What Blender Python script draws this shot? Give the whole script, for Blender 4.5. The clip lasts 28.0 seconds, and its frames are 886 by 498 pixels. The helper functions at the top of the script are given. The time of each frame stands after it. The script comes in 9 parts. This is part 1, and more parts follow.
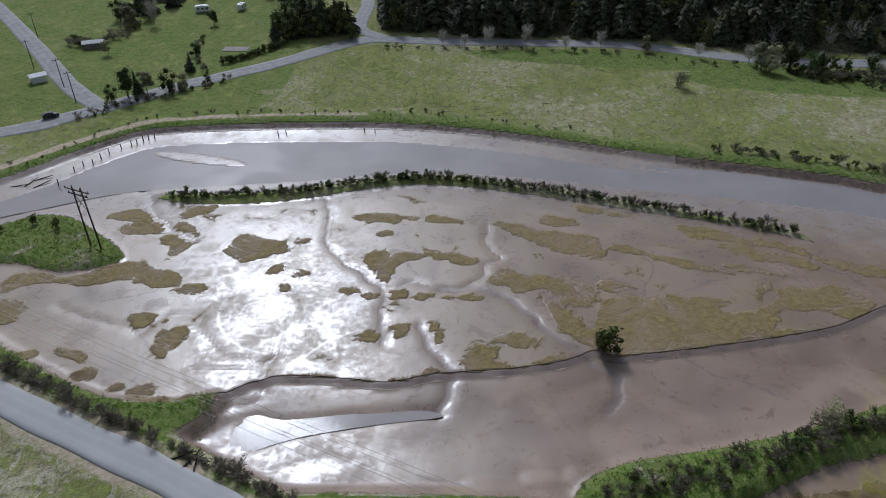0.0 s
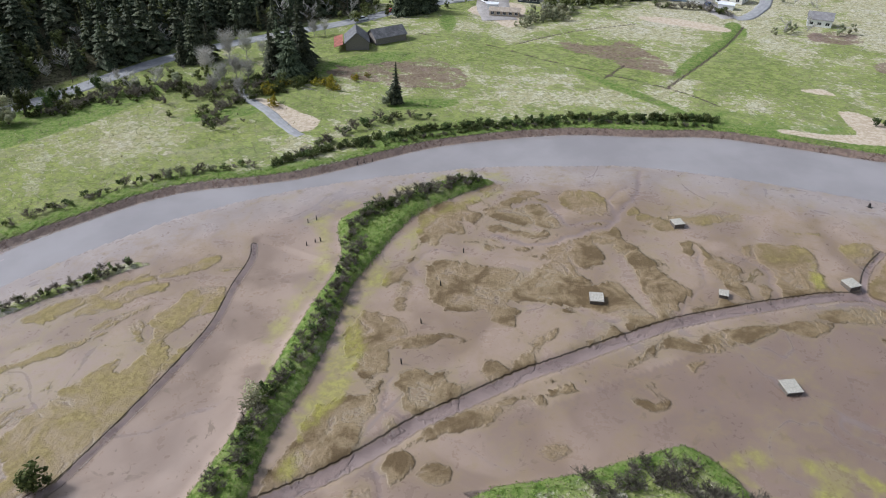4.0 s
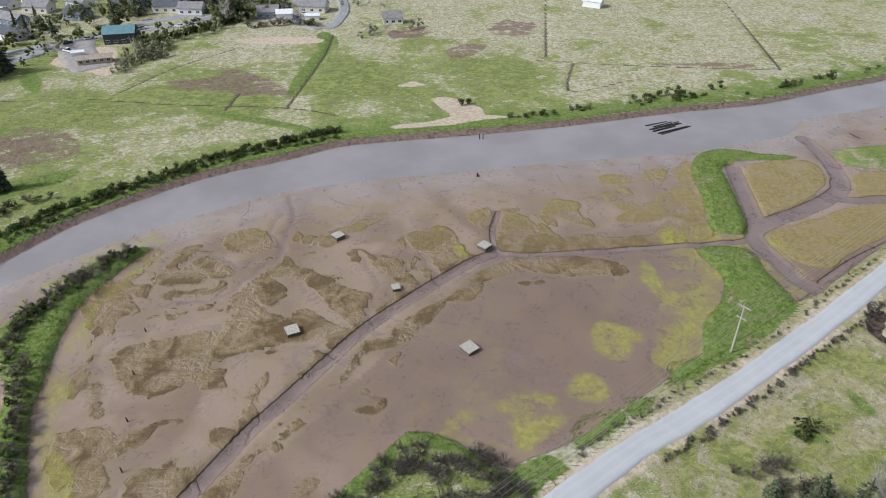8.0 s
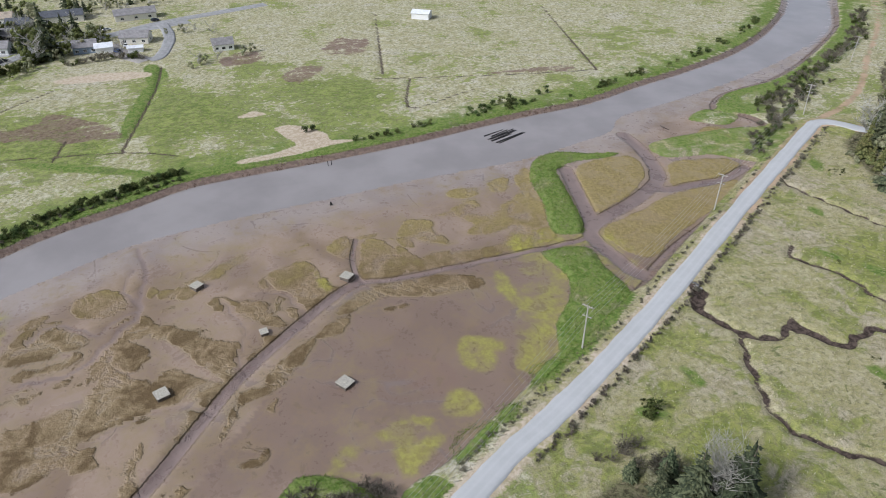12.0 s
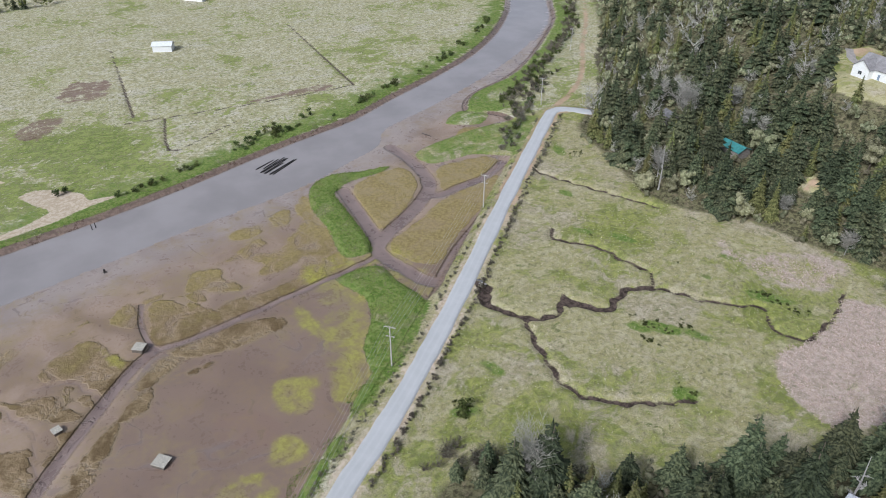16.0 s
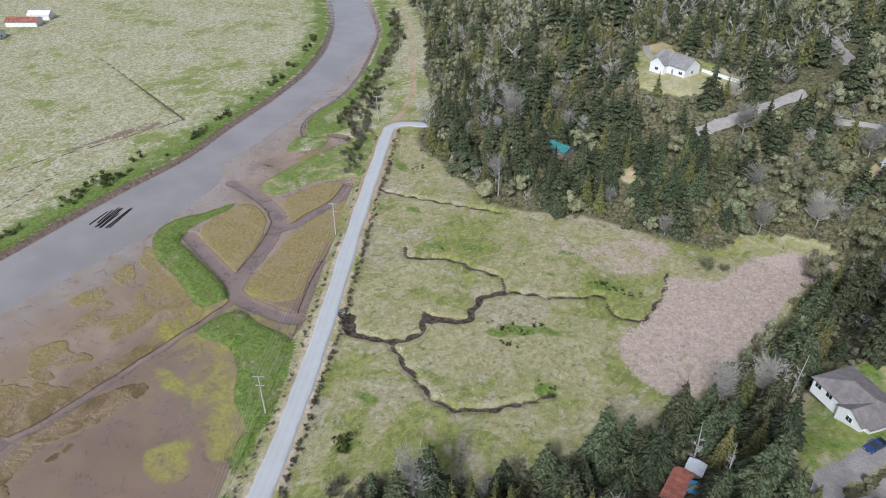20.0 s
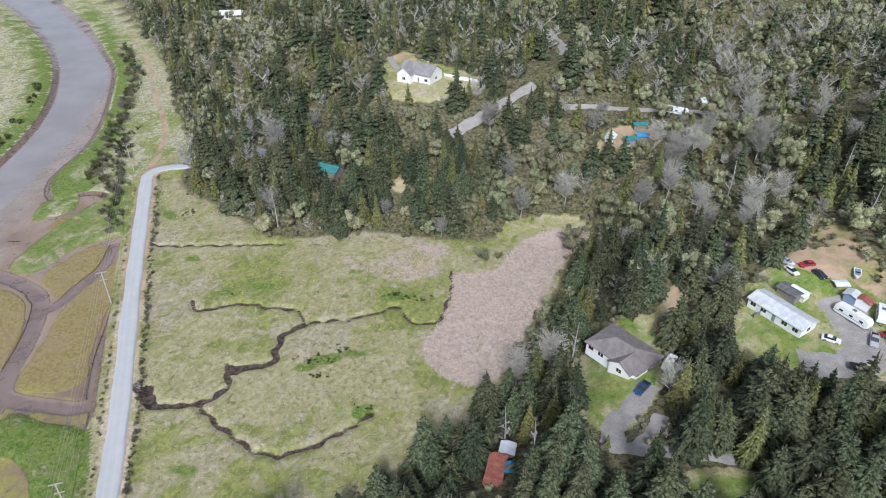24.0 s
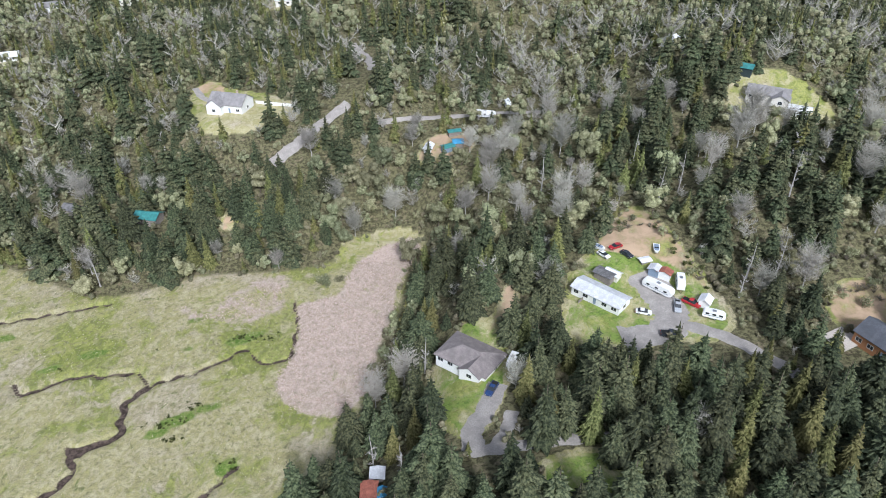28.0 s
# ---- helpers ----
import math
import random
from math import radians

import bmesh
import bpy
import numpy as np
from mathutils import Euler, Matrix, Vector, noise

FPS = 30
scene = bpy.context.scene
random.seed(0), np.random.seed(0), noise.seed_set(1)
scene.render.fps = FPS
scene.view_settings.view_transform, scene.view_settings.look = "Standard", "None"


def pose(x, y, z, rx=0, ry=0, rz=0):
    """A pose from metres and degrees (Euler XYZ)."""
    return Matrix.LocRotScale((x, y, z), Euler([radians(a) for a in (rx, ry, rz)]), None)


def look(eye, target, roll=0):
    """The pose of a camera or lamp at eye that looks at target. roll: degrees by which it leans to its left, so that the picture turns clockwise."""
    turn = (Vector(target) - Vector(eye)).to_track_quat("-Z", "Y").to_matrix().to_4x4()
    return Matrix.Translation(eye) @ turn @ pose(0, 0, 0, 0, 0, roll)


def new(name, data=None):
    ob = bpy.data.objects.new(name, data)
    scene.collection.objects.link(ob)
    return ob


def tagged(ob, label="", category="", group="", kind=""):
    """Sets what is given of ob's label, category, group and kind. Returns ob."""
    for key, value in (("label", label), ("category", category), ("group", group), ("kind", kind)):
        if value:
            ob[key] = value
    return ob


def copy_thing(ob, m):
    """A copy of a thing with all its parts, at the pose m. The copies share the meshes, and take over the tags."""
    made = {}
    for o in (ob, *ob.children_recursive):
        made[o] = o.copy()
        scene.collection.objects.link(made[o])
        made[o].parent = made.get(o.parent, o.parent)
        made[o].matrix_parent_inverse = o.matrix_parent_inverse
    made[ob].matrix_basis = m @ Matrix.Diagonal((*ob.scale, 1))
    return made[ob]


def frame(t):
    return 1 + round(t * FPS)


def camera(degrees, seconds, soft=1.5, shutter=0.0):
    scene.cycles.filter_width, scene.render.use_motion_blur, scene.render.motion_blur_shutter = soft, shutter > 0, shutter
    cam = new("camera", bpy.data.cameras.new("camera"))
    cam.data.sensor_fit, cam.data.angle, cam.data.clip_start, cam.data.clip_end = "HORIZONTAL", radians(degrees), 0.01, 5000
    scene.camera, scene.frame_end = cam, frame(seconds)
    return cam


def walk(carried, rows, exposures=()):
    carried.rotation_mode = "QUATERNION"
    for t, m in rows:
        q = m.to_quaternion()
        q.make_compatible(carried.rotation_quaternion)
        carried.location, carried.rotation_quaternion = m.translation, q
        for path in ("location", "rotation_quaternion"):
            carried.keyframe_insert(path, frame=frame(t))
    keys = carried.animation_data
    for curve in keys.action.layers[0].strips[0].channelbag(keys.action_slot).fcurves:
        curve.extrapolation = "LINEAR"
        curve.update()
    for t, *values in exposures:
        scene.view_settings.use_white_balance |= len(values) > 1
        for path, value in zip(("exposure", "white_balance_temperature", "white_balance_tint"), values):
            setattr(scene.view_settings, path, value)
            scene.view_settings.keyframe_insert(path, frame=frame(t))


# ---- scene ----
cam = camera(65.3, 28.0, soft=1.0)
PATH = [
    (0, (0.00, -0.00, 80.90), (-0.00, 83.05, 25.20), -0.29),
    (0.5, (0.28, -0.13, 82.15), (3.48, 82.84, 26.43), -0.28),
    (1, (0.54, -0.27, 83.41), (17.40, 81.04, 27.69), -0.15),
    (1.5, (0.70, -0.43, 84.68), (33.94, 75.70, 29.01), -0.20),
    (2, (0.78, -0.59, 85.94), (40.41, 72.42, 30.27), -0.26),
    (2.5, (0.85, -0.70, 87.16), (48.01, 67.72, 31.52), -0.19),
    (3, (0.86, -0.72, 88.34), (57.75, 59.87, 32.72), -0.10),
    (3.5, (0.77, -0.64, 89.53), (66.17, 50.64, 33.91), -0.10),
    (4, (0.53, -0.48, 90.79), (72.31, 41.40, 35.17), -0.07),
    (4.5, (0.13, -0.25, 92.14), (76.22, 33.05, 36.46), -0.09),
    (6.5, (-1.95, 0.84, 98.00), (78.23, 22.85, 42.44), -0.31),
    (7, (-2.39, 0.90, 99.41), (78.08, 21.84, 43.85), -0.32),
    (7.5, (-2.74, 0.84, 100.73), (79.68, 11.59, 45.12), -0.23),
    (8, (-2.95, 0.76, 101.96), (80.10, -2.54, 46.37), -0.11),
    (8.5, (-3.03, 0.71, 103.16), (79.69, -7.08, 47.51), -0.07),
    (9, (-3.05, 0.66, 104.32), (79.48, -8.94, 48.67), -0.00),
    (9.5, (-3.09, 0.61, 105.49), (79.21, -10.63, 49.82), 0.04),
    (10, (-3.19, 0.54, 106.70), (78.77, -12.84, 51.00), 0.04),
    (10.5, (-3.37, 0.44, 107.96), (78.23, -15.04, 52.26), 0.03),
    (11, (-3.57, 0.33, 109.23), (77.56, -17.30, 53.50), 0.01),
    (11.5, (-3.71, 0.21, 110.47), (76.86, -19.77, 54.71), -0.01),
    (12, (-3.76, 0.11, 111.68), (76.07, -22.61, 55.90), 0.04),
    (12.5, (-3.82, 0.05, 112.88), (75.01, -25.88, 57.09), 0.10),
    (14.5, (-4.24, -0.08, 117.71), (68.73, -39.63, 61.94), 0.20),
    (15, (-4.36, -0.11, 118.95), (66.77, -42.90, 63.20), 0.23),
    (15.5, (-4.47, -0.13, 120.23), (64.62, -46.15, 64.48), 0.27),
    (16, (-4.58, -0.13, 121.51), (62.31, -49.30, 65.76), 0.28),
    (16.5, (-4.68, -0.14, 122.77), (60.25, -51.85, 67.01), 0.30),
    (17, (-4.76, -0.14, 124.02), (58.44, -53.95, 68.24), 0.26),
    (17.5, (-4.83, -0.15, 125.26), (57.24, -55.24, 69.47), 0.26),
    (18, (-4.88, -0.21, 126.51), (56.24, -56.34, 70.71), 0.22),
    (18.5, (-4.97, -0.35, 127.77), (54.93, -57.73, 71.92), 0.19),
    (19, (-5.11, -0.56, 129.01), (52.60, -60.13, 73.15), 0.21),
    (19.5, (-5.27, -0.79, 130.21), (50.12, -62.52, 74.35), 0.18),
    (20, (-5.43, -1.01, 131.37), (47.58, -64.81, 75.52), 0.13),
    (20.5, (-5.60, -1.18, 132.49), (44.93, -66.97, 76.65), 0.11),
    (22.5, (-6.32, -1.51, 136.99), (33.23, -74.49, 81.24), -0.03),
    (23, (-6.54, -1.51, 138.16), (28.99, -76.56, 82.44), -0.10),
    (23.5, (-6.74, -1.47, 139.36), (24.43, -78.42, 83.63), -0.12),
    (24, (-6.92, -1.46, 140.58), (20.34, -79.86, 84.81), -0.15),
    (24.5, (-7.07, -1.50, 141.78), (16.60, -81.05, 86.00), -0.20),
    (25, (-7.21, -1.58, 142.96), (13.15, -81.99, 87.10), -0.22),
    (25.5, (-7.35, -1.69, 144.11), (10.13, -82.73, 88.19), -0.24),
    (26, (-7.50, -1.84, 145.25), (7.35, -83.36, 89.27), -0.23),
    (26.5, (-7.65, -1.98, 146.38), (4.55, -83.91, 90.35), -0.25),
    (27, (-7.81, -2.10, 147.52), (1.77, -84.33, 91.44), -0.27),
    (27.5, (-7.97, -2.19, 148.69), (-0.72, -84.64, 92.56), -0.29),
    (28, (-8.14, -2.26, 149.88), (-3.20, -84.86, 93.73), -0.36),
]
walk(cam, [(t, look(eye, target, roll)) for t, eye, target, roll in PATH],
     [(t, stops, kelvin, 11) for t, stops, kelvin in ((0.0, -0.9, 5550), (0.7, -0.8, 5530), (1.5, -0.45, 5550), (2.5, -0.03, 5590), (3.5, 0.14, 5650), (5.0, 0.1, 5710), (8.0, 0.0, 5790),
                                                     (12.0, -0.06, 5790), (17.0, -0.06, 5670), (24.0, 0.12, 5650), (28.0, 0.32, 5650))])

# ---------------- light ----------------
SUN_AZ = radians(-17.0)      # from +y towards +x
SUN_EL = radians(41.0)
world = bpy.data.worlds.new("sky")
scene.world = world
world.use_nodes = True
wn = world.node_tree
sky = wn.nodes.new("ShaderNodeTexSky")
sky.sky_type = "NISHITA"
sky.sun_disc = False
sky.sun_elevation = SUN_EL
sky.sun_rotation = SUN_AZ
sky.air_density, sky.dust_density, sky.ozone_density = 1.0, 3.0, 1.5
sat = wn.nodes.new("ShaderNodeHueSaturation")
sat.inputs["Saturation"].default_value = 0.42
wn.links.new(sky.outputs[0], sat.inputs["Color"])
wn.links.new(sat.outputs[0], wn.nodes["Background"].inputs["Color"])
wn.nodes["Background"].inputs["Strength"].default_value = 0.118
sun_data = bpy.data.lights.new("sun", "SUN")
sun_data.energy, sun_data.angle, sun_data.color = 3.25, radians(10.0), (1.0, 0.97, 0.93)
sun = new("sun", sun_data)
SUN_WAY = Vector((math.sin(SUN_AZ) * math.cos(SUN_EL), math.cos(SUN_AZ) * math.cos(SUN_EL), math.sin(SUN_EL)))
sun.matrix_world = Matrix.Translation((0, 0, 400)) @ (-SUN_WAY).to_track_quat("-Z", "Y").to_matrix().to_4x4()
scene.view_settings.exposure = 0.0

# ---------------- materials ----------------
class Nodes:
    """Short hand for a node material."""

    def __init__(self, name, rough=0.8, spec=0.3, metal=0.0):
        self.mat = bpy.data.materials.new(name)
        self.mat.use_nodes = True
        self.tree = self.mat.node_tree
        self.bsdf = self.tree.nodes["Principled BSDF"]
        self.bsdf.inputs["Roughness"].default_value = rough
        self.bsdf.inputs["Specular IOR Level"].default_value = spec
        self.bsdf.inputs["Metallic"].default_value = metal

    def node(self, kind):
        return self.tree.nodes.new(kind)

    def blend_float(self, fac, a, b):
        n = self.node("ShaderNodeMix")
        n.data_type = "FLOAT"
        for i, v in ((0, fac), (2, a), (3, b)):
            self.put(n.inputs[i], v)
        return n.outputs[0]

    def put(self, socket, value):
        if isinstance(value, bpy.types.NodeSocket):
            self.tree.links.new(value, socket)
        elif isinstance(value, (tuple, list)) and len(value) == 3 and socket.type == "RGBA":
            socket.default_value = (*value, 1.0)
        else:
            socket.default_value = value

    def position(self):
        return self.node("ShaderNodeNewGeometry").outputs["Position"]

    def local(self):
        return self.node("ShaderNodeTexCoord").outputs["Object"]

    def random(self):
        return self.node("ShaderNodeObjectInfo").outputs["Random"]

    def island(self):
        return self.node("ShaderNodeNewGeometry").outputs["Random Per Island"]

    def attr(self, name):
        n = self.node("ShaderNodeAttribute")
        n.attribute_name = name
        return n.outputs["Fac"]

    def noise(self, scale, detail=4.0, rough=0.55, where=None, stretch=None, warp=0.0):
        where = where or self.position()
        if stretch:
            m = self.node("ShaderNodeMapping")
            self.put(m.inputs["Vector"], where)
            m.inputs["Scale"].default_value = stretch
            where = m.outputs[0]
        n = self.node("ShaderNodeTexNoise")
        self.put(n.inputs["Vector"], where)
        n.inputs["Scale"].default_value = scale
        n.inputs["Detail"].default_value = detail
        n.inputs["Roughness"].default_value = rough
        n.inputs["Distortion"].default_value = warp
        return n.outputs["Fac"]

    def voronoi(self, scale, feature="F1", where=None):
        n = self.node("ShaderNodeTexVoronoi")
        n.feature = feature
        self.put(n.inputs["Vector"], where or self.position())
        n.inputs["Scale"].default_value = scale
        return n.outputs["Distance"]

    def math(self, op, a, b=0.0, clamp=False):
        n = self.node("ShaderNodeMath")
        n.operation, n.use_clamp = op, clamp
        self.put(n.inputs[0], a)
        self.put(n.inputs[1], b)
        return n.outputs[0]

    def step(self, value, low, high, to_low=0.0, to_high=1.0):
        n = self.node("ShaderNodeMapRange")
        n.interpolation_type = "SMOOTHSTEP"
        self.put(n.inputs["Value"], value)
        for key, v in (("From Min", low), ("From Max", high), ("To Min", to_low), ("To Max", to_high)):
            n.inputs[key].default_value = v
        return n.outputs["Result"]

    def mix(self, fac, a, b, blend="MIX"):
        n = self.node("ShaderNodeMix")
        n.data_type, n.blend_type = "RGBA", blend
        self.put(n.inputs[0], fac)
        self.put(n.inputs[6], a)
        self.put(n.inputs[7], b)
        return n.outputs[2]

    def bump(self, height, strength=0.3, distance=0.1, under=None):
        n = self.node("ShaderNodeBump")
        n.inputs["Strength"].default_value = strength
        n.inputs["Distance"].default_value = distance
        self.put(n.inputs["Height"], height)
        if under:
            self.put(n.inputs["Normal"], under)
        return n.outputs[0]

    def color(self, value):
        self.put(self.bsdf.inputs["Base Color"], value)
        return self

    def rough(self, value):
        self.put(self.bsdf.inputs["Roughness"], value)
        return self

    def normal(self, value):
        self.put(self.bsdf.inputs["Normal"], value)
        return self


def shade(c, k):
    return tuple(v * k for v in c)


def paint(name, color, rough=0.45):
    return plain(name, color, rough, 0.5, 0.0, 2.0, 0.12)


def plain(name, color, rough=0.6, spec=0.4, metal=0.0, scale=3.0, vary=0.25, bump=0.0):
    """A surface of one colour with stains at two scales."""
    m = Nodes(name, rough, spec, metal)
    n = m.math("MULTIPLY", m.noise(scale, where=m.local()), m.noise(scale * 7, where=m.local()))
    m.color(m.mix(m.step(n, 0.1, 0.45), shade(color, 1 - vary), shade(color, 1 + vary * 0.5)))
    m.rough(m.step(n, 0.1, 0.45, min(1, rough * 1.15), rough * 0.85))
    if bump:
        m.normal(m.bump(m.noise(scale * 10, where=m.local()), bump, 0.02))
    return m.mat


# ---- ground: mud, mats of marsh plants, grass, reeds, dirt, woodland floor ----
g = Nodes("ground_cover", 0.8, 0.3)
P = g.position()
n_big = g.noise(0.03, 3, 0.55, P)
n_mid = g.noise(0.13, 6, 0.62, P, warp=0.6)
n_small = g.noise(0.8, 6, 0.66, P, warp=0.3)
n_fine = g.noise(3.6, 4, 0.65, P)
n_clump = g.noise(0.34, 6, 0.7, P, warp=1.2)
n_drift = g.noise(0.045, 5, 0.6, P, None, 1.0)


def signed(value, k):
    return g.math("MULTIPLY", g.math("SUBTRACT", value, 0.5), k)


edge = g.math("ADD", signed(n_mid, 3.2), signed(n_small, 1.5))
rag = g.math("ADD", signed(n_small, 2.4), signed(n_fine, 1.6))
crisp = g.step(n_small, 0.40, 0.60)
speck = g.step(n_fine, 0.42, 0.62)
# mud
n_mud = g.noise(0.07, 3, 0.5, P, None, 0.8)
mud = g.mix(g.step(n_mud, 0.36, 0.64), (0.215, 0.15, 0.104), (0.335, 0.243, 0.175))
mud = g.mix(g.step(n_big, 0.38, 0.62, 0.0, 0.5), mud, (0.275, 0.20, 0.155))
mud = g.mix(g.step(n_small, 0.55, 0.75, 0.0, 0.12), mud, (0.17, 0.12, 0.08))
mud = g.mix(g.step(n_fine, 0.62, 0.75, 0.0, 0.12), mud, (0.12, 0.09, 0.06))
mud = g.mix(g.step(g.attr("ruddy"), 0.0, 1.0, 0.0, 0.45), mud, (0.27, 0.14, 0.11))
mud = g.mix(g.step(g.attr("basin"), 0.0, 1.0, 0.0, 0.75), mud, (0.185, 0.127, 0.095))
# wet mud by the river, greyed in colour for the sky it reflects
mud = g.mix(g.step(g.attr("silt"), 0.0, 1.0, 0.0, 0.8), mud, g.mix(g.step(n_mud, 0.35, 0.65), (0.28, 0.228, 0.20), (0.335, 0.28, 0.248)))
# wet runnels, the sky's grey sheen on them mixed into the mud colour
n_run = g.noise(0.04, 2, 0.45, P, None, 0.7)
run = g.step(g.math("ABSOLUTE", g.math("SUBTRACT", n_run, 0.5)), 0.0, 0.022, 1.0, 0.0)
run = g.math("MULTIPLY", run, g.step(n_big, 0.47, 0.6, 0.0, 0.8))
mud = g.mix(g.math("MULTIPLY", run, 0.6), mud, (0.22, 0.178, 0.165))
pits = g.step(g.noise(0.3, 5, 0.66, P, None, 0.6), 0.58, 0.64)
mud = g.mix(g.math("MULTIPLY", pits, g.step(n_mid, 0.4, 0.6, 0.0, 0.75)), mud, (0.155, 0.106, 0.064))
# plant mats
n_knot = g.noise(0.16, 7, 0.68, P, (1.0, 0.75, 1.0), 1.1)
edge_mat = g.math("ADD", g.math("ADD", signed(n_mid, 3.4), signed(n_clump, 1.1)), signed(n_small, 0.5))
m_in = g.math("ADD", g.attr("mat"), edge_mat)
m_edge = g.step(m_in, -0.25, 0.2)
n_mott = g.math("ADD", g.math("MULTIPLY", n_mid, 0.6), g.math("ADD", g.math("MULTIPLY", n_clump, 0.28), g.math("MULTIPLY", n_small, 0.12)))
m_mat = g.math("MULTIPLY", m_edge, g.step(n_mott, 0.42, 0.57, 0.58, 0.98))
matcol = g.mix(g.step(g.math("ADD", g.math("MULTIPLY", n_mott, 0.6), g.math("MULTIPLY", n_mid, 0.4)), 0.44, 0.60), (0.26, 0.187, 0.096), (0.12, 0.08, 0.037))
matcol = g.mix(g.step(g.math("ADD", g.attr("olive"), signed(n_mid, 2.0)), -0.1, 0.7, 0.0, 0.85), matcol, g.mix(crisp, (0.24, 0.185, 0.068), (0.345, 0.275, 0.115)))
matcol = g.mix(g.step(n_fine, 0.55, 0.72, 0.0, 0.2), matcol, (0.085, 0.06, 0.03))
halo = g.step(g.math("ADD", g.attr("mat"), g.math("MULTIPLY", edge, 1.3)), -1.1, 0.0, 0.0, 0.5)
mud = g.mix(halo, mud, g.mix(g.step(n_big, 0.42, 0.6), (0.255, 0.18, 0.095), (0.29, 0.225, 0.10)))
col = g.mix(m_mat, mud, matcol)
# shade below the mats' raised edges, painted as a broken dark line
edge_shade = g.math("MULTIPLY", g.step(g.math("ABSOLUTE", g.math("ADD", m_in, 0.18)), 0.0, 0.09, 1.0, 0.0), g.step(n_drift, 0.46, 0.56, 0.0, 0.45))
col = g.mix(edge_shade, col, (0.085, 0.056, 0.036))
m_yel = g.step(g.math("ADD", g.attr("yellow"), g.math("ADD", signed(n_mid, 3.0), signed(n_knot, 2.0))), -0.6, 0.8, 0.0, 0.85)
col = g.mix(m_yel, col, g.mix(crisp, (0.25, 0.222, 0.05), (0.36, 0.335, 0.072)))
ditch_in = g.math("ADD", g.attr("ditch"), g.math("MULTIPLY", rag, 0.14))
m_dark = g.math("MAXIMUM", g.step(ditch_in, 0.0, 0.5), g.step(g.attr("gully"), -0.1, 0.5, 0.0, 0.8))
scarp = g.step(ditch_in, -0.1, 0.15)
# shade of the steep ditch edges, put into the colour as a dark line
lip_shade = g.math("MULTIPLY", g.step(ditch_in, -0.22, -0.02), g.step(ditch_in, 0.05, 0.3, 1.0, 0.0))
col = g.mix(m_dark, col, g.mix(g.step(n_mid, 0.4, 0.6), (0.19, 0.138, 0.118), (0.24, 0.178, 0.153)))
col = g.mix(g.math("MULTIPLY", lip_shade, 0.6), col, (0.085, 0.058, 0.038))
# grass land
land = g.step(g.math("ADD", g.attr("land"), g.math("MULTIPLY", rag, 0.8)), -0.15, 0.35)
n_streak = g.noise(0.11, 7, 0.72, P, (1.0, 0.45, 1.0), 1.4)
n_tuft = g.noise(0.42, 8, 0.72, P, (1.0, 0.7, 1.0), 0.9)
dryg = g.mix(g.step(n_clump, 0.42, 0.56), (0.58, 0.535, 0.39), (0.40, 0.37, 0.205))
dryg = g.mix(g.step(n_streak, 0.53, 0.59, 0.0, 0.7), dryg, (0.60, 0.545, 0.45))
dryg = g.mix(g.step(n_small, 0.52, 0.62, 0.0, 0.4), dryg, (0.24, 0.25, 0.10))
green = g.mix(g.step(n_tuft, 0.42, 0.58), (0.15, 0.195, 0.048), (0.30, 0.345, 0.10))
green = g.mix(g.step(n_streak, 0.40, 0.48, 0.5, 0.0), green, (0.105, 0.155, 0.04))
green = g.mix(g.step(n_small, 0.54, 0.62, 0.0, 0.5), green, (0.40, 0.39, 0.17))
lush = g.mix(crisp, (0.105, 0.17, 0.03), (0.225, 0.305, 0.068))
lush = g.mix(g.step(n_clump, 0.5, 0.66, 0.0, 0.6), lush, (0.25, 0.275, 0.085))
lush = g.mix(g.step(n_mid, 0.34, 0.46, 0.65, 0.0), lush, (0.06, 0.085, 0.028))
m_green = g.step(g.math("ADD", g.math("MULTIPLY", g.attr("green"), 0.62), g.math("ADD", g.math("ADD", signed(n_streak, 2.2), signed(n_drift, 2.6)), signed(n_tuft, 3.4))), -0.13, 0.13)
grass = g.mix(m_green, dryg, green)
n_pan = g.noise(0.028, 4, 0.55, P, None, 1.3)
turf = g.mix(g.step(n_tuft, 0.42, 0.6), (0.185, 0.215, 0.05), (0.335, 0.345, 0.10))
straw = g.mix(g.step(n_tuft, 0.40, 0.58), (0.47, 0.42, 0.255), (0.36, 0.328, 0.155))
straw = g.mix(g.step(n_pan, 0.5, 0.62, 0.0, 0.65), straw, g.mix(g.step(n_tuft, 0.42, 0.6), (0.50, 0.425, 0.335), (0.35, 0.30, 0.20)))
soft_grass = g.mix(g.step(g.math("SUBTRACT", g.math("ADD", n_drift, signed(n_knot, 0.9)), g.math("MULTIPLY", g.attr("green"), 0.08)), 0.42, 0.60), turf, straw)
soft_grass = g.mix(g.math("MULTIPLY", g.step(n_knot, 0.60, 0.66, 0.0, 0.8), g.step(n_tuft, 0.44, 0.54)), soft_grass, (0.10, 0.14, 0.035))
soft_grass = g.mix(g.step(n_clump, 0.60, 0.67, 0.0, 0.5), soft_grass, (0.13, 0.115, 0.06))
grass = g.mix(g.attr("calm"), grass, soft_grass)
grass = g.mix(g.step(g.math("ADD", g.attr("lush"), g.math("MULTIPLY", edge, 0.75)), -0.15, 0.45), grass, lush)
grass = g.mix(g.step(n_fine, 0.52, 0.68, 0.0, 0.4), grass, (0.08, 0.088, 0.036))
grass = g.mix(g.math("MULTIPLY", g.step(n_small, 0.56, 0.68, 0.0, 0.75), g.step(n_streak, 0.44, 0.56, 0.35, 1.0)), grass, (0.10, 0.118, 0.042))
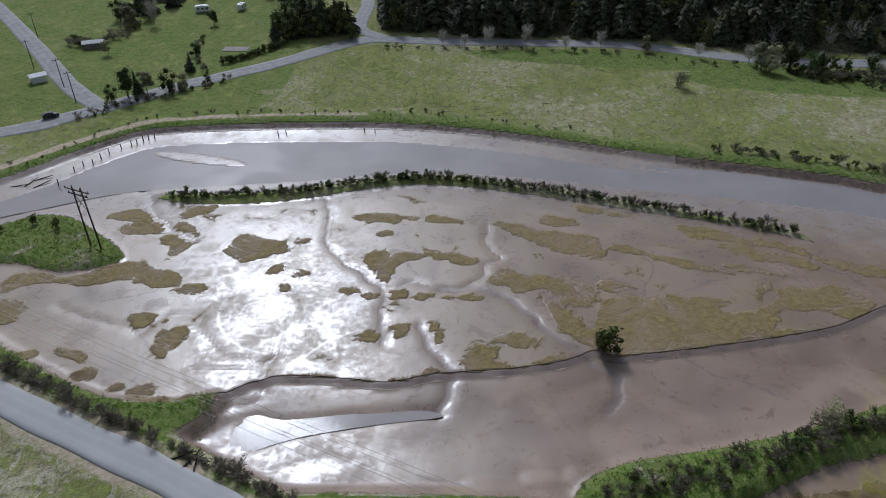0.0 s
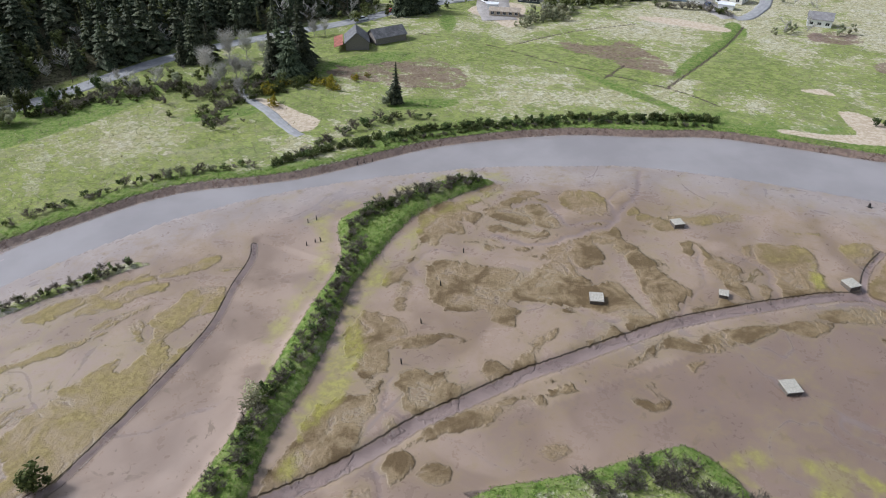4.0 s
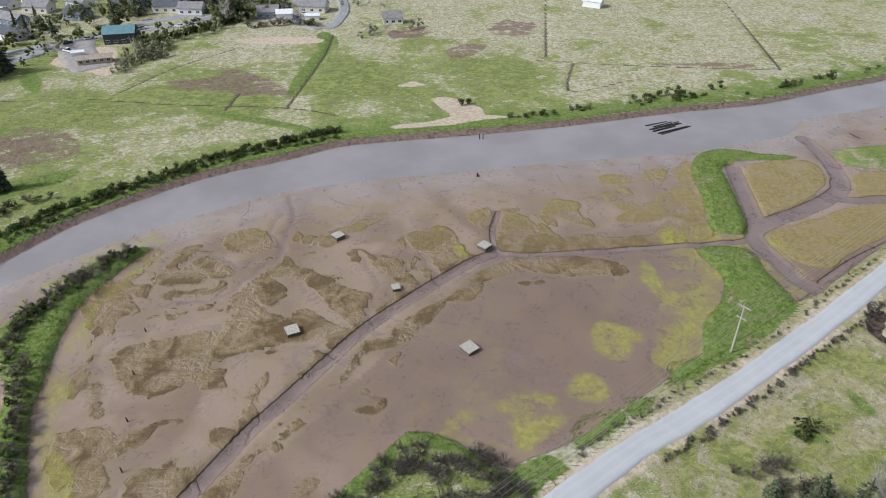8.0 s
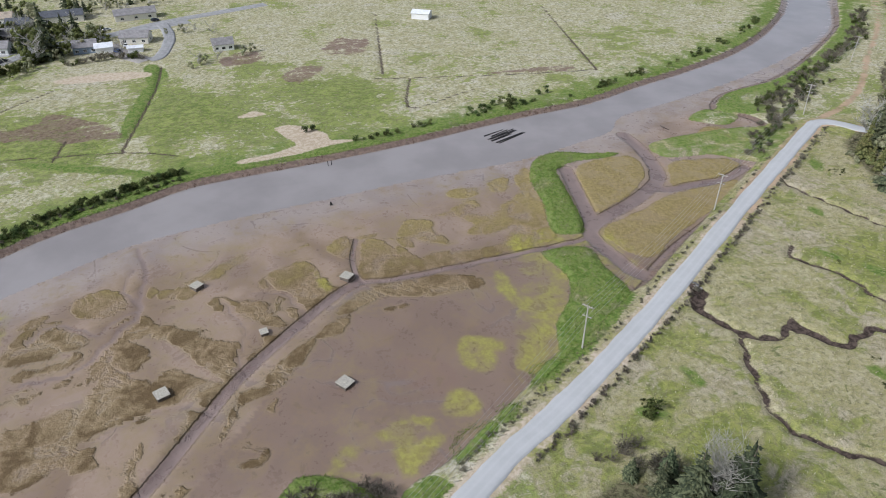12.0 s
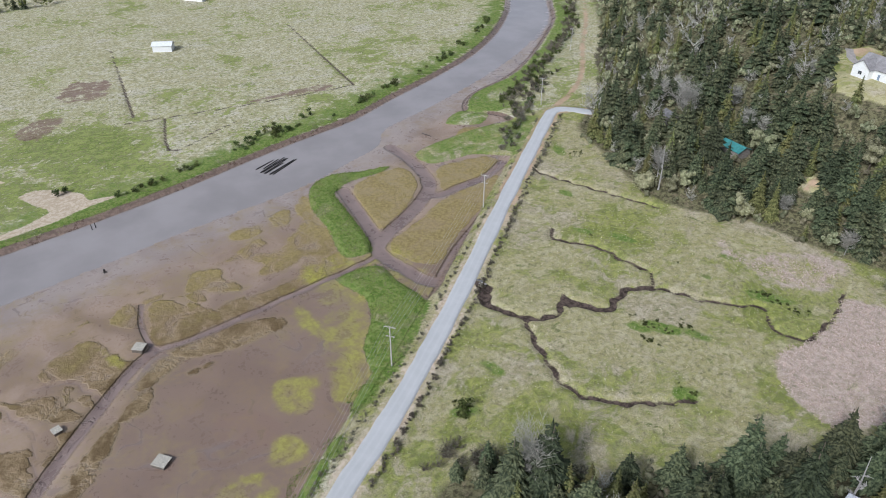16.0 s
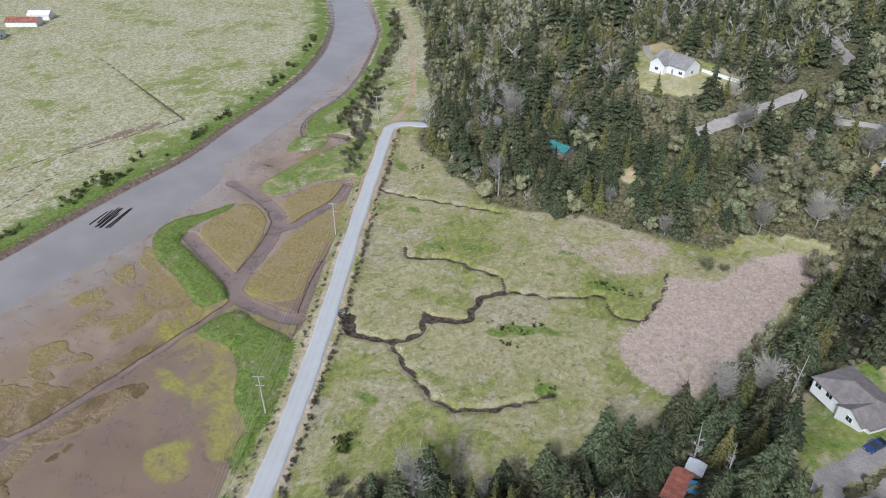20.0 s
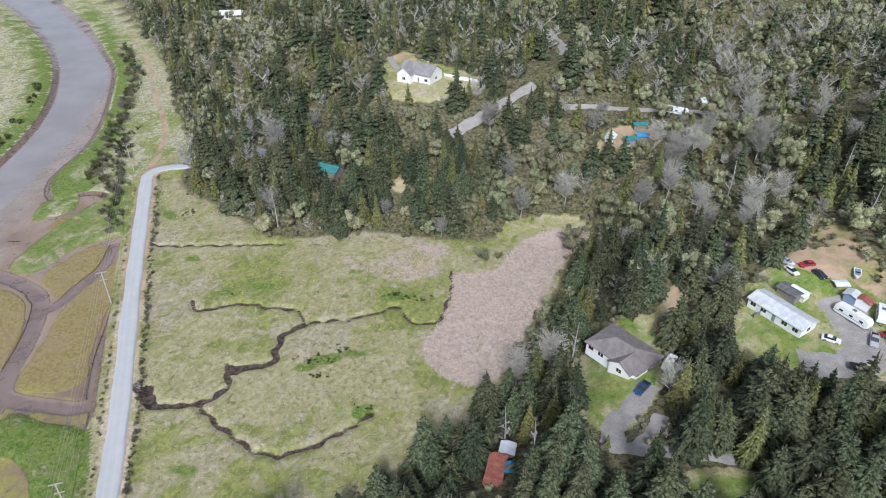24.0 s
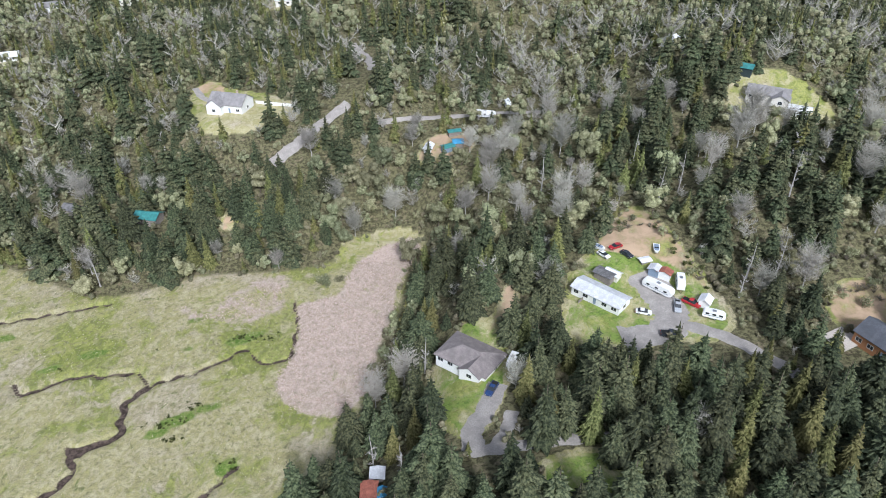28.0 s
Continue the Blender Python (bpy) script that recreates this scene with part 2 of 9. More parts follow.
grass = g.mix(g.step(g.math("ADD", g.attr("bare"), g.math("ADD", g.math("MULTIPLY", edge, 0.6), g.math("ADD", signed(n_streak, 6.0), signed(n_clump, 3.0)))), -0.1, 0.9, 0.0, 0.8), grass, g.mix(crisp, (0.15, 0.082, 0.08), (0.28, 0.18, 0.165)))
reedcol = g.mix(g.step(g.noise(1.2, 6, 0.75, P, None, 1.5), 0.30, 0.68), (0.43, 0.335, 0.285), (0.63, 0.51, 0.445))
reedcol = g.mix(g.step(n_clump, 0.52, 0.66, 0.0, 0.55), reedcol, (0.36, 0.30, 0.215))
reedcol = g.mix(g.step(n_mid, 0.34, 0.44, 0.45, 0.0), reedcol, (0.66, 0.565, 0.47))
grass = g.mix(g.step(g.math("ADD", g.attr("reed"), g.math("ADD", signed(n_mid, 3.0), signed(n_clump, 2.2))), -0.25, 0.55, 0.0, 0.92), grass, reedcol)
floorcol = g.mix(crisp, (0.06, 0.055, 0.03), (0.17, 0.16, 0.085))
floorcol = g.mix(g.step(n_clump, 0.52, 0.64, 0.0, 0.5), floorcol, (0.27, 0.215, 0.145))
grass = g.mix(g.step(g.math("ADD", g.attr("wood"), g.math("MULTIPLY", rag, 0.5)), -0.2, 0.5), grass, floorcol)
split = g.node("ShaderNodeSeparateXYZ")
g.put(split.inputs[0], P)
dirtcol = g.mix(g.step(split.outputs[1], -150, -120), g.mix(g.step(n_mid, 0.35, 0.65), (0.34, 0.235, 0.155), (0.50, 0.36, 0.245)), g.mix(crisp, (0.45, 0.355, 0.255), (0.58, 0.485, 0.37)))
grass = g.mix(g.step(g.math("ADD", g.attr("dirt"), g.math("MULTIPLY", edge, 0.7)), -0.15, 0.5, 0.0, 0.95), grass, dirtcol)
col = g.mix(g.step(g.math("ADD", g.attr("bank"), g.math("MULTIPLY", rag, 0.25)), 0.2, 0.7, 0.0, 0.85), col, g.mix(crisp, (0.12, 0.08, 0.057), (0.235, 0.165, 0.12)))
col = g.mix(land, col, grass)
wet = g.step(g.math("ADD", g.attr("creek"), g.math("MULTIPLY", rag, 0.3)), -0.1, 0.3)
col = g.mix(wet, col, g.mix(crisp, (0.042, 0.032, 0.025), (0.115, 0.085, 0.07)))
g.color(col)
dry = g.math("MAXIMUM", land, g.math("MULTIPLY", m_mat, 0.75))
wetness = g.blend_float(run, 0.4, 0.2)
wetness = g.math("MULTIPLY", wetness, 2.4)
wetness = g.math("MULTIPLY", wetness, g.step(g.math("ADD", g.math("MULTIPLY", n_mid, 0.6), g.math("MULTIPLY", n_small, 0.4)), 0.38, 0.62, 0.26, 0.52))
g.rough(g.blend_float(dry, wetness, 0.95))
g.put(g.bsdf.inputs["Specular IOR Level"], g.blend_float(dry, 0.6, 0.1))
relief = g.math("ADD", g.math("MULTIPLY", n_small, g.step(dry, 0, 1, 0.05, 0.8)), g.math("MULTIPLY", n_fine, g.step(dry, 0, 1, 0.008, 0.4)))
g.normal(g.bump(g.math("ADD", relief, g.math("SUBTRACT", g.math("MULTIPLY", m_edge, 0.18), g.math("ADD", g.math("MULTIPLY", scarp, 1.0), g.step(g.attr("gully"), -0.15, 0.5, 0.0, 0.12)))), 0.75, 0.5))
GROUND = g.mat

w = Nodes("river_water", 0.06, 0.5)
w.color(w.mix(w.step(w.noise(0.05, 4), 0.3, 0.7), (0.255, 0.23, 0.218), (0.31, 0.282, 0.268)))
w.rough(w.step(w.noise(0.04, 3, 0.5), 0.4, 0.6, 0.07, 0.2))
w.normal(w.bump(w.noise(1.0, 3, 0.5, None, (1.0, 0.5, 1.0)), 0.10, 0.12))
WATER = w.mat

r = Nodes("gravel_surface", 0.9, 0.2)
rc = r.mix(r.step(r.noise(0.25, 6, 0.6), 0.3, 0.7), (0.44, 0.44, 0.43), (0.48, 0.479, 0.47))
rc = r.mix(r.step(r.noise(9, 3), 0.45, 0.75, 0, 0.15), rc, (0.33, 0.33, 0.32))
rc = r.mix(r.step(r.attr("track"), 0.2, 0.9, 0.0, 0.45), rc, (0.56, 0.558, 0.548))
r.color(rc).normal(r.bump(r.noise(14, 3), 0.4, 0.05))
GRAVEL = r.mat

# ---------------- plan of the place (x east, y north, metres) ----------------
def curve(pts, n=4, closed=False):
    """A smooth line through the points."""
    p = np.array(pts, float)
    k = len(p)
    out = []
    for i in range(k if closed else k - 1):
        a, b, c, d = (p[(i + j) % k] if closed else p[min(max(i + j, 0), k - 1)] for j in (-1, 0, 1, 2))
        for s in np.arange(n) / n:
            out.append(0.5 * (2 * b + (c - a) * s + (2 * a - 5 * b + 4 * c - d) * s * s + (3 * b - a - 3 * c + d) * s**3))
    if not closed:
        out.append(p[-1])
    return np.array(out)


def line_dist(X, Y, pts, far=40.0, closed=False):
    """Distance to a line of points, cut off at far."""
    best = np.full(X.shape, far * far)
    q = np.vstack([pts, pts[:1]]) if closed else pts
    for (ax, ay), (bx, by) in zip(q[:-1], q[1:]):
        near = np.where((X > min(ax, bx) - far) & (X < max(ax, bx) + far) & (Y > min(ay, by) - far) & (Y < max(ay, by) + far))
        if not len(near[0]):
            continue
        x, y = X[near] - ax, Y[near] - ay
        ux, uy = bx - ax, by - ay
        s = np.clip((x * ux + y * uy) / (ux * ux + uy * uy + 1e-9), 0, 1)
        best[near] = np.minimum(best[near], (x - s * ux) ** 2 + (y - s * uy) ** 2)
    return np.sqrt(best)


def area_dist(X, Y, pts, far=40.0):
    """Signed distance to an outline: positive inside."""
    q = np.vstack([pts, pts[:1]])
    within = np.zeros(X.shape, bool)
    for (ax, ay), (bx, by) in zip(q[:-1], q[1:]):
        if ay != by:
            within ^= ((ay > Y) != (by > Y)) & (X < (bx - ax) * (Y - ay) / (by - ay) + ax)
    return np.where(within, 1, -1) * line_dist(X, Y, pts, far, True)


def ease(v, a, b):
    s = np.clip((v - a) / (b - a), 0, 1)
    return s * s * (3 - 2 * s)


# the wet lowland: bank of the fields, then back along the road
FIELD_BANK = [(-260, 60), (-170, 105), (-125, 140), (-109, 152), (-98, 166), (-90, 175), (-82, 181), (-62, 184), (-30, 185), (-4, 183),
              (26, 175), (54, 164), (81, 156), (107, 146), (130, 123), (160, 105), (174, 94), (195, 70), (208, 44), (217, 28), (221, 8),
              (225, -21), (231, -54), (237, -78), (243, -104), (249, -135), (261, -165), (272, -196), (290, -236), (320, -279),
              (362, -321), (446, -381), (640, -490)]
ROAD_BANK = [(640, -560), (426, -410), (395, -389), (326, -332), (301, -308), (263, -256), (246, -225), (238, -196), (224, -182), (216, -190),
             (205, -192), (188, -183), (172, -164), (152, -136), (134, -108), (122, -91), (110, -74), (98, -56), (90, -44), (80, -30),
             (71, -14), (72, 4), (68, 14), (60, 28), (48, 40), (34, 50), (20, 58), (-11, 60), (-22, 60), (-29, 62), (-36, 66), (-41, 70)]
ROAD_BANK_WEST = [(-38, 73), (-36, 79), (-43, 77), (-53, 78), (-60, 81), (-69, 86), (-76, 90), (-100, 101), (-180, 110), (-260, 40)]
WET = np.vstack([curve(FIELD_BANK, 3), curve(ROAD_BANK + ROAD_BANK_WEST, 3)])
RIVER_SOUTH = [(-260, 30), (-140, 112), (-101, 135), (-91, 140), (-79, 146), (-68, 149), (-40, 152), (-26, 154), (-9, 157), (9, 156), (30, 152),
               (50, 147), (69, 143), (87, 138), (100, 133), (120, 121), (140, 104), (151, 92), (163, 78), (175, 58), (184, 42), (191, 14),
               (196, -18), (201, -50), (205, -88), (213, -115), (219, -131), (231, -142), (240, -172), (257, -217), (279, -263), (308, -306),
               (345, -340), (400, -383), (640, -540)]
RIVER_NORTH = [(680, -470), (446, -360), (300, -200), (262, -100), (250, 50), (210, 130), (100, 205), (-60, 220), (-130, 180), (-280, 90)]
RIVER = np.vstack([curve(RIVER_SOUTH, 3), np.array(RIVER_NORTH)])
SLOUGH = [(-40, 70), (-36, 78), (-28, 82.5), (-17, 82), (-9, 81), (-1, 83), (11, 84), (21, 86), (26, 88.5), (30, 87), (45, 89), (61, 92),
          (72, 95), (82, 100), (92, 104), (97, 108), (108, 114), (119, 106), (114, 96), (103, 86), (85, 81), (69, 76), (57, 72), (42, 68),
          (26, 65), (5, 62), (-11, 61), (-22, 60), (-29, 62), (-36, 66)]
POOL = [(-37.5, 66), (-38.5, 69.5), (-35, 73), (-30, 75.6), (-25, 74.5), (-16, 75.5), (-5, 76.5), (0, 75), (-10, 73.5), (-22, 71), (-30, 67.5), (-34, 64.5)]
# raised strips of green in the lowland
DIKE = [(18, 60), (26, 65), (42, 68), (57, 72), (69, 76), (85, 81), (100, 85), (106, 89), (115, 96.5), (124, 95), (131, 91.5), (146, 85), (152, 79),
        (153, 72), (146, 75), (130, 81), (118, 81), (105, 79), (93, 77), (79, 71), (67, 67), (54, 64), (45, 60), (30, 54), (18, 50)]
EAST_DIKE = [(199.2, -124.5), (196.4, -117.5), (197, -106.4), (192.8, -97.1), (183.7, -95.3), (172.5, -93.5), (158.3, -90.9), (153.1, -88), (153.9, -80.9), (159.2, -79.8), (172.4, -83.4), (187.9, -85.2),
             (201.5, -91.9), (205.8, -102.7), (201.6, -113.3)]
ROAD_MEADOW = [(146.8, -72.1), (145.8, -86), (135.8, -86.3), (124, -88), (117.5, -83), (104.9, -67), (103, -60), (115.7, -63.1), (124.3, -70.4), (134.6, -74.4)]
VERGE = [(107, -61), (103, -54), (97, -47), (90, -36), (83, -26), (78, -15), (72, -20), (86, -44), (100, -66), (112, -84), (124, -96), (122, -86)]
ROAD_BITS = [[(97.1, -49), (103.4, -52.9), (102.9, -59.9), (98.5, -55.4)], [(89.6, -39), (93.1, -40.9), (93.2, -44.3), (88.5, -41.8)], [(83.8, -27.5), (88.9, -29.9), (89.8, -38.3), (84.2, -34.1), (81.4, -27.3)]]
NORTH_LAND = [(201.5, -137.7), (193.2, -137.3), (189.8, -143.1), (188.6, -156.1), (181.5, -164.5), (176, -171), (170, -168), (180, -184), (200.8, -200), (206, -186), (207, -172), (205.4, -148.5)]
ISLET = [(219.5, -165.7), (214.8, -169.3), (210, -178), (218, -188), (226.4, -178.2)]
MARSH_GREEN = [(141.5, -107), (149, -113.8), (153, -122.4), (161.5, -137.8), (162.3, -143.2), (157, -137.3), (151.2, -126.7), (146.7, -117.6), (141.3, -109.5)]
SOUTH_MEADOW = [(79.5, -21.5), (77, -14), (83, -7), (86.5, -1), (87, 4), (83, 8), (73, 17), (60, 30), (50, 20), (66, -10), (74, -23)]
WEST_MARSH = [(-125, 118), (-108, 127), (-98, 131), (-92, 135), (-84, 134), (-76, 128), (-68, 121), (-66, 117), (-71, 114), (-78, 113), (-90, 116), (-110, 110)]
HEDGE_BANK = [(-66, 142), (-66, 145), (-51, 145), (-38, 147), (-25, 150), (-18, 152), (-6, 154), (6, 152.5), (16, 150), (29, 146), (41, 141.5), (53, 137),
              (65, 132.5), (76, 128), (79, 122), (76, 124), (65, 129), (53, 133), (41, 137), (29, 141), (16, 145), (6, 147.5), (-6, 149), (-18, 147), (-38, 141), (-55, 140)]
MARSH_A = [(192, -104.1), (195.7, -114.1), (196.4, -122), (193.4, -127.5), (183, -125.1), (173.7, -117.3), (167.7, -107.7), (163.1, -98.8), (168.9, -98.5), (180.9, -101.7)]
MARSH_B = [(150.5, -94.7), (155.2, -98.3), (159, -110.1), (166, -125.3), (168, -139.5), (169.1, -153), (158.8, -146.3), (153.4, -131.4), (145.6, -116.7), (141.3, -109.5), (136.3, -102), (139.8, -96.9), (146, -94.9)]
MARSH_C = [(186.7, -138.4), (186.7, -148), (184, -159.2), (177.9, -160.9), (173.4, -152.2), (173, -138.1), (172.5, -130.6), (180, -134)]
MARSH_D = [(197, -142), (202, -150), (205, -160), (211, -170), (203, -178), (196, -172), (193, -160), (191, -148)]
LANDS = {"dike": (DIKE, 1.4), "east_dike": (EAST_DIKE, 0.9), "road_meadow": (ROAD_MEADOW, 0.7), "south_meadow": (SOUTH_MEADOW, 0.8),
         "west_marsh": (WEST_MARSH, 1.0), "hedge_bank": (HEDGE_BANK, 0.45), "verge": (VERGE, 0.9), "north_land": (NORTH_LAND, 0.6), "islet": (ISLET, 0.5)}
MATS = (MARSH_A, MARSH_B, MARSH_C, MARSH_D)
# ditches and creeks: line, half width, depth
DITCH_MAIN = [(42, 58), (52, 52), (62, 47.5), (69, 45), (78, 40), (89, 34), (96, 29), (110, 19.5), (120, 12), (132, 0), (143, -12), (147.5, -19.5)]
DITCH_EAST = [(147.5, -19.5), (146.3, -26), (146.5, -40), (148, -60), (149, -76), (150.5, -88), (153, -92)]
DITCH_NORTH = [(148, -19.5), (153, -19), (160, -19.6), (168, -22)]
CUT_A = [(153, -90.5), (157, -93.1), (166.3, -95.6), (179.5, -98), (193, -100.5)]
CUT_B = [(153, -90.5), (156, -93), (160.3, -100), (164.5, -109), (170.6, -119.3), (179, -129), (191.2, -132.7), (201.3, -134), (214, -134)]
CUT_E = [(182, -128.9), (170.8, -125.4), (170.9, -135.9), (171.5, -149.4), (176.9, -161.8)]
CUT_C = [(151.7, -90.4), (146.2, -90.5), (138, -92), (131.6, -93.3), (128, -96)]
CUT_D = [(130.7, -97.9), (139.6, -110.8), (148, -126), (155.5, -138.5), (166, -155)]
CREEK_A = [(120, -105), (113, -101), (109, -101), (105, -103), (100, -105), (97, -110), (96.5, -115), (99, -119), (95, -121.5), (89.5, -126), (91, -132),
           (92.5, -138), (89, -144)]
CREEK_B = [(89, -144), (91, -148), (96, -150), (104, -148), (110, -148), (117, -145), (124, -139.5), (129, -143)]
CREEK_C = [(100, -105), (92, -101), (83, -98), (76, -96), (70, -97), (66, -100), (63, -103), (58, -110), (54, -117)]
CREEK_D = [(89, -144), (84, -148), (77, -151), (69, -158), (64, -162), (59, -157), (54, -157), (50, -159), (50, -167), (51, -176), (55, -187)]
CREEK_E = [(164, -166), (154, -169), (146, -172), (130, -178), (117, -183)]
LINES = {"main": (DITCH_MAIN, 1.65, 0.75), "east": (DITCH_EAST, 1.15, 0.7), "north": (DITCH_NORTH, 0.8, 0.5), "cut_a": (CUT_A, 2.4, 0.7), "cut_b": (CUT_B, 2.6, 0.7),
         "cut_c": (CUT_C, 2.6, 0.7), "cut_d": (CUT_D, 0.8, 0.6), "cut_e": (CUT_E, 1.9, 0.6)}
GULLY_A = [(-73.7, 147.3), (-70.5, 145.9), (-67.0, 137.9), (-63.3, 132.8), (-60.6, 130.4), (-58.5, 127.6), (-52.7, 124.6)]
GULLY_B = [(-72.8, 102.4), (-64.6, 98.2), (-56.5, 95.7), (-53.9, 94.2), (-51.4, 98.9), (-45.7, 98.8), (-42.8, 94.1), (-39.7, 90.3), (-37.2, 88.2), (-34.1, 87.4), (-29.2, 86.7)]
GULLY_C = [(-37.6, 102.1), (-35.4, 97.1), (-30.6, 96.3), (-28.8, 89.5), (-29.2, 86.7)]
GULLY_D = [(-42.0, 84.8), (-34.4, 84.7), (-30.8, 83.3), (-28.8, 80.1)]
GULLY_E = [(-29.3, 87.4), (-29.9, 83.3), (-29.4, 78.9), (-34.2, 76.5), (-36.2, 74.2), (-37.4, 70.8)]
GULLY_F = [(-28.1, 144.1), (-25.5, 134.9), (-24.6, 123.2), (-20.8, 116.9), (-15.1, 110.9), (-11.3, 105.4), (-11.4, 98.6), (-10.3, 90.8)]
GULLY_G = [(-10.9, 106.8), (-6.0, 108.9), (0.6, 107.1), (7.3, 109.8), (8.7, 115.6), (11.7, 116.6), (9.1, 122.9), (10.1, 129.7)]
GULLY_H = [(-0.5, 106.2), (7.2, 106.6), (12.4, 103.4), (15.7, 99.2), (17.8, 95.2), (21.3, 91.3), (25.3, 86.3), (28.5, 83.6), (28.2, 79.7), (26.1, 76.1)]
GULLY_I = [(-4.1, 96.1), (-1.9, 89.3), (0, 86.5), (1.4, 83.8), (0.9, 79.9), (-0.9, 75.1)]
GULLY_J = [(51.9, 40.6), (55.4, 43.3), (57.4, 45.8), (60.5, 46.7)]
GULLY_K = [(144.7, 62.2), (149.6, 56.2), (142.8, 46.0), (146.5, 43.8), (151.5, 37.3), (160.1, 41.7), (169.1, 40.0)]
GULLY_L = [(129.4, 60.7), (130.1, 50.2), (136.7, 44.8), (143.8, 40.5), (148.8, 36.9), (157.0, 37.4), (167.4, 36.5), (180.7, 40.0)]
GULLY_M = [(122.1, 13.4), (128.5, 12.4), (135.2, 11.2), (142.7, 14.4), (147.9, 16.2)]
GULLY_N = [(87.5, 29.8), (91.6, 26.1), (92.1, 21.8), (94.8, 15.4), (97.0, 12.1)]
GULLY_O = [(109.0, 18.8), (112.9, 26.6), (110.6, 37.2), (106.6, 44.8)]
GULLY_P = [(105.9, 68.1), (109.4, 70.5), (116.6, 69.5), (118.2, 62.6)]
GULLY_Q = [(68.4, 45.0), (69.3, 47.6), (69.2, 51.3), (71.3, 53.1), (75.9, 54.5)]
GULLY_R = [(132.3, -2.7), (137.0, -3.5), (142.0, -1.5), (147.3, 1.3), (150.2, 8.8)]
GULLIES = [(GULLY_A, 0.7), (GULLY_B, 0.55), (GULLY_C, 0.45), (GULLY_D, 0.45), (GULLY_E, 0.6), (GULLY_F, 0.9), (GULLY_G, 0.6), (GULLY_H, 1.2), (GULLY_I, 1.1), (GULLY_J, 0.7),
           (GULLY_K, 0.8), (GULLY_L, 1.0), (GULLY_M, 0.6), (GULLY_N, 0.5), (GULLY_O, 0.6), (GULLY_P, 0.7), (GULLY_Q, 0.7), (GULLY_R, 0.6)]
FIELD_DITCHES = [[(259, 162), (260, 133), (253, 96), (247, 49), (239, 30)], [(246, 73), (263, 71)], [(248, 50), (307, 42), (341, 41)], [(401, -74), (302, -58)], [(297, -53), (286, -113), (281, -156)],
                 [(294, -69), (261, -60), (263, -73), (268, -82), (272, -92)], [(396, -175), (281, -156)], [(266, 119), (295, 105), (321, 84)], [(-14, 197), (0, 197), (11, 194), (19, 189), (37, 189)],
                 [(27, 200), (35, 198), (41, 196)]]
CREEKS = {"a": (CREEK_A, 1.05), "b": (CREEK_B, 0.66), "c": (CREEK_C, 0.72), "d": (CREEK_D, 0.62), "e": (CREEK_E, 0.6),
          "mouth": ([(118, -105), (115.5, -103), (112, -101.5)], 2.2), "pool": ([(100, -119.5), (97, -120.5), (95, -121.5)], 1.7)}
# roads: middle line, half width
GRAVEL_ROAD = [(-260, 175), (-160, 124), (-110, 98), (-70, 77.5), (-53, 69), (-34, 59.5), (10, 33), (50, 2), (77, -33), (86, -48), (97, -65.5), (118, -96), (151, -141), (176, -176),
               (196.5, -205), (199.3, -210.5), (198.6, -215.2), (194.5, -219.3), (187, -223.8), (176, -232)]
TRACK = [(204, -216), (214, -238), (232, -262), (262, -293), (300, -335), (350, -380)]
COUNTY_ROAD = [(-300, 90), (-200, 140), (-123, 179), (-112, 187), (-101, 197), (-83, 215), (-59, 234), (-38, 255), (-28, 262), (-18, 262), (4, 259), (25, 258), (45, 256),
               (62, 255), (80, 250), (104, 239), (130, 233), (163, 232), (190, 228), (225, 214), (261, 197), (294, 187), (330, 165), (372, 130), (395, 80), (415, 30)]
SIDE_ROAD = [(-103, 197), (-121, 216), (-152, 257), (-193, 309), (-300, 440)]
NORTH_ROAD = [(-22, 264), (-32, 275), (-33, 293), (-33, 321), (-45, 400)]
# foot of the wooded hill south of the meadow
HILL_FOOT = [(900, -760), (440, -462), (382, -412), (319, -363), (266, -311), (237, -277), (215, -256), (196, -232), (186, -212), (175, -203), (153, -196), (128, -185), (110, -188), (93, -199),
             (62, -203), (43, -212), (36, -228), (20, -224), (18, -205), (19, -181), (23, -164), (23, -140), (28, -124), (31, -112), (42, -102), (50, -81), (62, -72),
             (70, -55), (55, -30), (20, 5), (-40, 40), (-140, 92), (-400, 200), (-900, 200), (-900, -900), (900, -900)]
HILL_MARKS = [(0, -138, 14.8), (-12, -128, 16.8), (-25, -101, 23), (-48, -160, 23.4), (-58, -190, 31), (-85, -150, 27), (8, -271, 24), (-15, -290, 28), (40, -302, 38),
              (99, -277, 30), (83, -215, 13), (117, -224, 8), (235, -346, 26), (150, -330, 34), (45, -75, 10), (20, -100, 14), (-120, -300, 55), (0, -450, 62),
              (200, -520, 52), (320, -440, 30), (205, -235, 5), (30, -240, 13), (-60, -70, 22), (-150, -100, 34), (-110, -210, 42), (-20, -200, 20)]
NORTH_FOOT = [(-36, 420), (-26, 276), (-10, 270), (25, 266), (62, 263), (84, 258), (108, 247), (134, 242), (168, 241), (195, 237), (228, 222), (264, 205), (286, 199), (304, 232), (330, 300), (390, 420)]


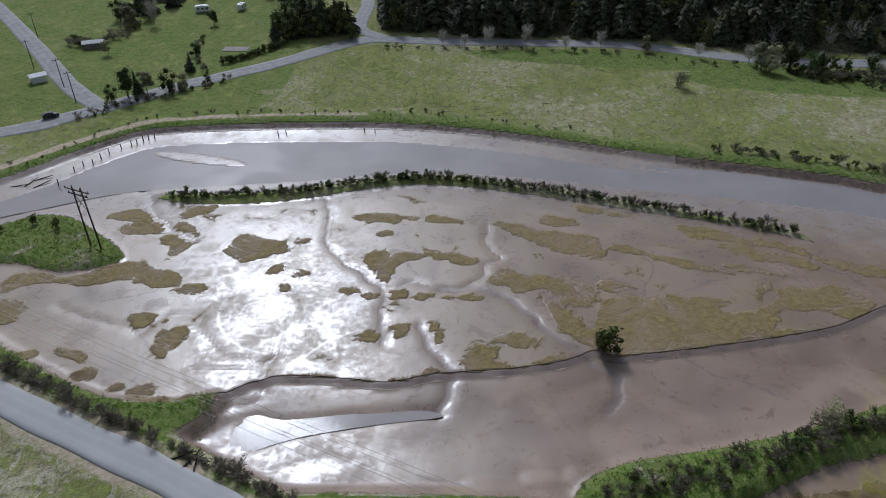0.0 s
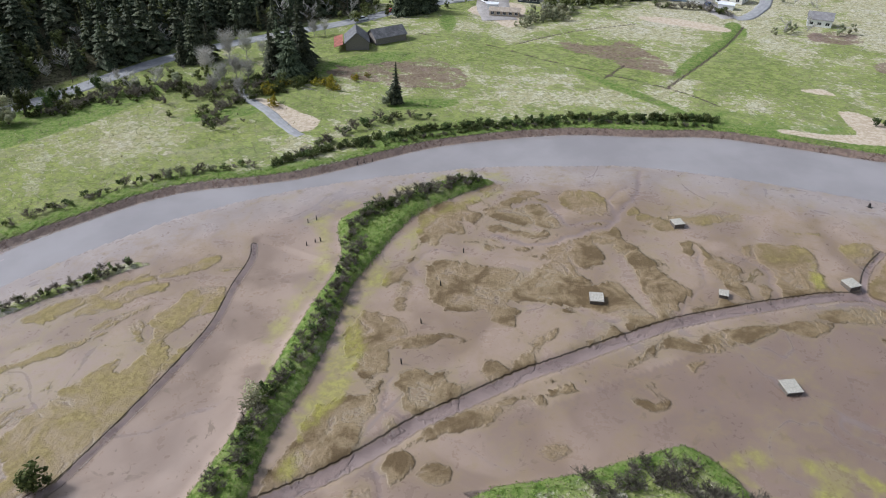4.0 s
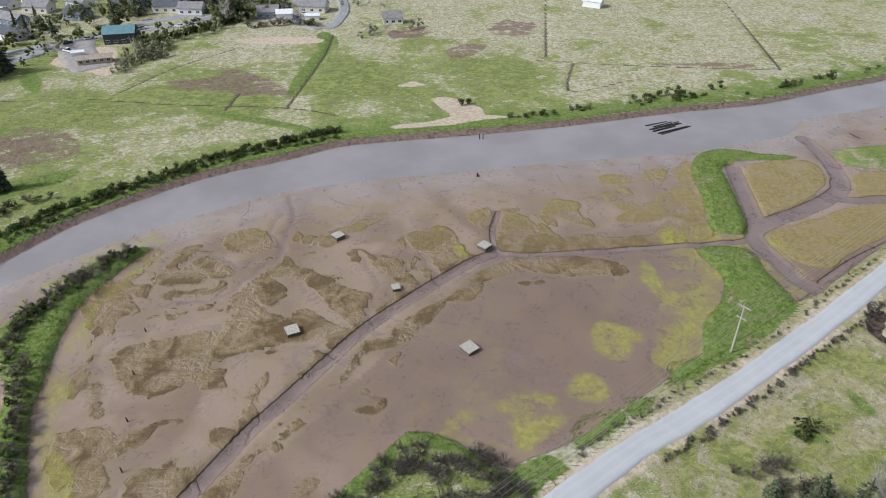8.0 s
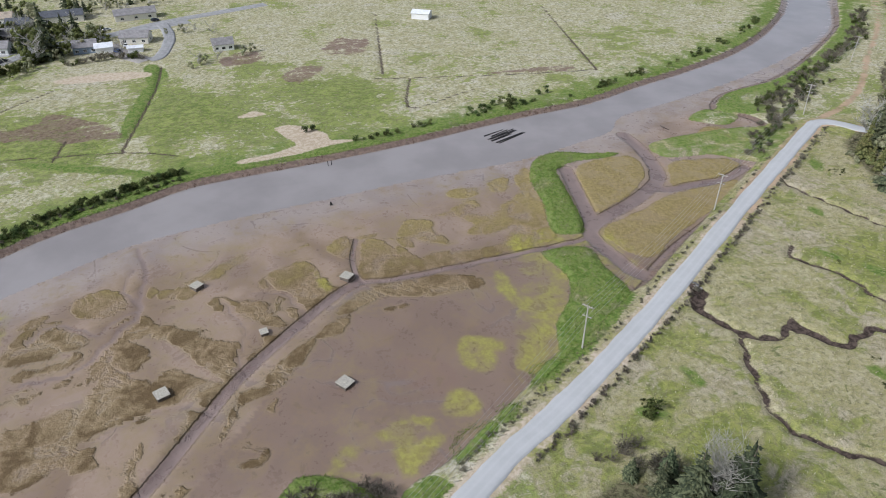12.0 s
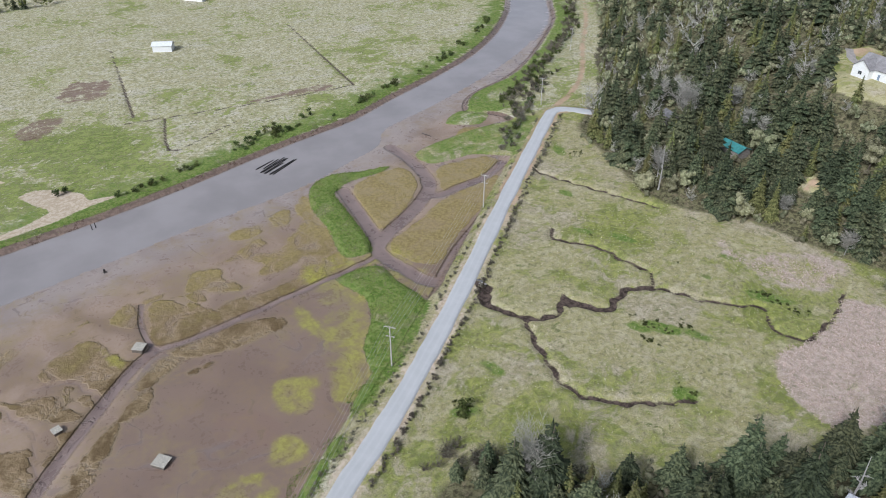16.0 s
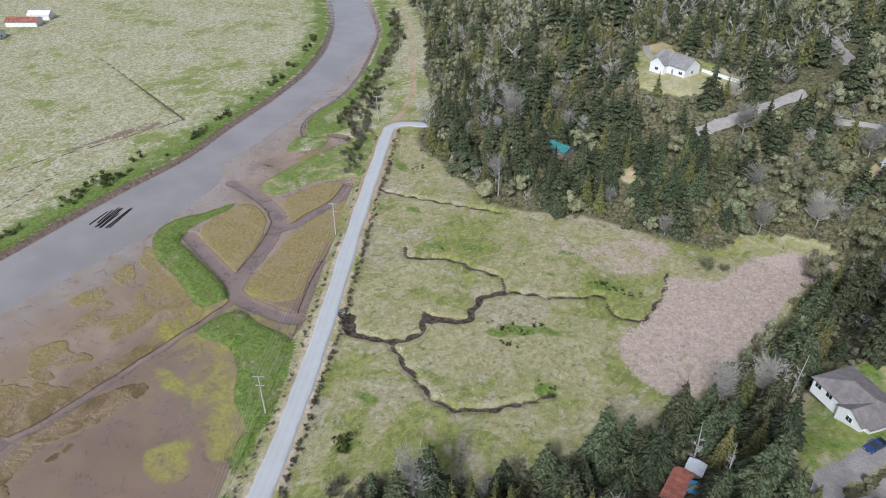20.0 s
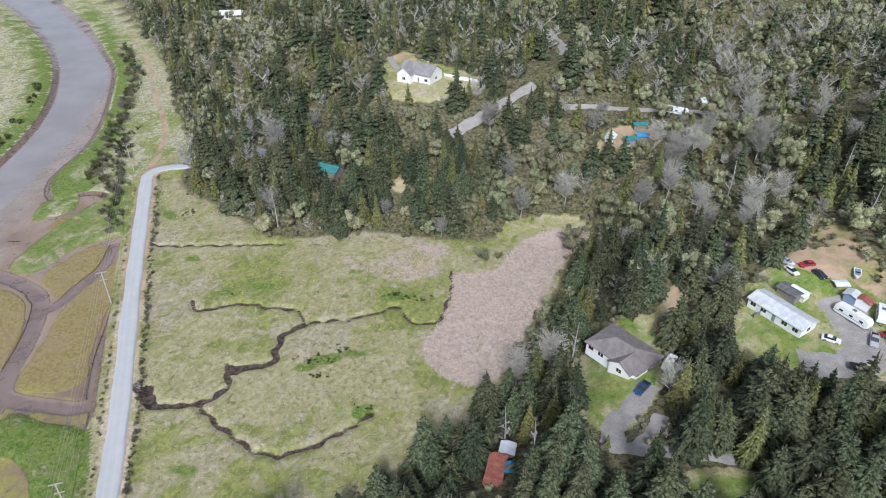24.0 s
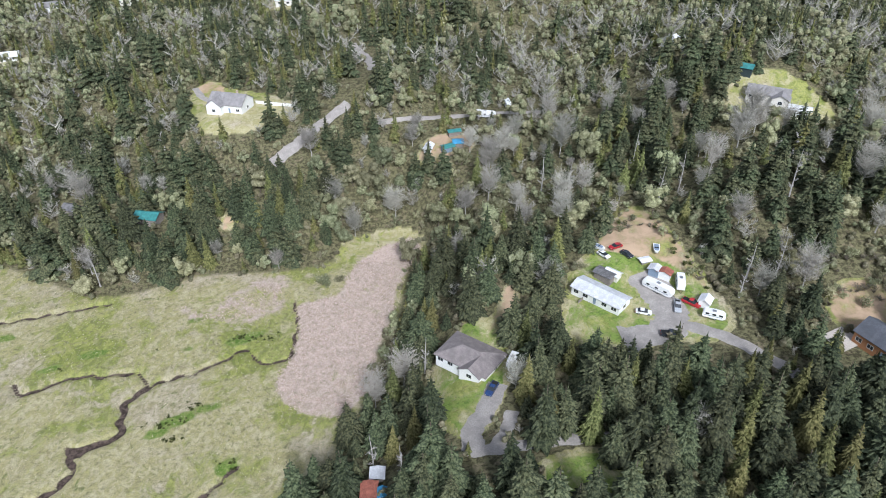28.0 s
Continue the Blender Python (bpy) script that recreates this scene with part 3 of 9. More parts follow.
def hill_height(X, Y):
    foot = area_dist(X, Y, curve(HILL_FOOT, 2, True), 90.0)
    top, weight = np.zeros(X.shape), np.full(X.shape, 1e-9)
    for hx, hy, hz in HILL_MARKS:
        w2 = 1 / ((X - hx) ** 2 + (Y - hy) ** 2 + 250.0) ** 1.5
        top += w2 * hz
        weight += w2
    rise = np.clip(foot, 0, 90)
    south = top / weight * ease(rise, 0, 34)
    nfoot = np.clip(area_dist(X, Y, np.array(NORTH_FOOT, float), 160.0), 0, 160)
    return south + nfoot * 0.34 * ease(nfoot, 0, 12), foot, nfoot


def waves(X, Y, size, seed=0):
    """Gentle unevenness from a few sine waves."""
    rnd = np.random.RandomState(seed)
    out = np.zeros(X.shape)
    for k in range(7):
        a, f, ph = rnd.uniform(0, 6.28), rnd.uniform(0.6, 1.7) / size, rnd.uniform(0, 6.28)
        out += np.sin(6.28 * f * (X * np.cos(a) + Y * np.sin(a)) + ph + 1.3 * np.sin(6.28 * f * 0.6 * (X * np.sin(a) - Y * np.cos(a))))
    return out / 7


WATER_Z = -0.75


def survey(X, Y):
    """Height and covers of the ground at the places X, Y."""
    c = {}
    sd_wet = area_dist(X, Y, WET, 60.0)
    river = np.minimum(area_dist(X, Y, RIVER, 60.0), sd_wet - np.where(X < 40, 10.0, np.where(X < 90, 10.0 - (X - 40) * 0.15, 2.5)))
    hill, foot, nfoot = hill_height(X, Y)
    land = -sd_wet
    # mud levels
    mud = np.where(river > 0, WATER_Z - 0.10 - np.minimum(river * 0.12, 1.2), WATER_Z + 0.75 * ease(-river, -1.0, 16.0))
    slough = area_dist(X, Y, curve(SLOUGH, 3, True), 40.0)
    mud = np.where(slough > 0, np.minimum(mud, np.where(X < 100, -0.45, 0.0) - (0.45 + 0.0 * X) * ease(slough, 0.2, 9.0) * ease(X, 112, 95)), mud)
    mud = mud + 0.03 * waves(X, Y, 9.0, 3)
    shoal = np.exp(-(((X + 64) / 14) ** 2 + ((Y - 165 + 0.25 * (X + 64)) / 3.2) ** 2))
    mud = np.where(shoal > 0.35, np.maximum(mud, WATER_Z + 0.12 * (shoal - 0.4)), mud)
    pool = area_dist(X, Y, curve(POOL, 3, True), 20.0)
    mud = np.where(pool > -2.0, mud - 0.28 * ease(pool, -1.2, 1.0), mud)
    bank = WATER_Z - 0.15 + 1.75 * ease(-sd_wet, -2.8, 0.6)
    z = np.where(sd_wet < 6.0, np.maximum(np.where(sd_wet < 6, bank, -9), np.where(river > -3, -9, mud)), mud)
    meadow = 0.75 + 0.18 * waves(X, Y, 26.0, 5) + 0.35 * ease(-sd_wet, 0, 2.0) * ease(sd_wet, -14, -2)
    z = np.where(sd_wet < 0, np.maximum(meadow * ease(-sd_wet, -0.6, 0.8), z), z)
    lush = np.full(X.shape, -1.0)
    lush = np.maximum(lush, np.where(land > 0, 0.75 - land * np.where(X > 205, 0.05, np.where(X > 150, 0.075, 0.11)), -1.0))
    lush = np.where((X > 60) & (X < 215) & (Y < -8), np.minimum(lush, -0.3), lush)
    for key, (pts, top) in LANDS.items():
        sd = area_dist(X, Y, curve(pts, 3, True), 30.0)
        z = np.maximum(z, np.where(sd > -1.2, -0.3 + (top + 0.3) * ease(sd, -1.2, 2.2) + 0.12 * waves(X, Y, 5, 8), -9))
        land = np.maximum(land, sd)
        if key in ("verge", "north_land", "islet"):
            lush = np.maximum(lush, np.where(sd > -1, {"verge": -0.45, "north_land": 0.25, "islet": 0.3}[key], -1))
        elif key == "south_meadow":
            lush = np.maximum(lush, np.where(sd > -1, 0.6 - 0.2 * np.clip(sd - 1.5, 0, 9), -1))
        elif key in ("west_marsh", "hedge_bank"):
            lush = np.maximum(lush, np.where(sd > -1, -0.12 if key == "hedge_bank" else 0.5, -1))
        else:
            lush = np.maximum(lush, np.where(sd > -1, 0.6 - 0.03 * np.clip(sd, 0, 9), -1))
    mat = np.full(X.shape, -2.0)
    for pts in MATS:
        sd = area_dist(X, Y, curve(pts, 3, True), 20.0)
        z = np.where(sd > -0.6, np.maximum(z, -0.5 + 0.65 * ease(sd, -0.6, 0.4)), z)
        mat = np.maximum(mat, np.clip(sd, -1.5, 1.2) + 0.3)
    ditch = np.full(X.shape, -1.0)
    for pts, half, deep in LINES.values():
        d = line_dist(X, Y, curve(pts, 4), 12.0)
        z = np.where(d < half + 1.2, np.minimum(z, 0.05 - deep * (1 - ease(d, half * 0.85, half + 0.25)) + np.where(d > half + 0.25, 9, 0)), z)
        ditch = np.maximum(ditch, np.clip(half - d, -1, 1))
    gully = np.full(X.shape, -1.0)
    for pts, half in GULLIES:
        c2 = curve(pts, 5)
        c2 = c2 + 0.35 * np.stack([np.sin(c2[:, 1] * 1.3), np.cos(c2[:, 0] * 1.1)], 1)
        d = line_dist(X, Y, c2, 10.0)
        z = np.where(d < half + 1.2, z - 0.17 * (1 - ease(d, half * 0.3, half + 0.5)), z)
        gully = np.maximum(gully, np.clip(half - d, -1, 1))
    creek = np.full(X.shape, -1.0)
    for pts, half in CREEKS.values():
        c3 = curve(pts, 5)
        c3 = c3 + 0.5 * np.stack([np.sin(c3[:, 1] * 1.1 + c3[:, 0] * 0.5), np.cos(c3[:, 0] * 0.9)], 1)
        d = line_dist(X, Y, c3, 12.0) + 0.75 * waves(X, Y, 7.0, 17) * half
        z = np.where(d < half + 1.0, np.minimum(z, 0.75 - 0.7 * (1 - ease(d, half * 0.5, half + 0.8)) + np.where(d > half + 0.8, 9, 0)), z)
        creek = np.maximum(creek, np.clip(half - d, -1, 1))
    furrow = np.full(X.shape, -1.0)
    for pts in FIELD_DITCHES:
        d = line_dist(X, Y, curve(pts, 3), 10.0)
        z = np.where(d < 2.2, z - 0.4 * (1 - ease(d, 0.3, 2.0)), z)
        furrow = np.maximum(furrow, np.clip(np.where(X > 243, 1.25, 1.0) - d, -1, 1))
    road = line_dist(X, Y, curve(GRAVEL_ROAD, 4), 14.0)
    z = np.where(road < 9.0, np.maximum(z, 1.5 * (1 - ease(road, 3.3, 8.0)) + np.minimum(z, 0.75) * ease(road, 3.3, 8.0)), z)
    land = np.maximum(land, 7.0 - road)
    z = np.where(hill > 0.01, z + hill + 0.5 * waves(X, Y, 14, 2) * ease(hill, 0.5, 6), z)
    c.update(gully=gully, furrow=furrow, land=land, lush=lush, mat=mat, ditch=ditch, creek=creek, road=road, wood=np.maximum(foot, nfoot), river=river, slough=slough, wet=sd_wet, pool=pool)
    return z, c

# brown mats of marsh plants, greener turf and yellow algae on the mud
MAT_PATCHES_A = [
    [(138.8, 67.6), (147.4, 64.4), (151.1, 59.5), (149.6, 54.7), (146.3, 51.1), (144.1, 47), (141.1, 47.1), (138.8, 50.8), (137.3, 58.8), (136.8, 64.9)],
    [(156.4, 54.8), (160.5, 51.1), (160.9, 45.7), (157.2, 40.5), (151.6, 40.3), (149.2, 45.8), (152.1, 51.6)],
    [(150.1, 66.6), (153.1, 63), (154.6, 58.9), (151.9, 59.7), (149.9, 63.6)],
    [(132.5, 81.8), (138.1, 77), (143.1, 70.3), (149.1, 75.1), (153, 71.9), (150.7, 68.2), (137.8, 72.1), (136.5, 67.5), (131.9, 67.5), (131, 71.2), (126.5, 66.4), (124.6, 70.3), (121.5, 70.6), (117.6, 69.8), (118.8, 74.6), (122.9, 78.1)],
    [(131.8, 63.4), (133.9, 60.6), (132.6, 57.6), (136.9, 49.7), (134.1, 49.8), (131.4, 54.6), (129.4, 59.4)],
]
MAT_PATCHES_B = [
    [(126.7, 61.3), (128.2, 57.7), (127.1, 56.8), (126.2, 60.5)],
    [(127, 53.5), (129.5, 50.7), (126.9, 50.8), (125.9, 52.5)],
    [(123.1, 60.2), (124.5, 59.3), (126, 55.8), (122.4, 58.1)],
    [(131.1, 48.4), (134.4, 45.7), (132.5, 44.7), (130.6, 47)],
    [(126.7, 46.1), (135.5, 45.3), (136.5, 40.6), (135.1, 35.5), (130.5, 33.5), (129.5, 36.7), (127.5, 40.3), (126, 45.3)],
    [(141.4, 42.2), (147.5, 36.7), (143.5, 33.2), (138.6, 35.4), (138.8, 39.6)],
    [(145.2, 42.9), (148.9, 38.4), (147.5, 36.7), (144.3, 40.6)],
]
MAT_PATCHES_C = [
    [(109.2, 66.3), (113.7, 65.4), (116.1, 56.9), (117.6, 47.3), (123.5, 44.8), (125.2, 37.3), (120.9, 32.7), (125.9, 28.2), (119.5, 22.2), (116.4, 18.2), (114.5, 20.5), (113.1, 31.5), (110.5, 33.6), (110.7, 39.7), (108.4, 46.4), (104.8, 43.8), (100.6, 41.1), (99.7, 45.5), (102.5, 48.5), (100.3, 52.4), (98.9, 56.5), (100.7, 62.2), (104.7, 59.5)],
    [(99.6, 72.5), (104.4, 73.9), (109.4, 71.1), (112.1, 70.9), (108.5, 70.2), (101.1, 70.3)],
    [(99.4, 68.5), (102.3, 68.5), (102.5, 66.3), (99.3, 65.7), (96.2, 65.1), (93.9, 63.2), (92.8, 64.9), (96.3, 67.3)],
]
MAT_PATCHES_D = [
    [(87.9, 70.9), (89.9, 69.7), (91, 61.6), (88, 57.9), (90, 54.8), (89.9, 52.7), (85.2, 54.4), (83.4, 57.9), (81, 60), (78.7, 63.1), (76.4, 65.6), (82.6, 69.2)],
    [(79.8, 62.6), (82.3, 61), (81.5, 58.7), (79.9, 58.6), (79.1, 60.3), (77.2, 57.6), (75, 59.7), (75.7, 61.9)],
    [(77.1, 53.7), (80.6, 51.9), (79.8, 47.6), (80.3, 43.7), (81.4, 41.5), (77.7, 41.1), (74, 42.1), (74.5, 53.3)],
    [(86.6, 41.2), (89.3, 39.7), (87.7, 35.1), (85.1, 35.6), (83.9, 38.5)],
    [(92.1, 37.1), (93.4, 35.2), (92.6, 33.4), (91.2, 34.7)],
    [(99.6, 36.3), (101.2, 34.9), (104.4, 33.1), (100.3, 33), (98, 34.9)],
]
MAT_PATCHES_E = [
    [(79.9, 35.1), (82.4, 33), (82.9, 31.6), (80.4, 31.7), (78.9, 33.9)],
    [(73.9, 39.6), (76.4, 37.8), (78.1, 36.2), (77.4, 33.6), (75, 33.6), (73.7, 35.3)],
    [(84.2, 31.8), (85.5, 29.4), (84.7, 27.8), (83.4, 28.1), (82.9, 31.1)],
    [(88.9, 28.9), (90.9, 26), (92.9, 21.9), (90.1, 23.7), (86.7, 27.5)],
    [(154, 32.4), (156.7, 30.5), (156.5, 24.3), (153.6, 22.5), (151.6, 26.9)],
    [(159.4, 26.1), (162.1, 20.1), (166.5, 15.6), (169.4, 10.9), (166.2, 9.2), (161.9, 15.4), (159.1, 18.3), (157.9, 23.7)],
    [(158.5, 37.6), (160.4, 35.6), (158.3, 33.7), (154.7, 34.8)],
]
MAT_PATCHES_F = [
    [(148.1, 19.9), (150.6, 17.1), (147.8, 14.7), (146.3, 8.7), (144.8, 5.8), (139.8, 5), (134.8, 1.5), (133.8, 4.3), (138, 8.5), (140.2, 14.3), (144.1, 17.4)],
    [(142.3, 35.9), (142.9, 31.7), (139.5, 27), (134.5, 20.9), (132, 16.6), (129.5, 11.7), (125.3, 14.2), (120, 11.3), (116.2, 15.6), (122.4, 19.9), (125.7, 22.8), (133.6, 27.1), (137.3, 32.4)],
    [(123.1, 12.8), (125, 8.2), (129.2, 2.9), (133.5, -2.7), (130.3, 4.2), (131.6, 7), (127.2, 8.3)],
    [(122.7, 27.8), (119.4, 19.7), (116.2, 14.3), (112.5, 16.6), (113.6, 20.4), (116.6, 24.5)],
    [(104.1, 26.6), (109.2, 23.7), (112.6, 19.1), (109, 20.6), (105.7, 23.3), (103.2, 24.8)],
]
MAT_PATCHES_G = [
    [(151.5, 7.3), (157, 4.3), (159.7, -0.4), (159.5, -6.6), (155, -9.5), (146.7, -11.3), (146.5, -15), (140.5, -7.2), (134.6, -2.7), (139.6, 1.4), (142, -1.5), (147.3, 2.8)],
    [(165.2, -13.3), (168.2, -16.8), (169, -21), (160.4, -19.3), (159.1, -16)],
    [(147.6, -20.3), (163.3, -22.8), (166.9, -25.7), (164.5, -29.4), (161.4, -31.4), (156.7, -36.1), (149.6, -37.9), (148, -31.6)],
    [(167.5, -34.7), (173.8, -39.1), (172.5, -45.6), (167, -45.3), (160.7, -48), (159.2, -46.1), (160.9, -41.7), (164.2, -38.2)],
]
MAT_PATCHES_H = [
    [(174.5, -46), (176.6, -53.3), (181.6, -61.4), (176.2, -63.4), (174.7, -57.9), (171, -65.4), (180.8, -78.7), (173.7, -81.5), (160.9, -77.8), (162.8, -69.5), (160.1, -60.7), (161.9, -54.7), (166.4, -59.1), (173.2, -52.5)],
    [(187.4, -55.7), (189, -61.5), (188, -66.6), (183.3, -63.6), (183.6, -57.5)],
    [(190.5, -71), (192.1, -78.7), (182.8, -74.1), (184.8, -70.2)],
    [(192, -80.5), (197.7, -88.9), (180.5, -85.6), (163.9, -80.5), (152, -78.6), (150, -60.9), (147.9, -45.2), (148.4, -34.7), (155, -42.1), (153.1, -52.5), (154.2, -62.1), (161.3, -69.1), (170.4, -78.7), (184.4, -79.9)],
    [(169.3, -15.3), (169.7, -20.2), (165, -19)],
    [(164.3, -34.2), (165.7, -37.7), (159.6, -37.4), (161.3, -34.5)],
]
MAT_PATCHES_I = [
    [(169.6, -22.7), (170, -27.7), (168.7, -28.3), (167.6, -23.3)],
    [(134.3, -11.1), (138.9, -14.3), (143.6, -22.1), (144.3, -36.9), (142.6, -45.5), (138.6, -51.8), (136.3, -48.3), (135.5, -36.7), (138.4, -25.7), (136.3, -18.3)],
    [(127.7, -5.2), (132, -9.6), (133, -13.8), (128.5, -12.7), (126.5, -7.9)],
    [(117.8, 6.8), (122.7, 1.6), (127.7, -5.2), (121.5, -2.3), (115.8, 4.2), (114, 6.7)],
    [(109.6, 14), (114.2, 11.7), (113, 6.7), (117.6, 1.7), (112.9, 4.2), (110.5, 11.6)],
    [(106.7, 7.8), (110.2, 5.4), (104.9, 6.6)],
    [(100.4, 18.1), (107.1, 15.6), (108.8, 14.5), (102.8, 15.9)],
    [(92.6, 14.1), (93.9, 10.9), (94.6, 8.6), (92.7, 9.7)],
    [(133.7, -23.7), (134.2, -29.4), (133.1, -28.5)],
]
MAT_PATCHES_J = [
    [(42.7, 57.4), (49.4, 59.7), (54.5, 59.8), (61.8, 62), (66.5, 59.5), (70.1, 56.1), (73.4, 54.9), (68.5, 52), (62.8, 52), (59.9, 50.6), (54.1, 51.3), (48.2, 52.9)],
    [(63, 47.7), (66.4, 49.5), (69.3, 49.4), (68.2, 46.1), (65.1, 46.5)],
    [(71.3, 49.3), (74.1, 50.3), (77.4, 49.2), (81.5, 47.3), (77.9, 42.2), (75.6, 41.7), (70.1, 45.2)],
    [(89.3, 36), (93.9, 36.5), (103.3, 32.8), (97.5, 34.1), (92.2, 33.3)],
    [(105.8, 25.3), (110.9, 23.5), (113.1, 20.4), (109.8, 21)],
    [(63.5, 43.9), (68.7, 42.3), (77.5, 37.3), (80.4, 33.7), (77.7, 33), (73.1, 36.5), (67.3, 41.2)],
    [(59.3, 38.1), (61.6, 38.8), (63.5, 37), (63.1, 34.5), (60.2, 34.4)],
]
MAT_PATCHES_K = [
    [(55.2, 42), (58.8, 45.2), (62.6, 43.2), (62, 41.5), (58.2, 40.6)],
    [(48.6, 48.2), (51.6, 47.5), (54.8, 44.5), (51.8, 42.3), (48.3, 44.3)],
    [(37.8, 54), (40.9, 53.8), (45.1, 50.8), (51.8, 45.2), (49.4, 43)],
    [(74.4, 23.9), (77.9, 22), (76.3, 19.3), (73.4, 21.3)],
    [(73.7, 60.7), (77.9, 63.1), (82.7, 60.9), (77.3, 56.3)],
    [(97.9, 71.5), (105.1, 73.4), (111.8, 71.6), (108.7, 70), (101.7, 70.8)],
    [(106.6, 66.1), (111.9, 65.5), (113.7, 59.4), (119, 51.6), (120.6, 44.6), (129.7, 44.3), (142.4, 42.7), (138.9, 38.5), (131.4, 34.5), (124.8, 38), (122, 33.1), (113.8, 36), (110.5, 43.9), (104.3, 42.7), (103.2, 48.4), (103, 52.2), (98.8, 57.5)],
]
MAT_PATCHES_L = [
    [(-75.3, 134.2), (-73.7, 136.7), (-70.3, 137.9), (-66.9, 135.8), (-65.3, 132.9), (-68.8, 132.2)],
    [(-71.9, 127), (-70.7, 130.5), (-63.6, 131.6), (-60.3, 129.2), (-61, 127.6), (-66.9, 127)],
    [(-59.3, 128.1), (-59.1, 131.6), (-55.6, 130.4), (-52.7, 126.8), (-52.5, 123.9), (-56.1, 125.7)],
    [(-57.2, 116.2), (-57.2, 123.5), (-55.5, 125.7), (-53.3, 124.6), (-54.1, 121.3), (-55.8, 117.2)],
    [(-59.6, 123.6), (-59.5, 126.9), (-57, 126.9), (-57.2, 123.5)],
    [(-66.6, 115.2), (-63, 116.2), (-56.2, 113.2), (-52.7, 111.2), (-51.8, 108.4), (-55.5, 107.9), (-60.5, 109.4), (-64, 111.3)],
    [(-52.9, 106.6), (-51.1, 107.9), (-47.4, 108.4), (-46.3, 106.5), (-49.2, 105.3)],
]
MAT_PATCHES_M = [
    [(-50.8, 91.1), (-50.3, 94.1), (-47.2, 95.4), (-45.8, 94.1), (-46.6, 90.4), (-48.4, 88.2)],
    [(-61.3, 83.6), (-60, 84.9), (-58.1, 84.9), (-57.7, 82.9), (-59.3, 82.2)],
    [(-55.7, 80.3), (-54.1, 81.8), (-52.1, 81.5), (-52.9, 80)],
    [(-50.7, 77.8), (-50, 80.9), (-47.3, 80.9), (-44.6, 78.4), (-41, 78.3), (-36.6, 78.9), (-39.4, 75.9), (-42.7, 75.4)],
    [(-67, 89.8), (-65, 91), (-61.5, 88.3), (-61.8, 86.9), (-64.9, 88.4)],
    [(-72.6, 88.4), (-71.9, 89.8), (-70.1, 89.1), (-70.5, 87)],
    [(-83.9, 103.3), (-81.1, 104.2), (-78.3, 102.4), (-77.7, 99.4), (-79.1, 97.2), (-80.7, 97.2)],
]
MAT_PATCHES_N = [
    [(-86.3, 107.8), (-86, 111.5), (-82.4, 113.4), (-75.8, 111.4), (-72.1, 113.3), (-67.2, 115.3), (-64, 111.3), (-70.1, 108.6), (-77.2, 109.6), (-82, 108.1), (-85.3, 106)],
    [(-45.5, 120.2), (-44.8, 124.5), (-43.5, 126.8), (-40.3, 126.1), (-34.2, 123.3), (-32.4, 120.1), (-35.8, 119.1), (-38.8, 117), (-42.3, 117)],
    [(-36, 112), (-33.8, 115), (-32.8, 116), (-32.4, 114), (-34.3, 111.6)],
    [(-30.2, 111), (-28.8, 112.6), (-27, 112), (-28.5, 110.6)],
    [(-31.7, 107.3), (-31, 109.2), (-29.6, 107.9), (-30.5, 106.4)],
    [(-30.6, 123.3), (-28.4, 124.6), (-28, 123.7), (-30, 123.1)],
    [(-61.2, 134), (-59.8, 135.8), (-56.9, 134.7), (-58.2, 132.8)],
]
MAT_PATCHES_O = [
    [(-61.8, 137.8), (-59.8, 139.9), (-55.6, 139), (-52, 140.3), (-53.1, 137.2), (-57.2, 135.7)],
    [(-38, 108.3), (-36.5, 109.2), (-35.7, 107.7), (-37.2, 107.4)],
    [(-57.7, 98.9), (-54.8, 99.7), (-51.4, 98.9), (-48.5, 99.7), (-50.1, 98.1), (-54.4, 95.7), (-56.1, 96)],
    [(-19.6, 133.6), (-17.2, 135.3), (-10.7, 134.8), (-9.9, 131.1), (-13.1, 131.9), (-16.8, 131.2)],
    [(-10, 133.5), (-5.6, 134.2), (2.1, 132.7), (8.3, 130.9), (2, 131), (-5.5, 131.8)],
    [(-15.6, 116.8), (-14.6, 119.3), (-5.2, 119.2), (-3.4, 117.7), (-8, 116.3), (-10.2, 113.8), (-10.4, 109), (-13.9, 109.9), (-14.7, 113.8)],
    [(-2.2, 117.7), (1.9, 118.3), (7.6, 116.6), (5.3, 115), (0.7, 116.3)],
]
MAT_PATCHES_P = [
    [(-20.1, 106.3), (-16.9, 107.2), (-15.7, 105.8), (-18.4, 105.4)],
    [(-15.7, 105.4), (-12.5, 106.3), (-11.3, 104.5), (-14.4, 103.6)],
    [(-10.3, 106.2), (-8.1, 106.8), (-7, 105), (-9.1, 104.5)],
    [(-3.2, 104.9), (0.6, 105.3), (8.1, 104.3), (8.1, 103.5), (1.7, 103.5)],
    [(-15.4, 92.4), (-13.5, 93.9), (-10.6, 94.6), (-6.5, 93.8), (-8.4, 92.3), (-12.4, 92)],
    [(-4.1, 96.1), (-1.5, 97.2), (-1, 93.8), (0, 89.3), (-1.5, 90), (-2.5, 93.8)],
    [(-14.1, 127.6), (-11.6, 128.1), (-10.9, 126.2), (-13.9, 125.8)],
    [(-5.3, 104.4), (-4.3, 105.3), (-4.2, 103.6)],
    [(-9.1, 95.7), (-6.6, 96.6), (-4.5, 95.3), (-6.5, 94.6)],
]
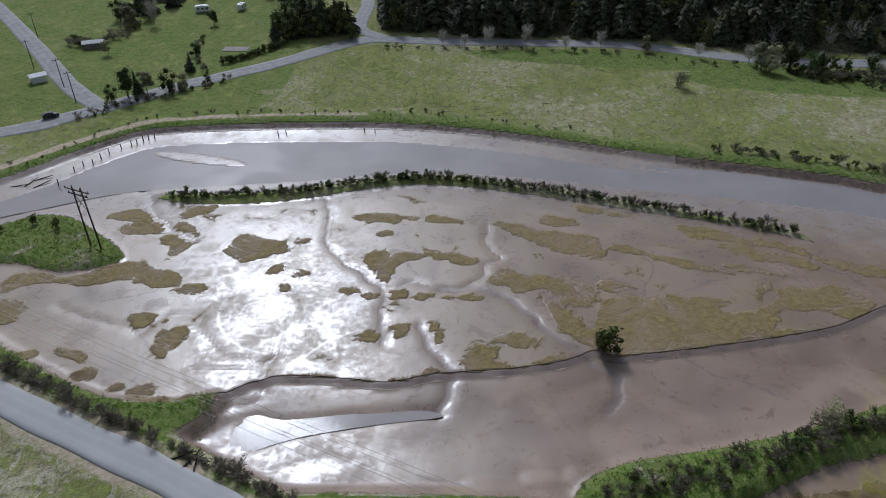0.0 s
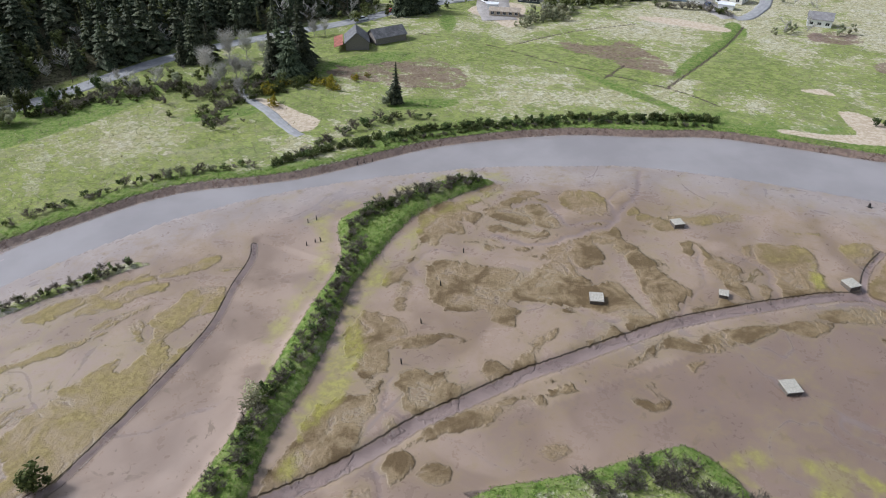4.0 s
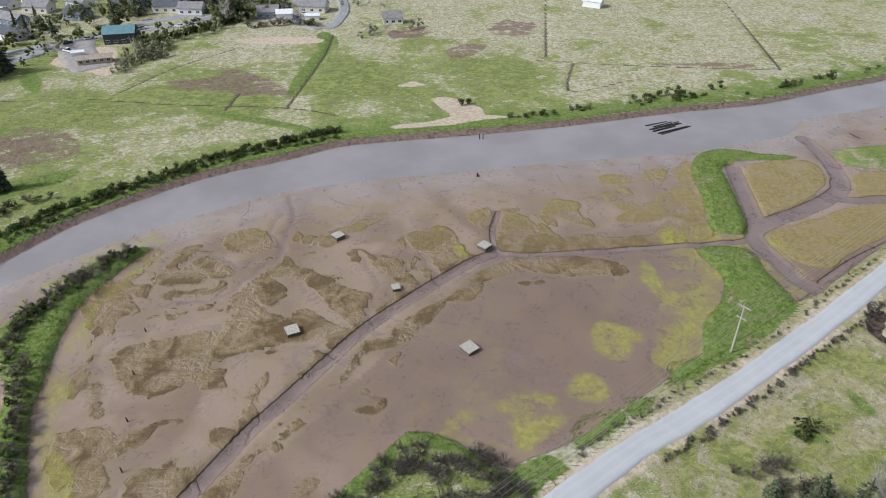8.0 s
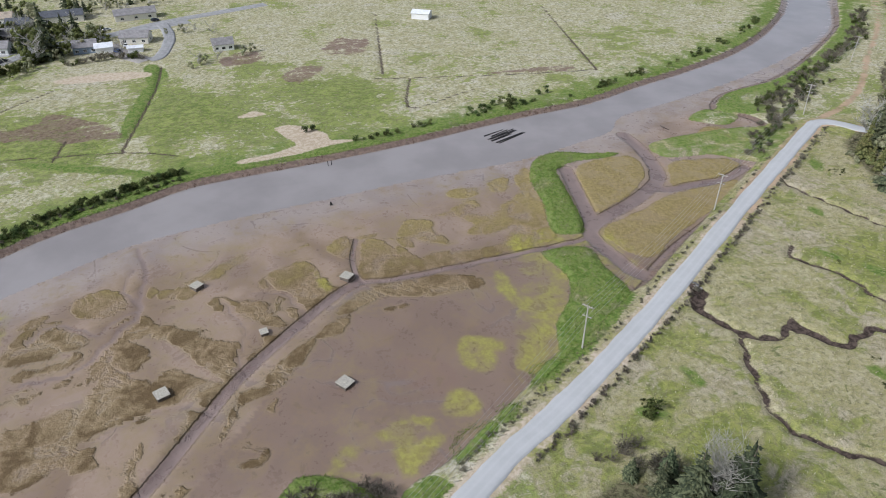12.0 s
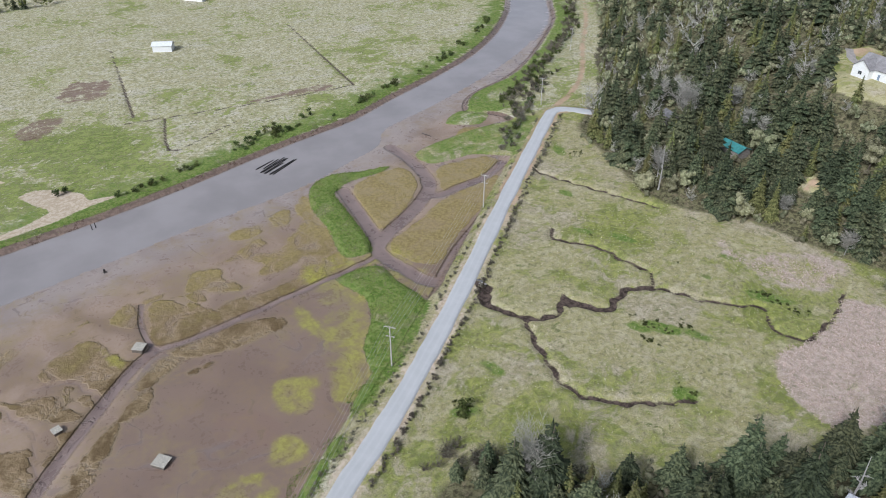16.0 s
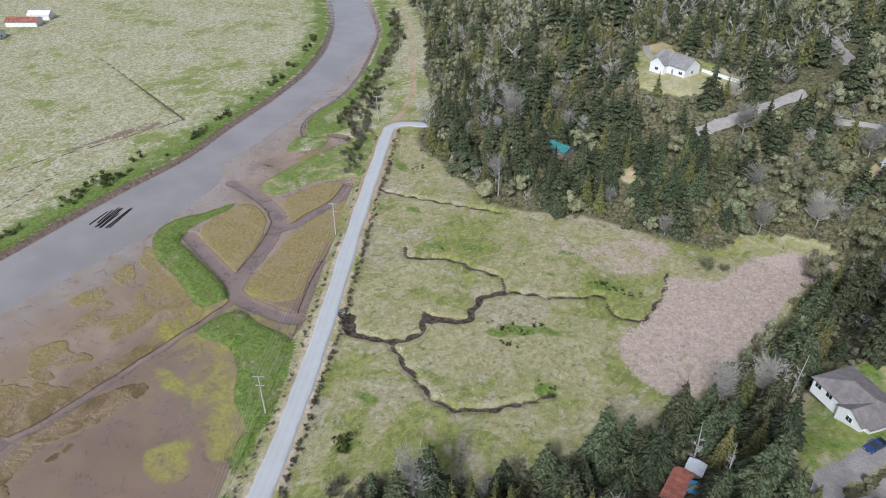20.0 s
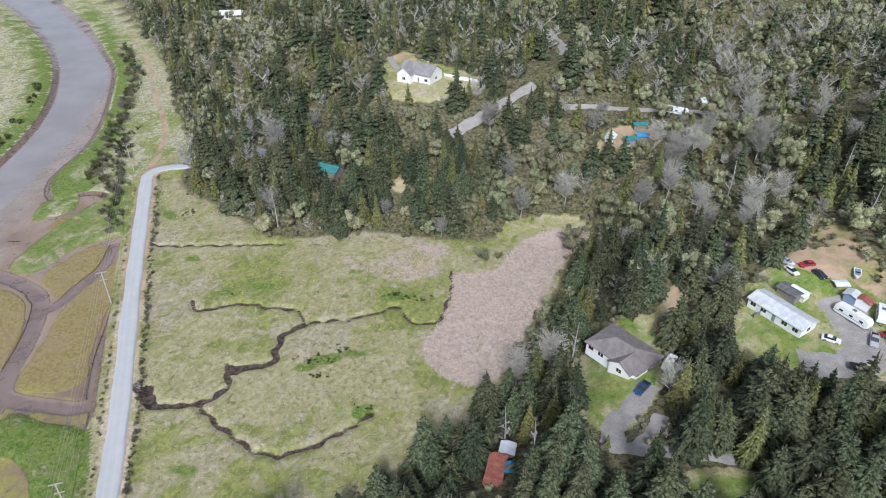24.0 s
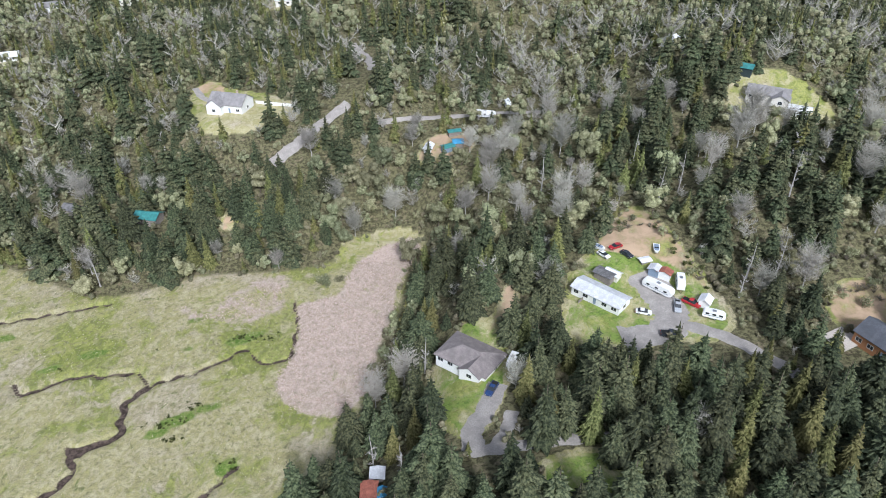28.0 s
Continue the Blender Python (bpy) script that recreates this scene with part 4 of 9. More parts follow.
MAT_PATCHES_Q = [
    [(10.8, 130.9), (17, 129.7), (24.2, 127.3), (32.4, 124.9), (33.3, 120.5), (32, 116.4), (25.3, 118.5), (20, 122.8), (14.3, 127.4)],
    [(21, 132), (23.9, 134.4), (30.3, 130.7), (28.8, 129.1), (23.3, 130.1)],
    [(8.4, 108.8), (9.8, 113.6), (13.4, 115.5), (15.2, 110.6), (24.1, 110.6), (29, 106.8), (28.1, 101.6), (22.8, 101.6), (19.2, 106.9), (13.6, 105.2), (12.7, 107.9)],
    [(8.4, 91.4), (9.6, 93.7), (14.5, 92.9), (16.2, 89.9), (13.2, 89.9)],
    [(1.4, 83.5), (2.9, 87.2), (6.3, 89), (9.3, 89.2), (8.1, 86.4), (13.7, 85), (17.7, 87.1), (20, 89.2), (21.5, 86.3), (20.4, 85.2), (10.8, 84.4)],
]
MAT_PATCHES_R = [
    [(-8.8, 81.9), (-5.1, 83.2), (-2.4, 85.1), (-0.9, 83.8), (-1.4, 82.5), (-6, 81.9)],
    [(-26.6, 83.3), (-22.9, 83.6), (-17.2, 82.9), (-11.6, 82.3), (-17.2, 82.2), (-22.7, 82.4)],
    [(61.4, 108.4), (63.9, 109.3), (63, 105.6), (61.1, 104.8), (59.2, 101.3), (62.2, 102.1), (65, 106.5), (69.4, 106.5), (78.1, 106.4), (80.8, 101.1), (73.9, 97.9), (69.5, 99.6), (62.2, 99.6), (58.8, 98.8), (60, 104.8)],
    [(35.1, 120.5), (38.9, 121.6), (44, 118.3), (53.3, 114.2), (57.9, 111.2), (51.5, 112.2), (47.6, 114.2), (40.5, 118.4)],
    [(58, 121.4), (61.9, 122.4), (69.7, 118.1), (76.7, 113), (70.4, 114), (63.1, 116.1), (59.6, 119.2)],
    [(57, 115.2), (68.9, 110.6), (66.5, 110.2), (58.3, 112.2)],
]
MAT_PATCHES_S = [
    [(74.4, 118.1), (80.4, 116), (88.4, 111.9), (86.5, 110), (79, 113)],
    [(51.9, 129.3), (63.1, 125.8), (75.3, 120.2), (72.5, 119.1), (61.9, 122.4), (53.3, 125.9)],
    [(29.8, 139.5), (35.9, 136.8), (44, 133), (40.2, 133), (32.9, 134.9)],
    [(30.7, 109.6), (34.9, 108.6), (37.6, 105.8), (34.1, 105), (30.1, 106.8)],
]
MAT_PATCHES = MAT_PATCHES_A + MAT_PATCHES_B + MAT_PATCHES_C + MAT_PATCHES_D + MAT_PATCHES_E + MAT_PATCHES_F + MAT_PATCHES_G + MAT_PATCHES_H + MAT_PATCHES_I + MAT_PATCHES_J + MAT_PATCHES_K + MAT_PATCHES_L + MAT_PATCHES_M + MAT_PATCHES_N + MAT_PATCHES_O + MAT_PATCHES_P + MAT_PATCHES_Q + MAT_PATCHES_R + MAT_PATCHES_S
TURF_PATCHES_A = [
    [(17.9, 105.1), (19.9, 103.4), (23.3, 98.3), (26.6, 93.5), (28.5, 98.3), (31.6, 103.3), (42.5, 104), (53.7, 102.2), (48.7, 99.7), (56.7, 98.8), (60.9, 96.4), (55.6, 93.3), (70.7, 95.5), (61.6, 93.3), (45.4, 89.7), (30.2, 87), (27.5, 87.7), (23.4, 92.1), (19.7, 98.3)],
]
TURF_PATCHES = TURF_PATCHES_A
ALGAE_PATCHES_A = [
    [(110.2, -36.7), (116.9, -38.9), (117.7, -42.3), (113.5, -47.7), (110.7, -48.2), (111.8, -44.7), (108, -44.9), (104.6, -41.6), (106.5, -38.4)],
    [(95.3, -28.3), (99.2, -29.6), (101.5, -33.6), (99.8, -35.6), (94.9, -36.8), (93.3, -31.8)],
    [(93.6, -13.8), (95.8, -17.5), (95.9, -22.1), (94.6, -25.8), (92.4, -24.3), (90.3, -21.2), (89.4, -26.6), (85.3, -23.6), (82.7, -20), (82.2, -16.8), (85.6, -15.6), (89.8, -16.7)],
    [(87.5, -3.4), (91, -4.7), (91.6, -7.5), (89.4, -8.4), (87.3, -7.2)],
    [(107.9, -48.6), (111.5, -51.6), (114.2, -55.6), (118.8, -63.7), (123.3, -57.2), (132.4, -54.4), (139.7, -55), (142.1, -58.6), (127.6, -58.5), (129.5, -68.9), (111.1, -59.7), (102.6, -49.5)],
]
ALGAE_PATCHES_B = [
    [(86.9, -1.2), (86.1, -4.4), (84.5, -9.6), (82.9, -14.8), (83.8, -9.6)],
    [(149.8, -64), (158.3, -68.1), (155.1, -73.4), (150.8, -75)],
    [(76.5, 67.6), (82.6, 69.2), (84.4, 67.4), (81.2, 65.6), (75.2, 65.1)],
    [(156.5, -8.1), (146.7, -11.3), (145.5, -9.7), (149.5, -8.4)],
    [(121.9, 79), (122.8, 76.8), (120.8, 76)],
    [(60.9, 61), (69.1, 65), (79.5, 66.1), (79.9, 63.5), (72.9, 61.4), (64.7, 59.2)],
    [(48.5, 57.3), (51.9, 59), (54.4, 58.3), (53.1, 56.2), (49.4, 55.6)],
    [(117.5, 79.3), (121.5, 77.3), (117.5, 75.9)],
    [(146.6, -76.6), (139, -69.4), (136.8, -64.3), (141.9, -63), (145.5, -70.2)],
]
ALGAE_PATCHES = ALGAE_PATCHES_A + ALGAE_PATCHES_B

# ---------------- ground, water, roads ----------------
def mesh_object(name, verts, faces, material, smooth=False, loose=None):
    me = bpy.data.meshes.new(name)
    me.from_pydata(verts, [], faces)
    me.materials.append(material)
    if smooth:
        me.polygons.foreach_set("use_smooth", np.ones(len(me.polygons), bool))
    me.update()
    return new(name, me)


def spread(inner, out, fine, growth=1.16, cap=28.0, more=(), less=()):
    """Grid lines: even inside, wider and wider outside."""
    mid = list(np.arange(inner[0], inner[1] + fine / 2, fine))
    for limit, gap in more:
        while mid[-1] < limit:
            mid.append(mid[-1] + gap)
    for limit, gap in less:
        while mid[0] > limit:
            mid.insert(0, mid[0] - gap)
    for sign, limit, edge_list in ((1, out[1], mid), (-1, out[0], mid)):
        step, v = (mid[-1] - mid[-2] if sign > 0 else mid[1] - mid[0]), (edge_list[-1] if sign > 0 else edge_list[0])
        while (v < limit) if sign > 0 else (v > limit):
            step = min(step * growth, cap if abs(v) < 900 else 1e9)
            v += sign * step
            edge_list.append(v) if sign > 0 else edge_list.insert(0, v)
    return np.array(mid)


gx, gy = spread((-104, 244), (-4600, 4600), 0.92, 1.14, more=((330, 1.9),)), spread((-204, 188), (-4600, 4600), 0.92, 1.14, more=((236, 2.2),), less=((-335, 2.6),))
GX, GY = np.meshgrid(gx, gy)
GZ, cover = survey(GX, GY)
nx, ny = len(gx), len(gy)
idx = np.arange(nx * ny).reshape(ny, nx)
quads = np.stack([idx[:-1, :-1], idx[:-1, 1:], idx[1:, 1:], idx[1:, :-1]], -1).reshape(-1, 4)
me = bpy.data.meshes.new("ground")
me.vertices.add(nx * ny)
me.vertices.foreach_set("co", np.stack([GX, GY, GZ], -1).astype(np.float32).ravel())
me.loops.add(len(quads) * 4)
me.loops.foreach_set("vertex_index", quads.astype(np.int32).ravel())
me.polygons.add(len(quads))
me.polygons.foreach_set("loop_start", np.arange(0, len(quads) * 4, 4, dtype=np.int32))
me.polygons.foreach_set("use_smooth", np.ones(len(quads), bool))
me.update(calc_edges=True)
me.materials.append(GROUND)


def blobs(X, Y, rows):
    """Largest of soft ovals: x, y, half length, half width, turn in degrees. 1 in the middle, 0 on the edge."""
    out = np.full(X.shape, -2.0)
    for bx, by, a, b, turn in rows:
        near = np.where((abs(X - bx) < 2.2 * max(a, b)) & (abs(Y - by) < 2.2 * max(a, b)))
        ct, st = math.cos(radians(turn)), math.sin(radians(turn))
        u, v = X[near] - bx, Y[near] - by
        rr = np.sqrt(((u * ct + v * st) / a) ** 2 + ((v * ct - u * st) / b) ** 2)
        out[near] = np.maximum(out[near], np.clip((1 - rr) * min(a, b), -2, 1.2))
    return out


# ---- covers of the ground ----
def patch_field(patches, low=-1.5, high=1.2, smooth=3):
    out = np.full(GX.shape, low)
    for pts in patches:
        q = curve(pts, smooth, True)
        near = np.where((GX > q[:, 0].min() - 4) & (GX < q[:, 0].max() + 4) & (GY > q[:, 1].min() - 4) & (GY < q[:, 1].max() + 4))
        if len(near[0]):
            out[near] = np.maximum(out[near], np.clip(area_dist(GX[near], GY[near], q, 6.0), low, high))
    return out


REEDS = [(53.4, -182.2), (49.6, -187.2), (40.9, -190.8), (38.5, -201.8), (33.4, -215.9), (19.2, -228.4), (13.6, -219.2), (19.3, -197.1), (20, -179.7), (22, -162.9), (22, -148.5), (27, -138), (35.3, -134.6), (45.1, -139.1), (51.1, -147.6),
         (49.5, -156.8), (49.4, -171.9)]
REEDS_NORTH = [(95, -184), (83.9, -181.5), (76, -192), (70, -199), (58.4, -201), (57.2, -184.7), (62.9, -177), (71.8, -172.9), (81.4, -172.9), (92, -178)]
BARE = [[(198.2, 167.1), (214.4, 157.4), (225.9, 147.2), (229.9, 130.0), (216.5, 114.3), (204.8, 117.7), (203.3, 134.7), (197.9, 147.3)], [(208, 151), (207, 144), (202, 150), (203, 162), (207, 168)], [(276, 104), (280, 100), (280, 90), (285, 83), (291, 81), (287, 73), (278, 67), (267, 55), (262, 50), (259, 58), (265, 69), (266, 86), (270, 98)], [(330, 10), (340, -8), (352, -2), (344, 14)], [(300, -20), (318, -34), (322, -22), (310, -12)],
        [(198, 137), (209, 145), (226, 147), (233, 138), (221, 117), (206, 122)], [(287, 84), (290, 75), (266, 52), (260, 65), (264, 76)], [(274, 102), (280, 94), (270, 87), (268, 95)],
        [(289, -104), (291, -122), (290, -147), (283, -141)], [(338, -35), (360, -44), (354, -61), (334, -54)]]
DIRT = [[(163.1, 173.2), (167.0, 165.6), (164.0, 152.8), (161.2, 139.6), (152.2, 137.3), (151.8, 145.9), (158.0, 160.7)], [(253, -5), (255, -11), (248, -20), (242, -24), (236, -25), (234.6, -34), (231, -20), (227, -7), (226, 9), (229, 8), (231, -3), (236, -12), (237, -16), (244, -10)], [(252, -5), (246, -13), (238, -21), (234, -34), (232, -20), (226, -3), (226, 9), (232, -12)], [(333, 86), (338, 71), (334, 47), (326, 48), (327, 80)],
        [(301, 161), (320, 159), (324, 142), (296, 131), (285, 132), (293, 143)], [(267, 9), (273, 2), (268, -3)]]
WOOD_DIRT = [[(-46, -186), (-60, -207), (-68, -194), (-76, -165), (-66, -176), (-54, -180)], [(-106, -158), (-112, -166), (-122, -165), (-118, -150), (-106, -149)], [(126, -302), (121, -314), (113, -309), (112, -300)],
             [(17, -255), (13, -269), (4, -274), (-6, -268), (-2, -254), (7, -251)], [(89, -219), (89, -226), (84, -222)], [(-15, -163), (-18, -172), (-21, -167), (-16, -158), (-11, -152)],
             [(4, -135), (2, -128), (-1, -130)]]
WOOD_LAWN = [[(3, -146), (-1, -156), (-6, -160), (-16, -156), (-18, -141), (-16, -131), (-11, -117), (-3, -117), (4, -135)],
             [(-34, -160), (-37, -175), (-45, -184), (-58, -194), (-70, -182), (-76, -165), (-79, -153), (-72, -144), (-59, -145), (-51, -141), (-39, -144), (-32, -151)],
             [(-24, -105), (-37, -110), (-44, -104), (-38, -94), (-26, -94)]]
WOOD_LAWN_UP = [[(126, -294), (120, -304), (106, -307), (76, -293), (73, -278), (89, -265), (105, -263), (116, -276)], [(44, -213), (41, -226), (24, -234), (13, -226), (14, -217), (35, -211)],
                [(-110, -276), (-104, -262), (-128, -248), (-142, -256), (-130, -278)], [(232, -350), (240, -338), (258, -350), (250, -364)], [(100, -440), (106, -420), (124, -424), (122, -440)]]
land, river, slough = cover["land"], cover["river"], cover["slough"]
mat_base = -0.95 + 0.22 * waves(GX, GY, 30, 11)
north_side = (GX - 42) * -77 - (GY - 58) * 105 < 0
mat_base = np.where(north_side, mat_base + 0.3 + 0.2 * waves(GX, GY, 11, 14), mat_base + 0.06)
mat_base = np.where(river > -18, mat_base - 0.5 * ease(river, -18, -5), mat_base)
mat = 0.6 * np.maximum(patch_field(MAT_PATCHES, -1.6, 0.55), patch_field(TURF_PATCHES, -1.6, 0.9))
mat = np.maximum(mat, cover["mat"])
mat = np.maximum(mat, mat_base)
mat = np.where(slough > -0.3, -2.0, mat)
mat = np.where(cover["gully"] > -0.4, np.minimum(mat, -0.7), mat)
olive = np.clip((GX - 150) / 50, -0.4, 0.6)
olive = np.maximum(olive, patch_field(TURF_PATCHES, -1, 0.9))
olive = np.where(cover["mat"] > 0, 1.2, olive)
olive = np.where((GY > 84) & (GX < 110), np.maximum(olive, 0.35), olive)
yellow = 0.6 * patch_field(ALGAE_PATCHES, -2.5, 0.6)
rim = area_dist(GX, GY, curve(ROAD_MEADOW, 3, True), 14.0)
yellow = np.maximum(yellow, np.where(rim > -13, 0.22 - 0.08 * abs(rim + 4.5) + 0.5 * waves(GX, GY, 13, 77), -2.5))
rim = area_dist(GX, GY, curve(DIKE, 3, True), 14.0)
yellow = np.maximum(yellow, np.where((rim > -13) & (GX - 0.6 * GY > 20), 0.05 - 0.2 * abs(rim + 3.5) + 0.6 * waves(GX, GY, 16, 78), -2.5))
green = -0.12 + 1.1 * waves(GX, GY, 70, 21) + 0.5 * waves(GX, GY, 27, 22)
green = green + np.where((GX < -60) & (GY > 180), 1.2, 0.0)
green = green + 0.55 * ease(GY, 130, 160) * ease(GX, 230, 170)
green = green + 0.45 * ease(GX, 330, 290) * ease(GY, -70, -30) * (GX > 150)
green = np.where((GX > 330) & (GY < 120), green - 0.45, green)
green = np.where((GX > 205) & (GX <= 330) & (GY < -60), green - 0.3, green)
green = np.where((GY < -40) & (GX < 205), 0.6 * green - 0.5 + 0.35 * ease(GY, -130, -60), green)
for bx, by, br, k in ((275, 20, 24, 0.9), (250, 65, 16, 0.8), (225, 165, 24, 0.9), (262, 100, 15, 0.7), (330, -10, 16, 0.6), (190, 130, 16, 0.6), (300, -80, 20, 0.5), (268, -45, 18, 0.8), (90, -90, 30, 0.6), (70, -150, 16, 0.7),
                      (139, -164, 11, -1.1), (77, -115, 14, -1.4), (47, -110, 10, -1.0), (88, -96, 13, -1.1), (34, -121, 9, -1.2), (113, -122, 16, -0.9), (94, -159, 8, -0.8), (112, -160, 12, 1.3), (123, -155, 10, 1.2), (66, -167, 8, 1.3), (70, -77, 8, 1.3),
                      (63, -83, 7, 1.2), (44, -100, 7, 1.2), (66, -151, 9, 1.2), (42, -138, 8, 1.1), (88, -76, 8, 1.1), (150, -170, 24, -0.6), (215, 90, 20, -0.6), (330, -60, 40, -0.6), (320, 60, 30, -0.6)):
    green = green + k * np.exp(-((GX - bx) ** 2 + (GY - by) ** 2) / (br * br))
green = np.where(area_dist(GX, GY, curve(VERGE, 3, True), 8.0) > -1, green - 0.9, green)
lush = cover["lush"]
lush = np.maximum(lush, blobs(GX, GY, [(66, -167, 7, 2.6, 30), (75, -132, 6.5, 2.6, 30), (79, -127, 4, 1.8, 30), (68, -137, 4, 2, 20), (83, -161, 2.4, 1.6, 0), (85, -175, 3, 1.6, 20), (56, -117, 4, 2.6, 40), (143, -163, 3, 2, 10), (112, -157, 5, 2, 15), (122, -150, 4, 1.6, 30), (90, -85, 4, 2, 20), (162, -130, 9, 1.6, 58), (165, -136, 7, 1.8, 58), (170, -186, 5, 2.5, -30), (83, -71, 4, 2.4, 60),
                                       (66, 238, 60, 10, -8), (325, 44, 18, 3.5, 10), (280, 160, 16, 4, 30), (290, 47, 34, 3.5, -8), (333, 43, 12, 5, 20), (236, 60, 30, 3, 66), (215, 160, 22, 9, -30), (190, 118, 14, 5, -50), (240, 175, 14, 5, -30), (118, 214, 42, 11, -10), (150, 170, 14, 5, -40)]) * 0.6)
lush = np.maximum(lush, 0.3 + 0.5 * patch_field(ROAD_BITS + [MARSH_GREEN], -2.6, 0.8))
lush = np.maximum(lush, np.where((GX < -50) & (GY > 188), 0.25 + 0.25 * waves(GX, GY, 40, 91), -1))
clearing = np.maximum(patch_field(WOOD_LAWN + WOOD_LAWN_UP, -3, 3), patch_field(WOOD_DIRT, -3, 3))
wood = np.minimum(np.clip(cover["wood"] / 4, -2, 1.0), -clearing)
lush = np.maximum(lush, np.where(patch_field(WOOD_LAWN, -3, 3) > 0, 0.15, -1))
paths = np.minimum(line_dist(GX, GY, curve(TRACK, 4), 20.0), line_dist(GX, GY, curve([(-112, 157), (-103, 168), (-92, 179), (-79, 187), (-50, 190), (-23, 190.5)], 4), 20.0))
dirt = np.maximum(np.maximum(0.25 + patch_field(DIRT, -2.0, 0.6), patch_field(WOOD_DIRT, -1.5, 0.6) - 0.25), np.clip(1.7 - paths, -1.5, 0.6))
dirt = np.where(cover["wood"] > 30, np.maximum(dirt, -0.55 + 0.35 * waves(GX, GY, 40, 31)), dirt)
dirt = np.maximum(dirt, np.clip(4.2 - cover["road"], -1.5, 0.25))
# ditch also carries the painted scarp shade along the slough's north bank
layers = {"land": land, "lush": lush, "mat": mat, "ditch": np.maximum(cover["ditch"], np.maximum(0.8 - 1.1 * line_dist(GX, GY, curve(SLOUGH[1:16], 3), 6.0), np.where((GX > 60) | (GY > 165), 0.95 * ease(cover["wet"], 4.2, 1.0) * (cover["wet"] > -0.5) - 0.6, -1))), "creek": np.maximum(cover["creek"], np.maximum(cover["furrow"] * 0.55 - 0.23, np.where(((GX > 60) | (GY > 165)) & (GX < 250) & (GY > -200), 0.1 - 0.4 * abs(cover["wet"] - 0.9), -1))), "green": green, "basin": np.where(north_side, 0.0, ease(GX, 60, 100) * ease(GX, 165, 140)), "bank": np.where(((GX > 60) | (GY > 165)) & (GX < 330), ease(cover["wet"], 3.1, 1.7) * ease(cover["wet"], -1.2, 0.2), 0.0),
          "wood": wood, "olive": olive, "yellow": yellow, "silt": ease(river, -26, -2), "ruddy": np.clip(blobs(GX, GY, [(108, -28, 9, 6, 40)]), -1, 0.8),
          "calm": np.where((GY < -40) & (GX < 205), 0.95, np.where((GY > 150) & (GX < 150), 0.4, 0.1)), "gully": cover["gully"] * 0.8 - 0.1, "bare": patch_field(BARE, -1.5, 0.85), "reed": np.maximum(np.clip(0.5 * area_dist(GX, GY, curve(REEDS, 3, True), 6.0), -1.5, 0.8), np.clip(0.3 * area_dist(GX, GY, curve(REEDS_NORTH, 3, True), 6.0) - 0.25, -1.5, 0.25)), "dirt": dirt}
for key, value in layers.items():
    me.attributes.new(key, "FLOAT", "POINT").data.foreach_set("value", np.ascontiguousarray(value, dtype=np.float32).ravel())
ground = tagged(new("ground", me), "muddy tidal flats, banks, meadows and wooded slopes", "ground", kind="structure")


def height(x, y):
    """Height of the ground mesh at a place."""
    i = min(max(int(np.searchsorted(gx, x)) - 1, 0), nx - 2)
    j = min(max(int(np.searchsorted(gy, y)) - 1, 0), ny - 2)
    u, v = (x - gx[i]) / (gx[i + 1] - gx[i]), (y - gy[j]) / (gy[j + 1] - gy[j])
    return float((GZ[j, i] * (1 - u) + GZ[j, i + 1] * u) * (1 - v) + (GZ[j + 1, i] * (1 - u) + GZ[j + 1, i + 1] * u) * v)


wp = np.vstack([curve(RIVER_SOUTH, 3) + np.array([-3.0, -1.0]), np.array(RIVER_NORTH)])
water = mesh_object("water", [(float(x), float(y), WATER_Z) for x, y in wp], [tuple(range(len(wp)))], WATER)
pool = mesh_object("water", [(float(x), float(y), -0.93) for x, y in curve(POOL, 3, True)], [tuple(range(3 * len(POOL)))], WATER)
tagged(pool, "shallow rippled pool left in the slough", "pool", kind="structure")
tagged(water, "grey-brown tidal river at low water", "river", kind="structure")


def road_strip(name, pts, half, material, lift, label, category, across=6, level=None):
    """A road that follows its line, with a cambered top and a skirt down both sides."""
    c = curve(pts, 8)
    t = np.gradient(c, axis=0)
    t /= np.linalg.norm(t, axis=1)[:, None] + 1e-9
    nrm = np.stack([-t[:, 1], t[:, 0]], 1)
    verts, faces, track = [], [], []
    s = np.linspace(-1, 1, across + 1)
    for p, q in zip(c, nrm):
        wob = 0.12 * math.sin(p[0] * 0.37) + 0.1 * math.sin(p[1] * 0.9)
        zs = [height(*(p + q * half * k)) for k in s]
        base = max(zs) if level is None else level
        for k in (-1.06, *s, 1.06):
            o = p + q * (half + wob) * k
            z = base + lift + 0.06 * (1 - k * k) if abs(k) <= 1 else height(*o) - 0.3
            verts.append((float(o[0]), float(o[1]), float(z)))
            track.append(math.exp(-((abs(k) - 0.45) / 0.16) ** 2))
    m = len(s) + 2
    for i in range(len(c) - 1):
        for j in range(m - 1):
            faces.append((i * m + j, i * m + j + 1, (i + 1) * m + j + 1, (i + 1) * m + j))
    ob = mesh_object(name, verts, faces, material, True)
    ob.data.attributes.new("track", "FLOAT", "POINT").data.foreach_set("value", np.array(track, np.float32))
    return tagged(ob, label, category, kind="structure")


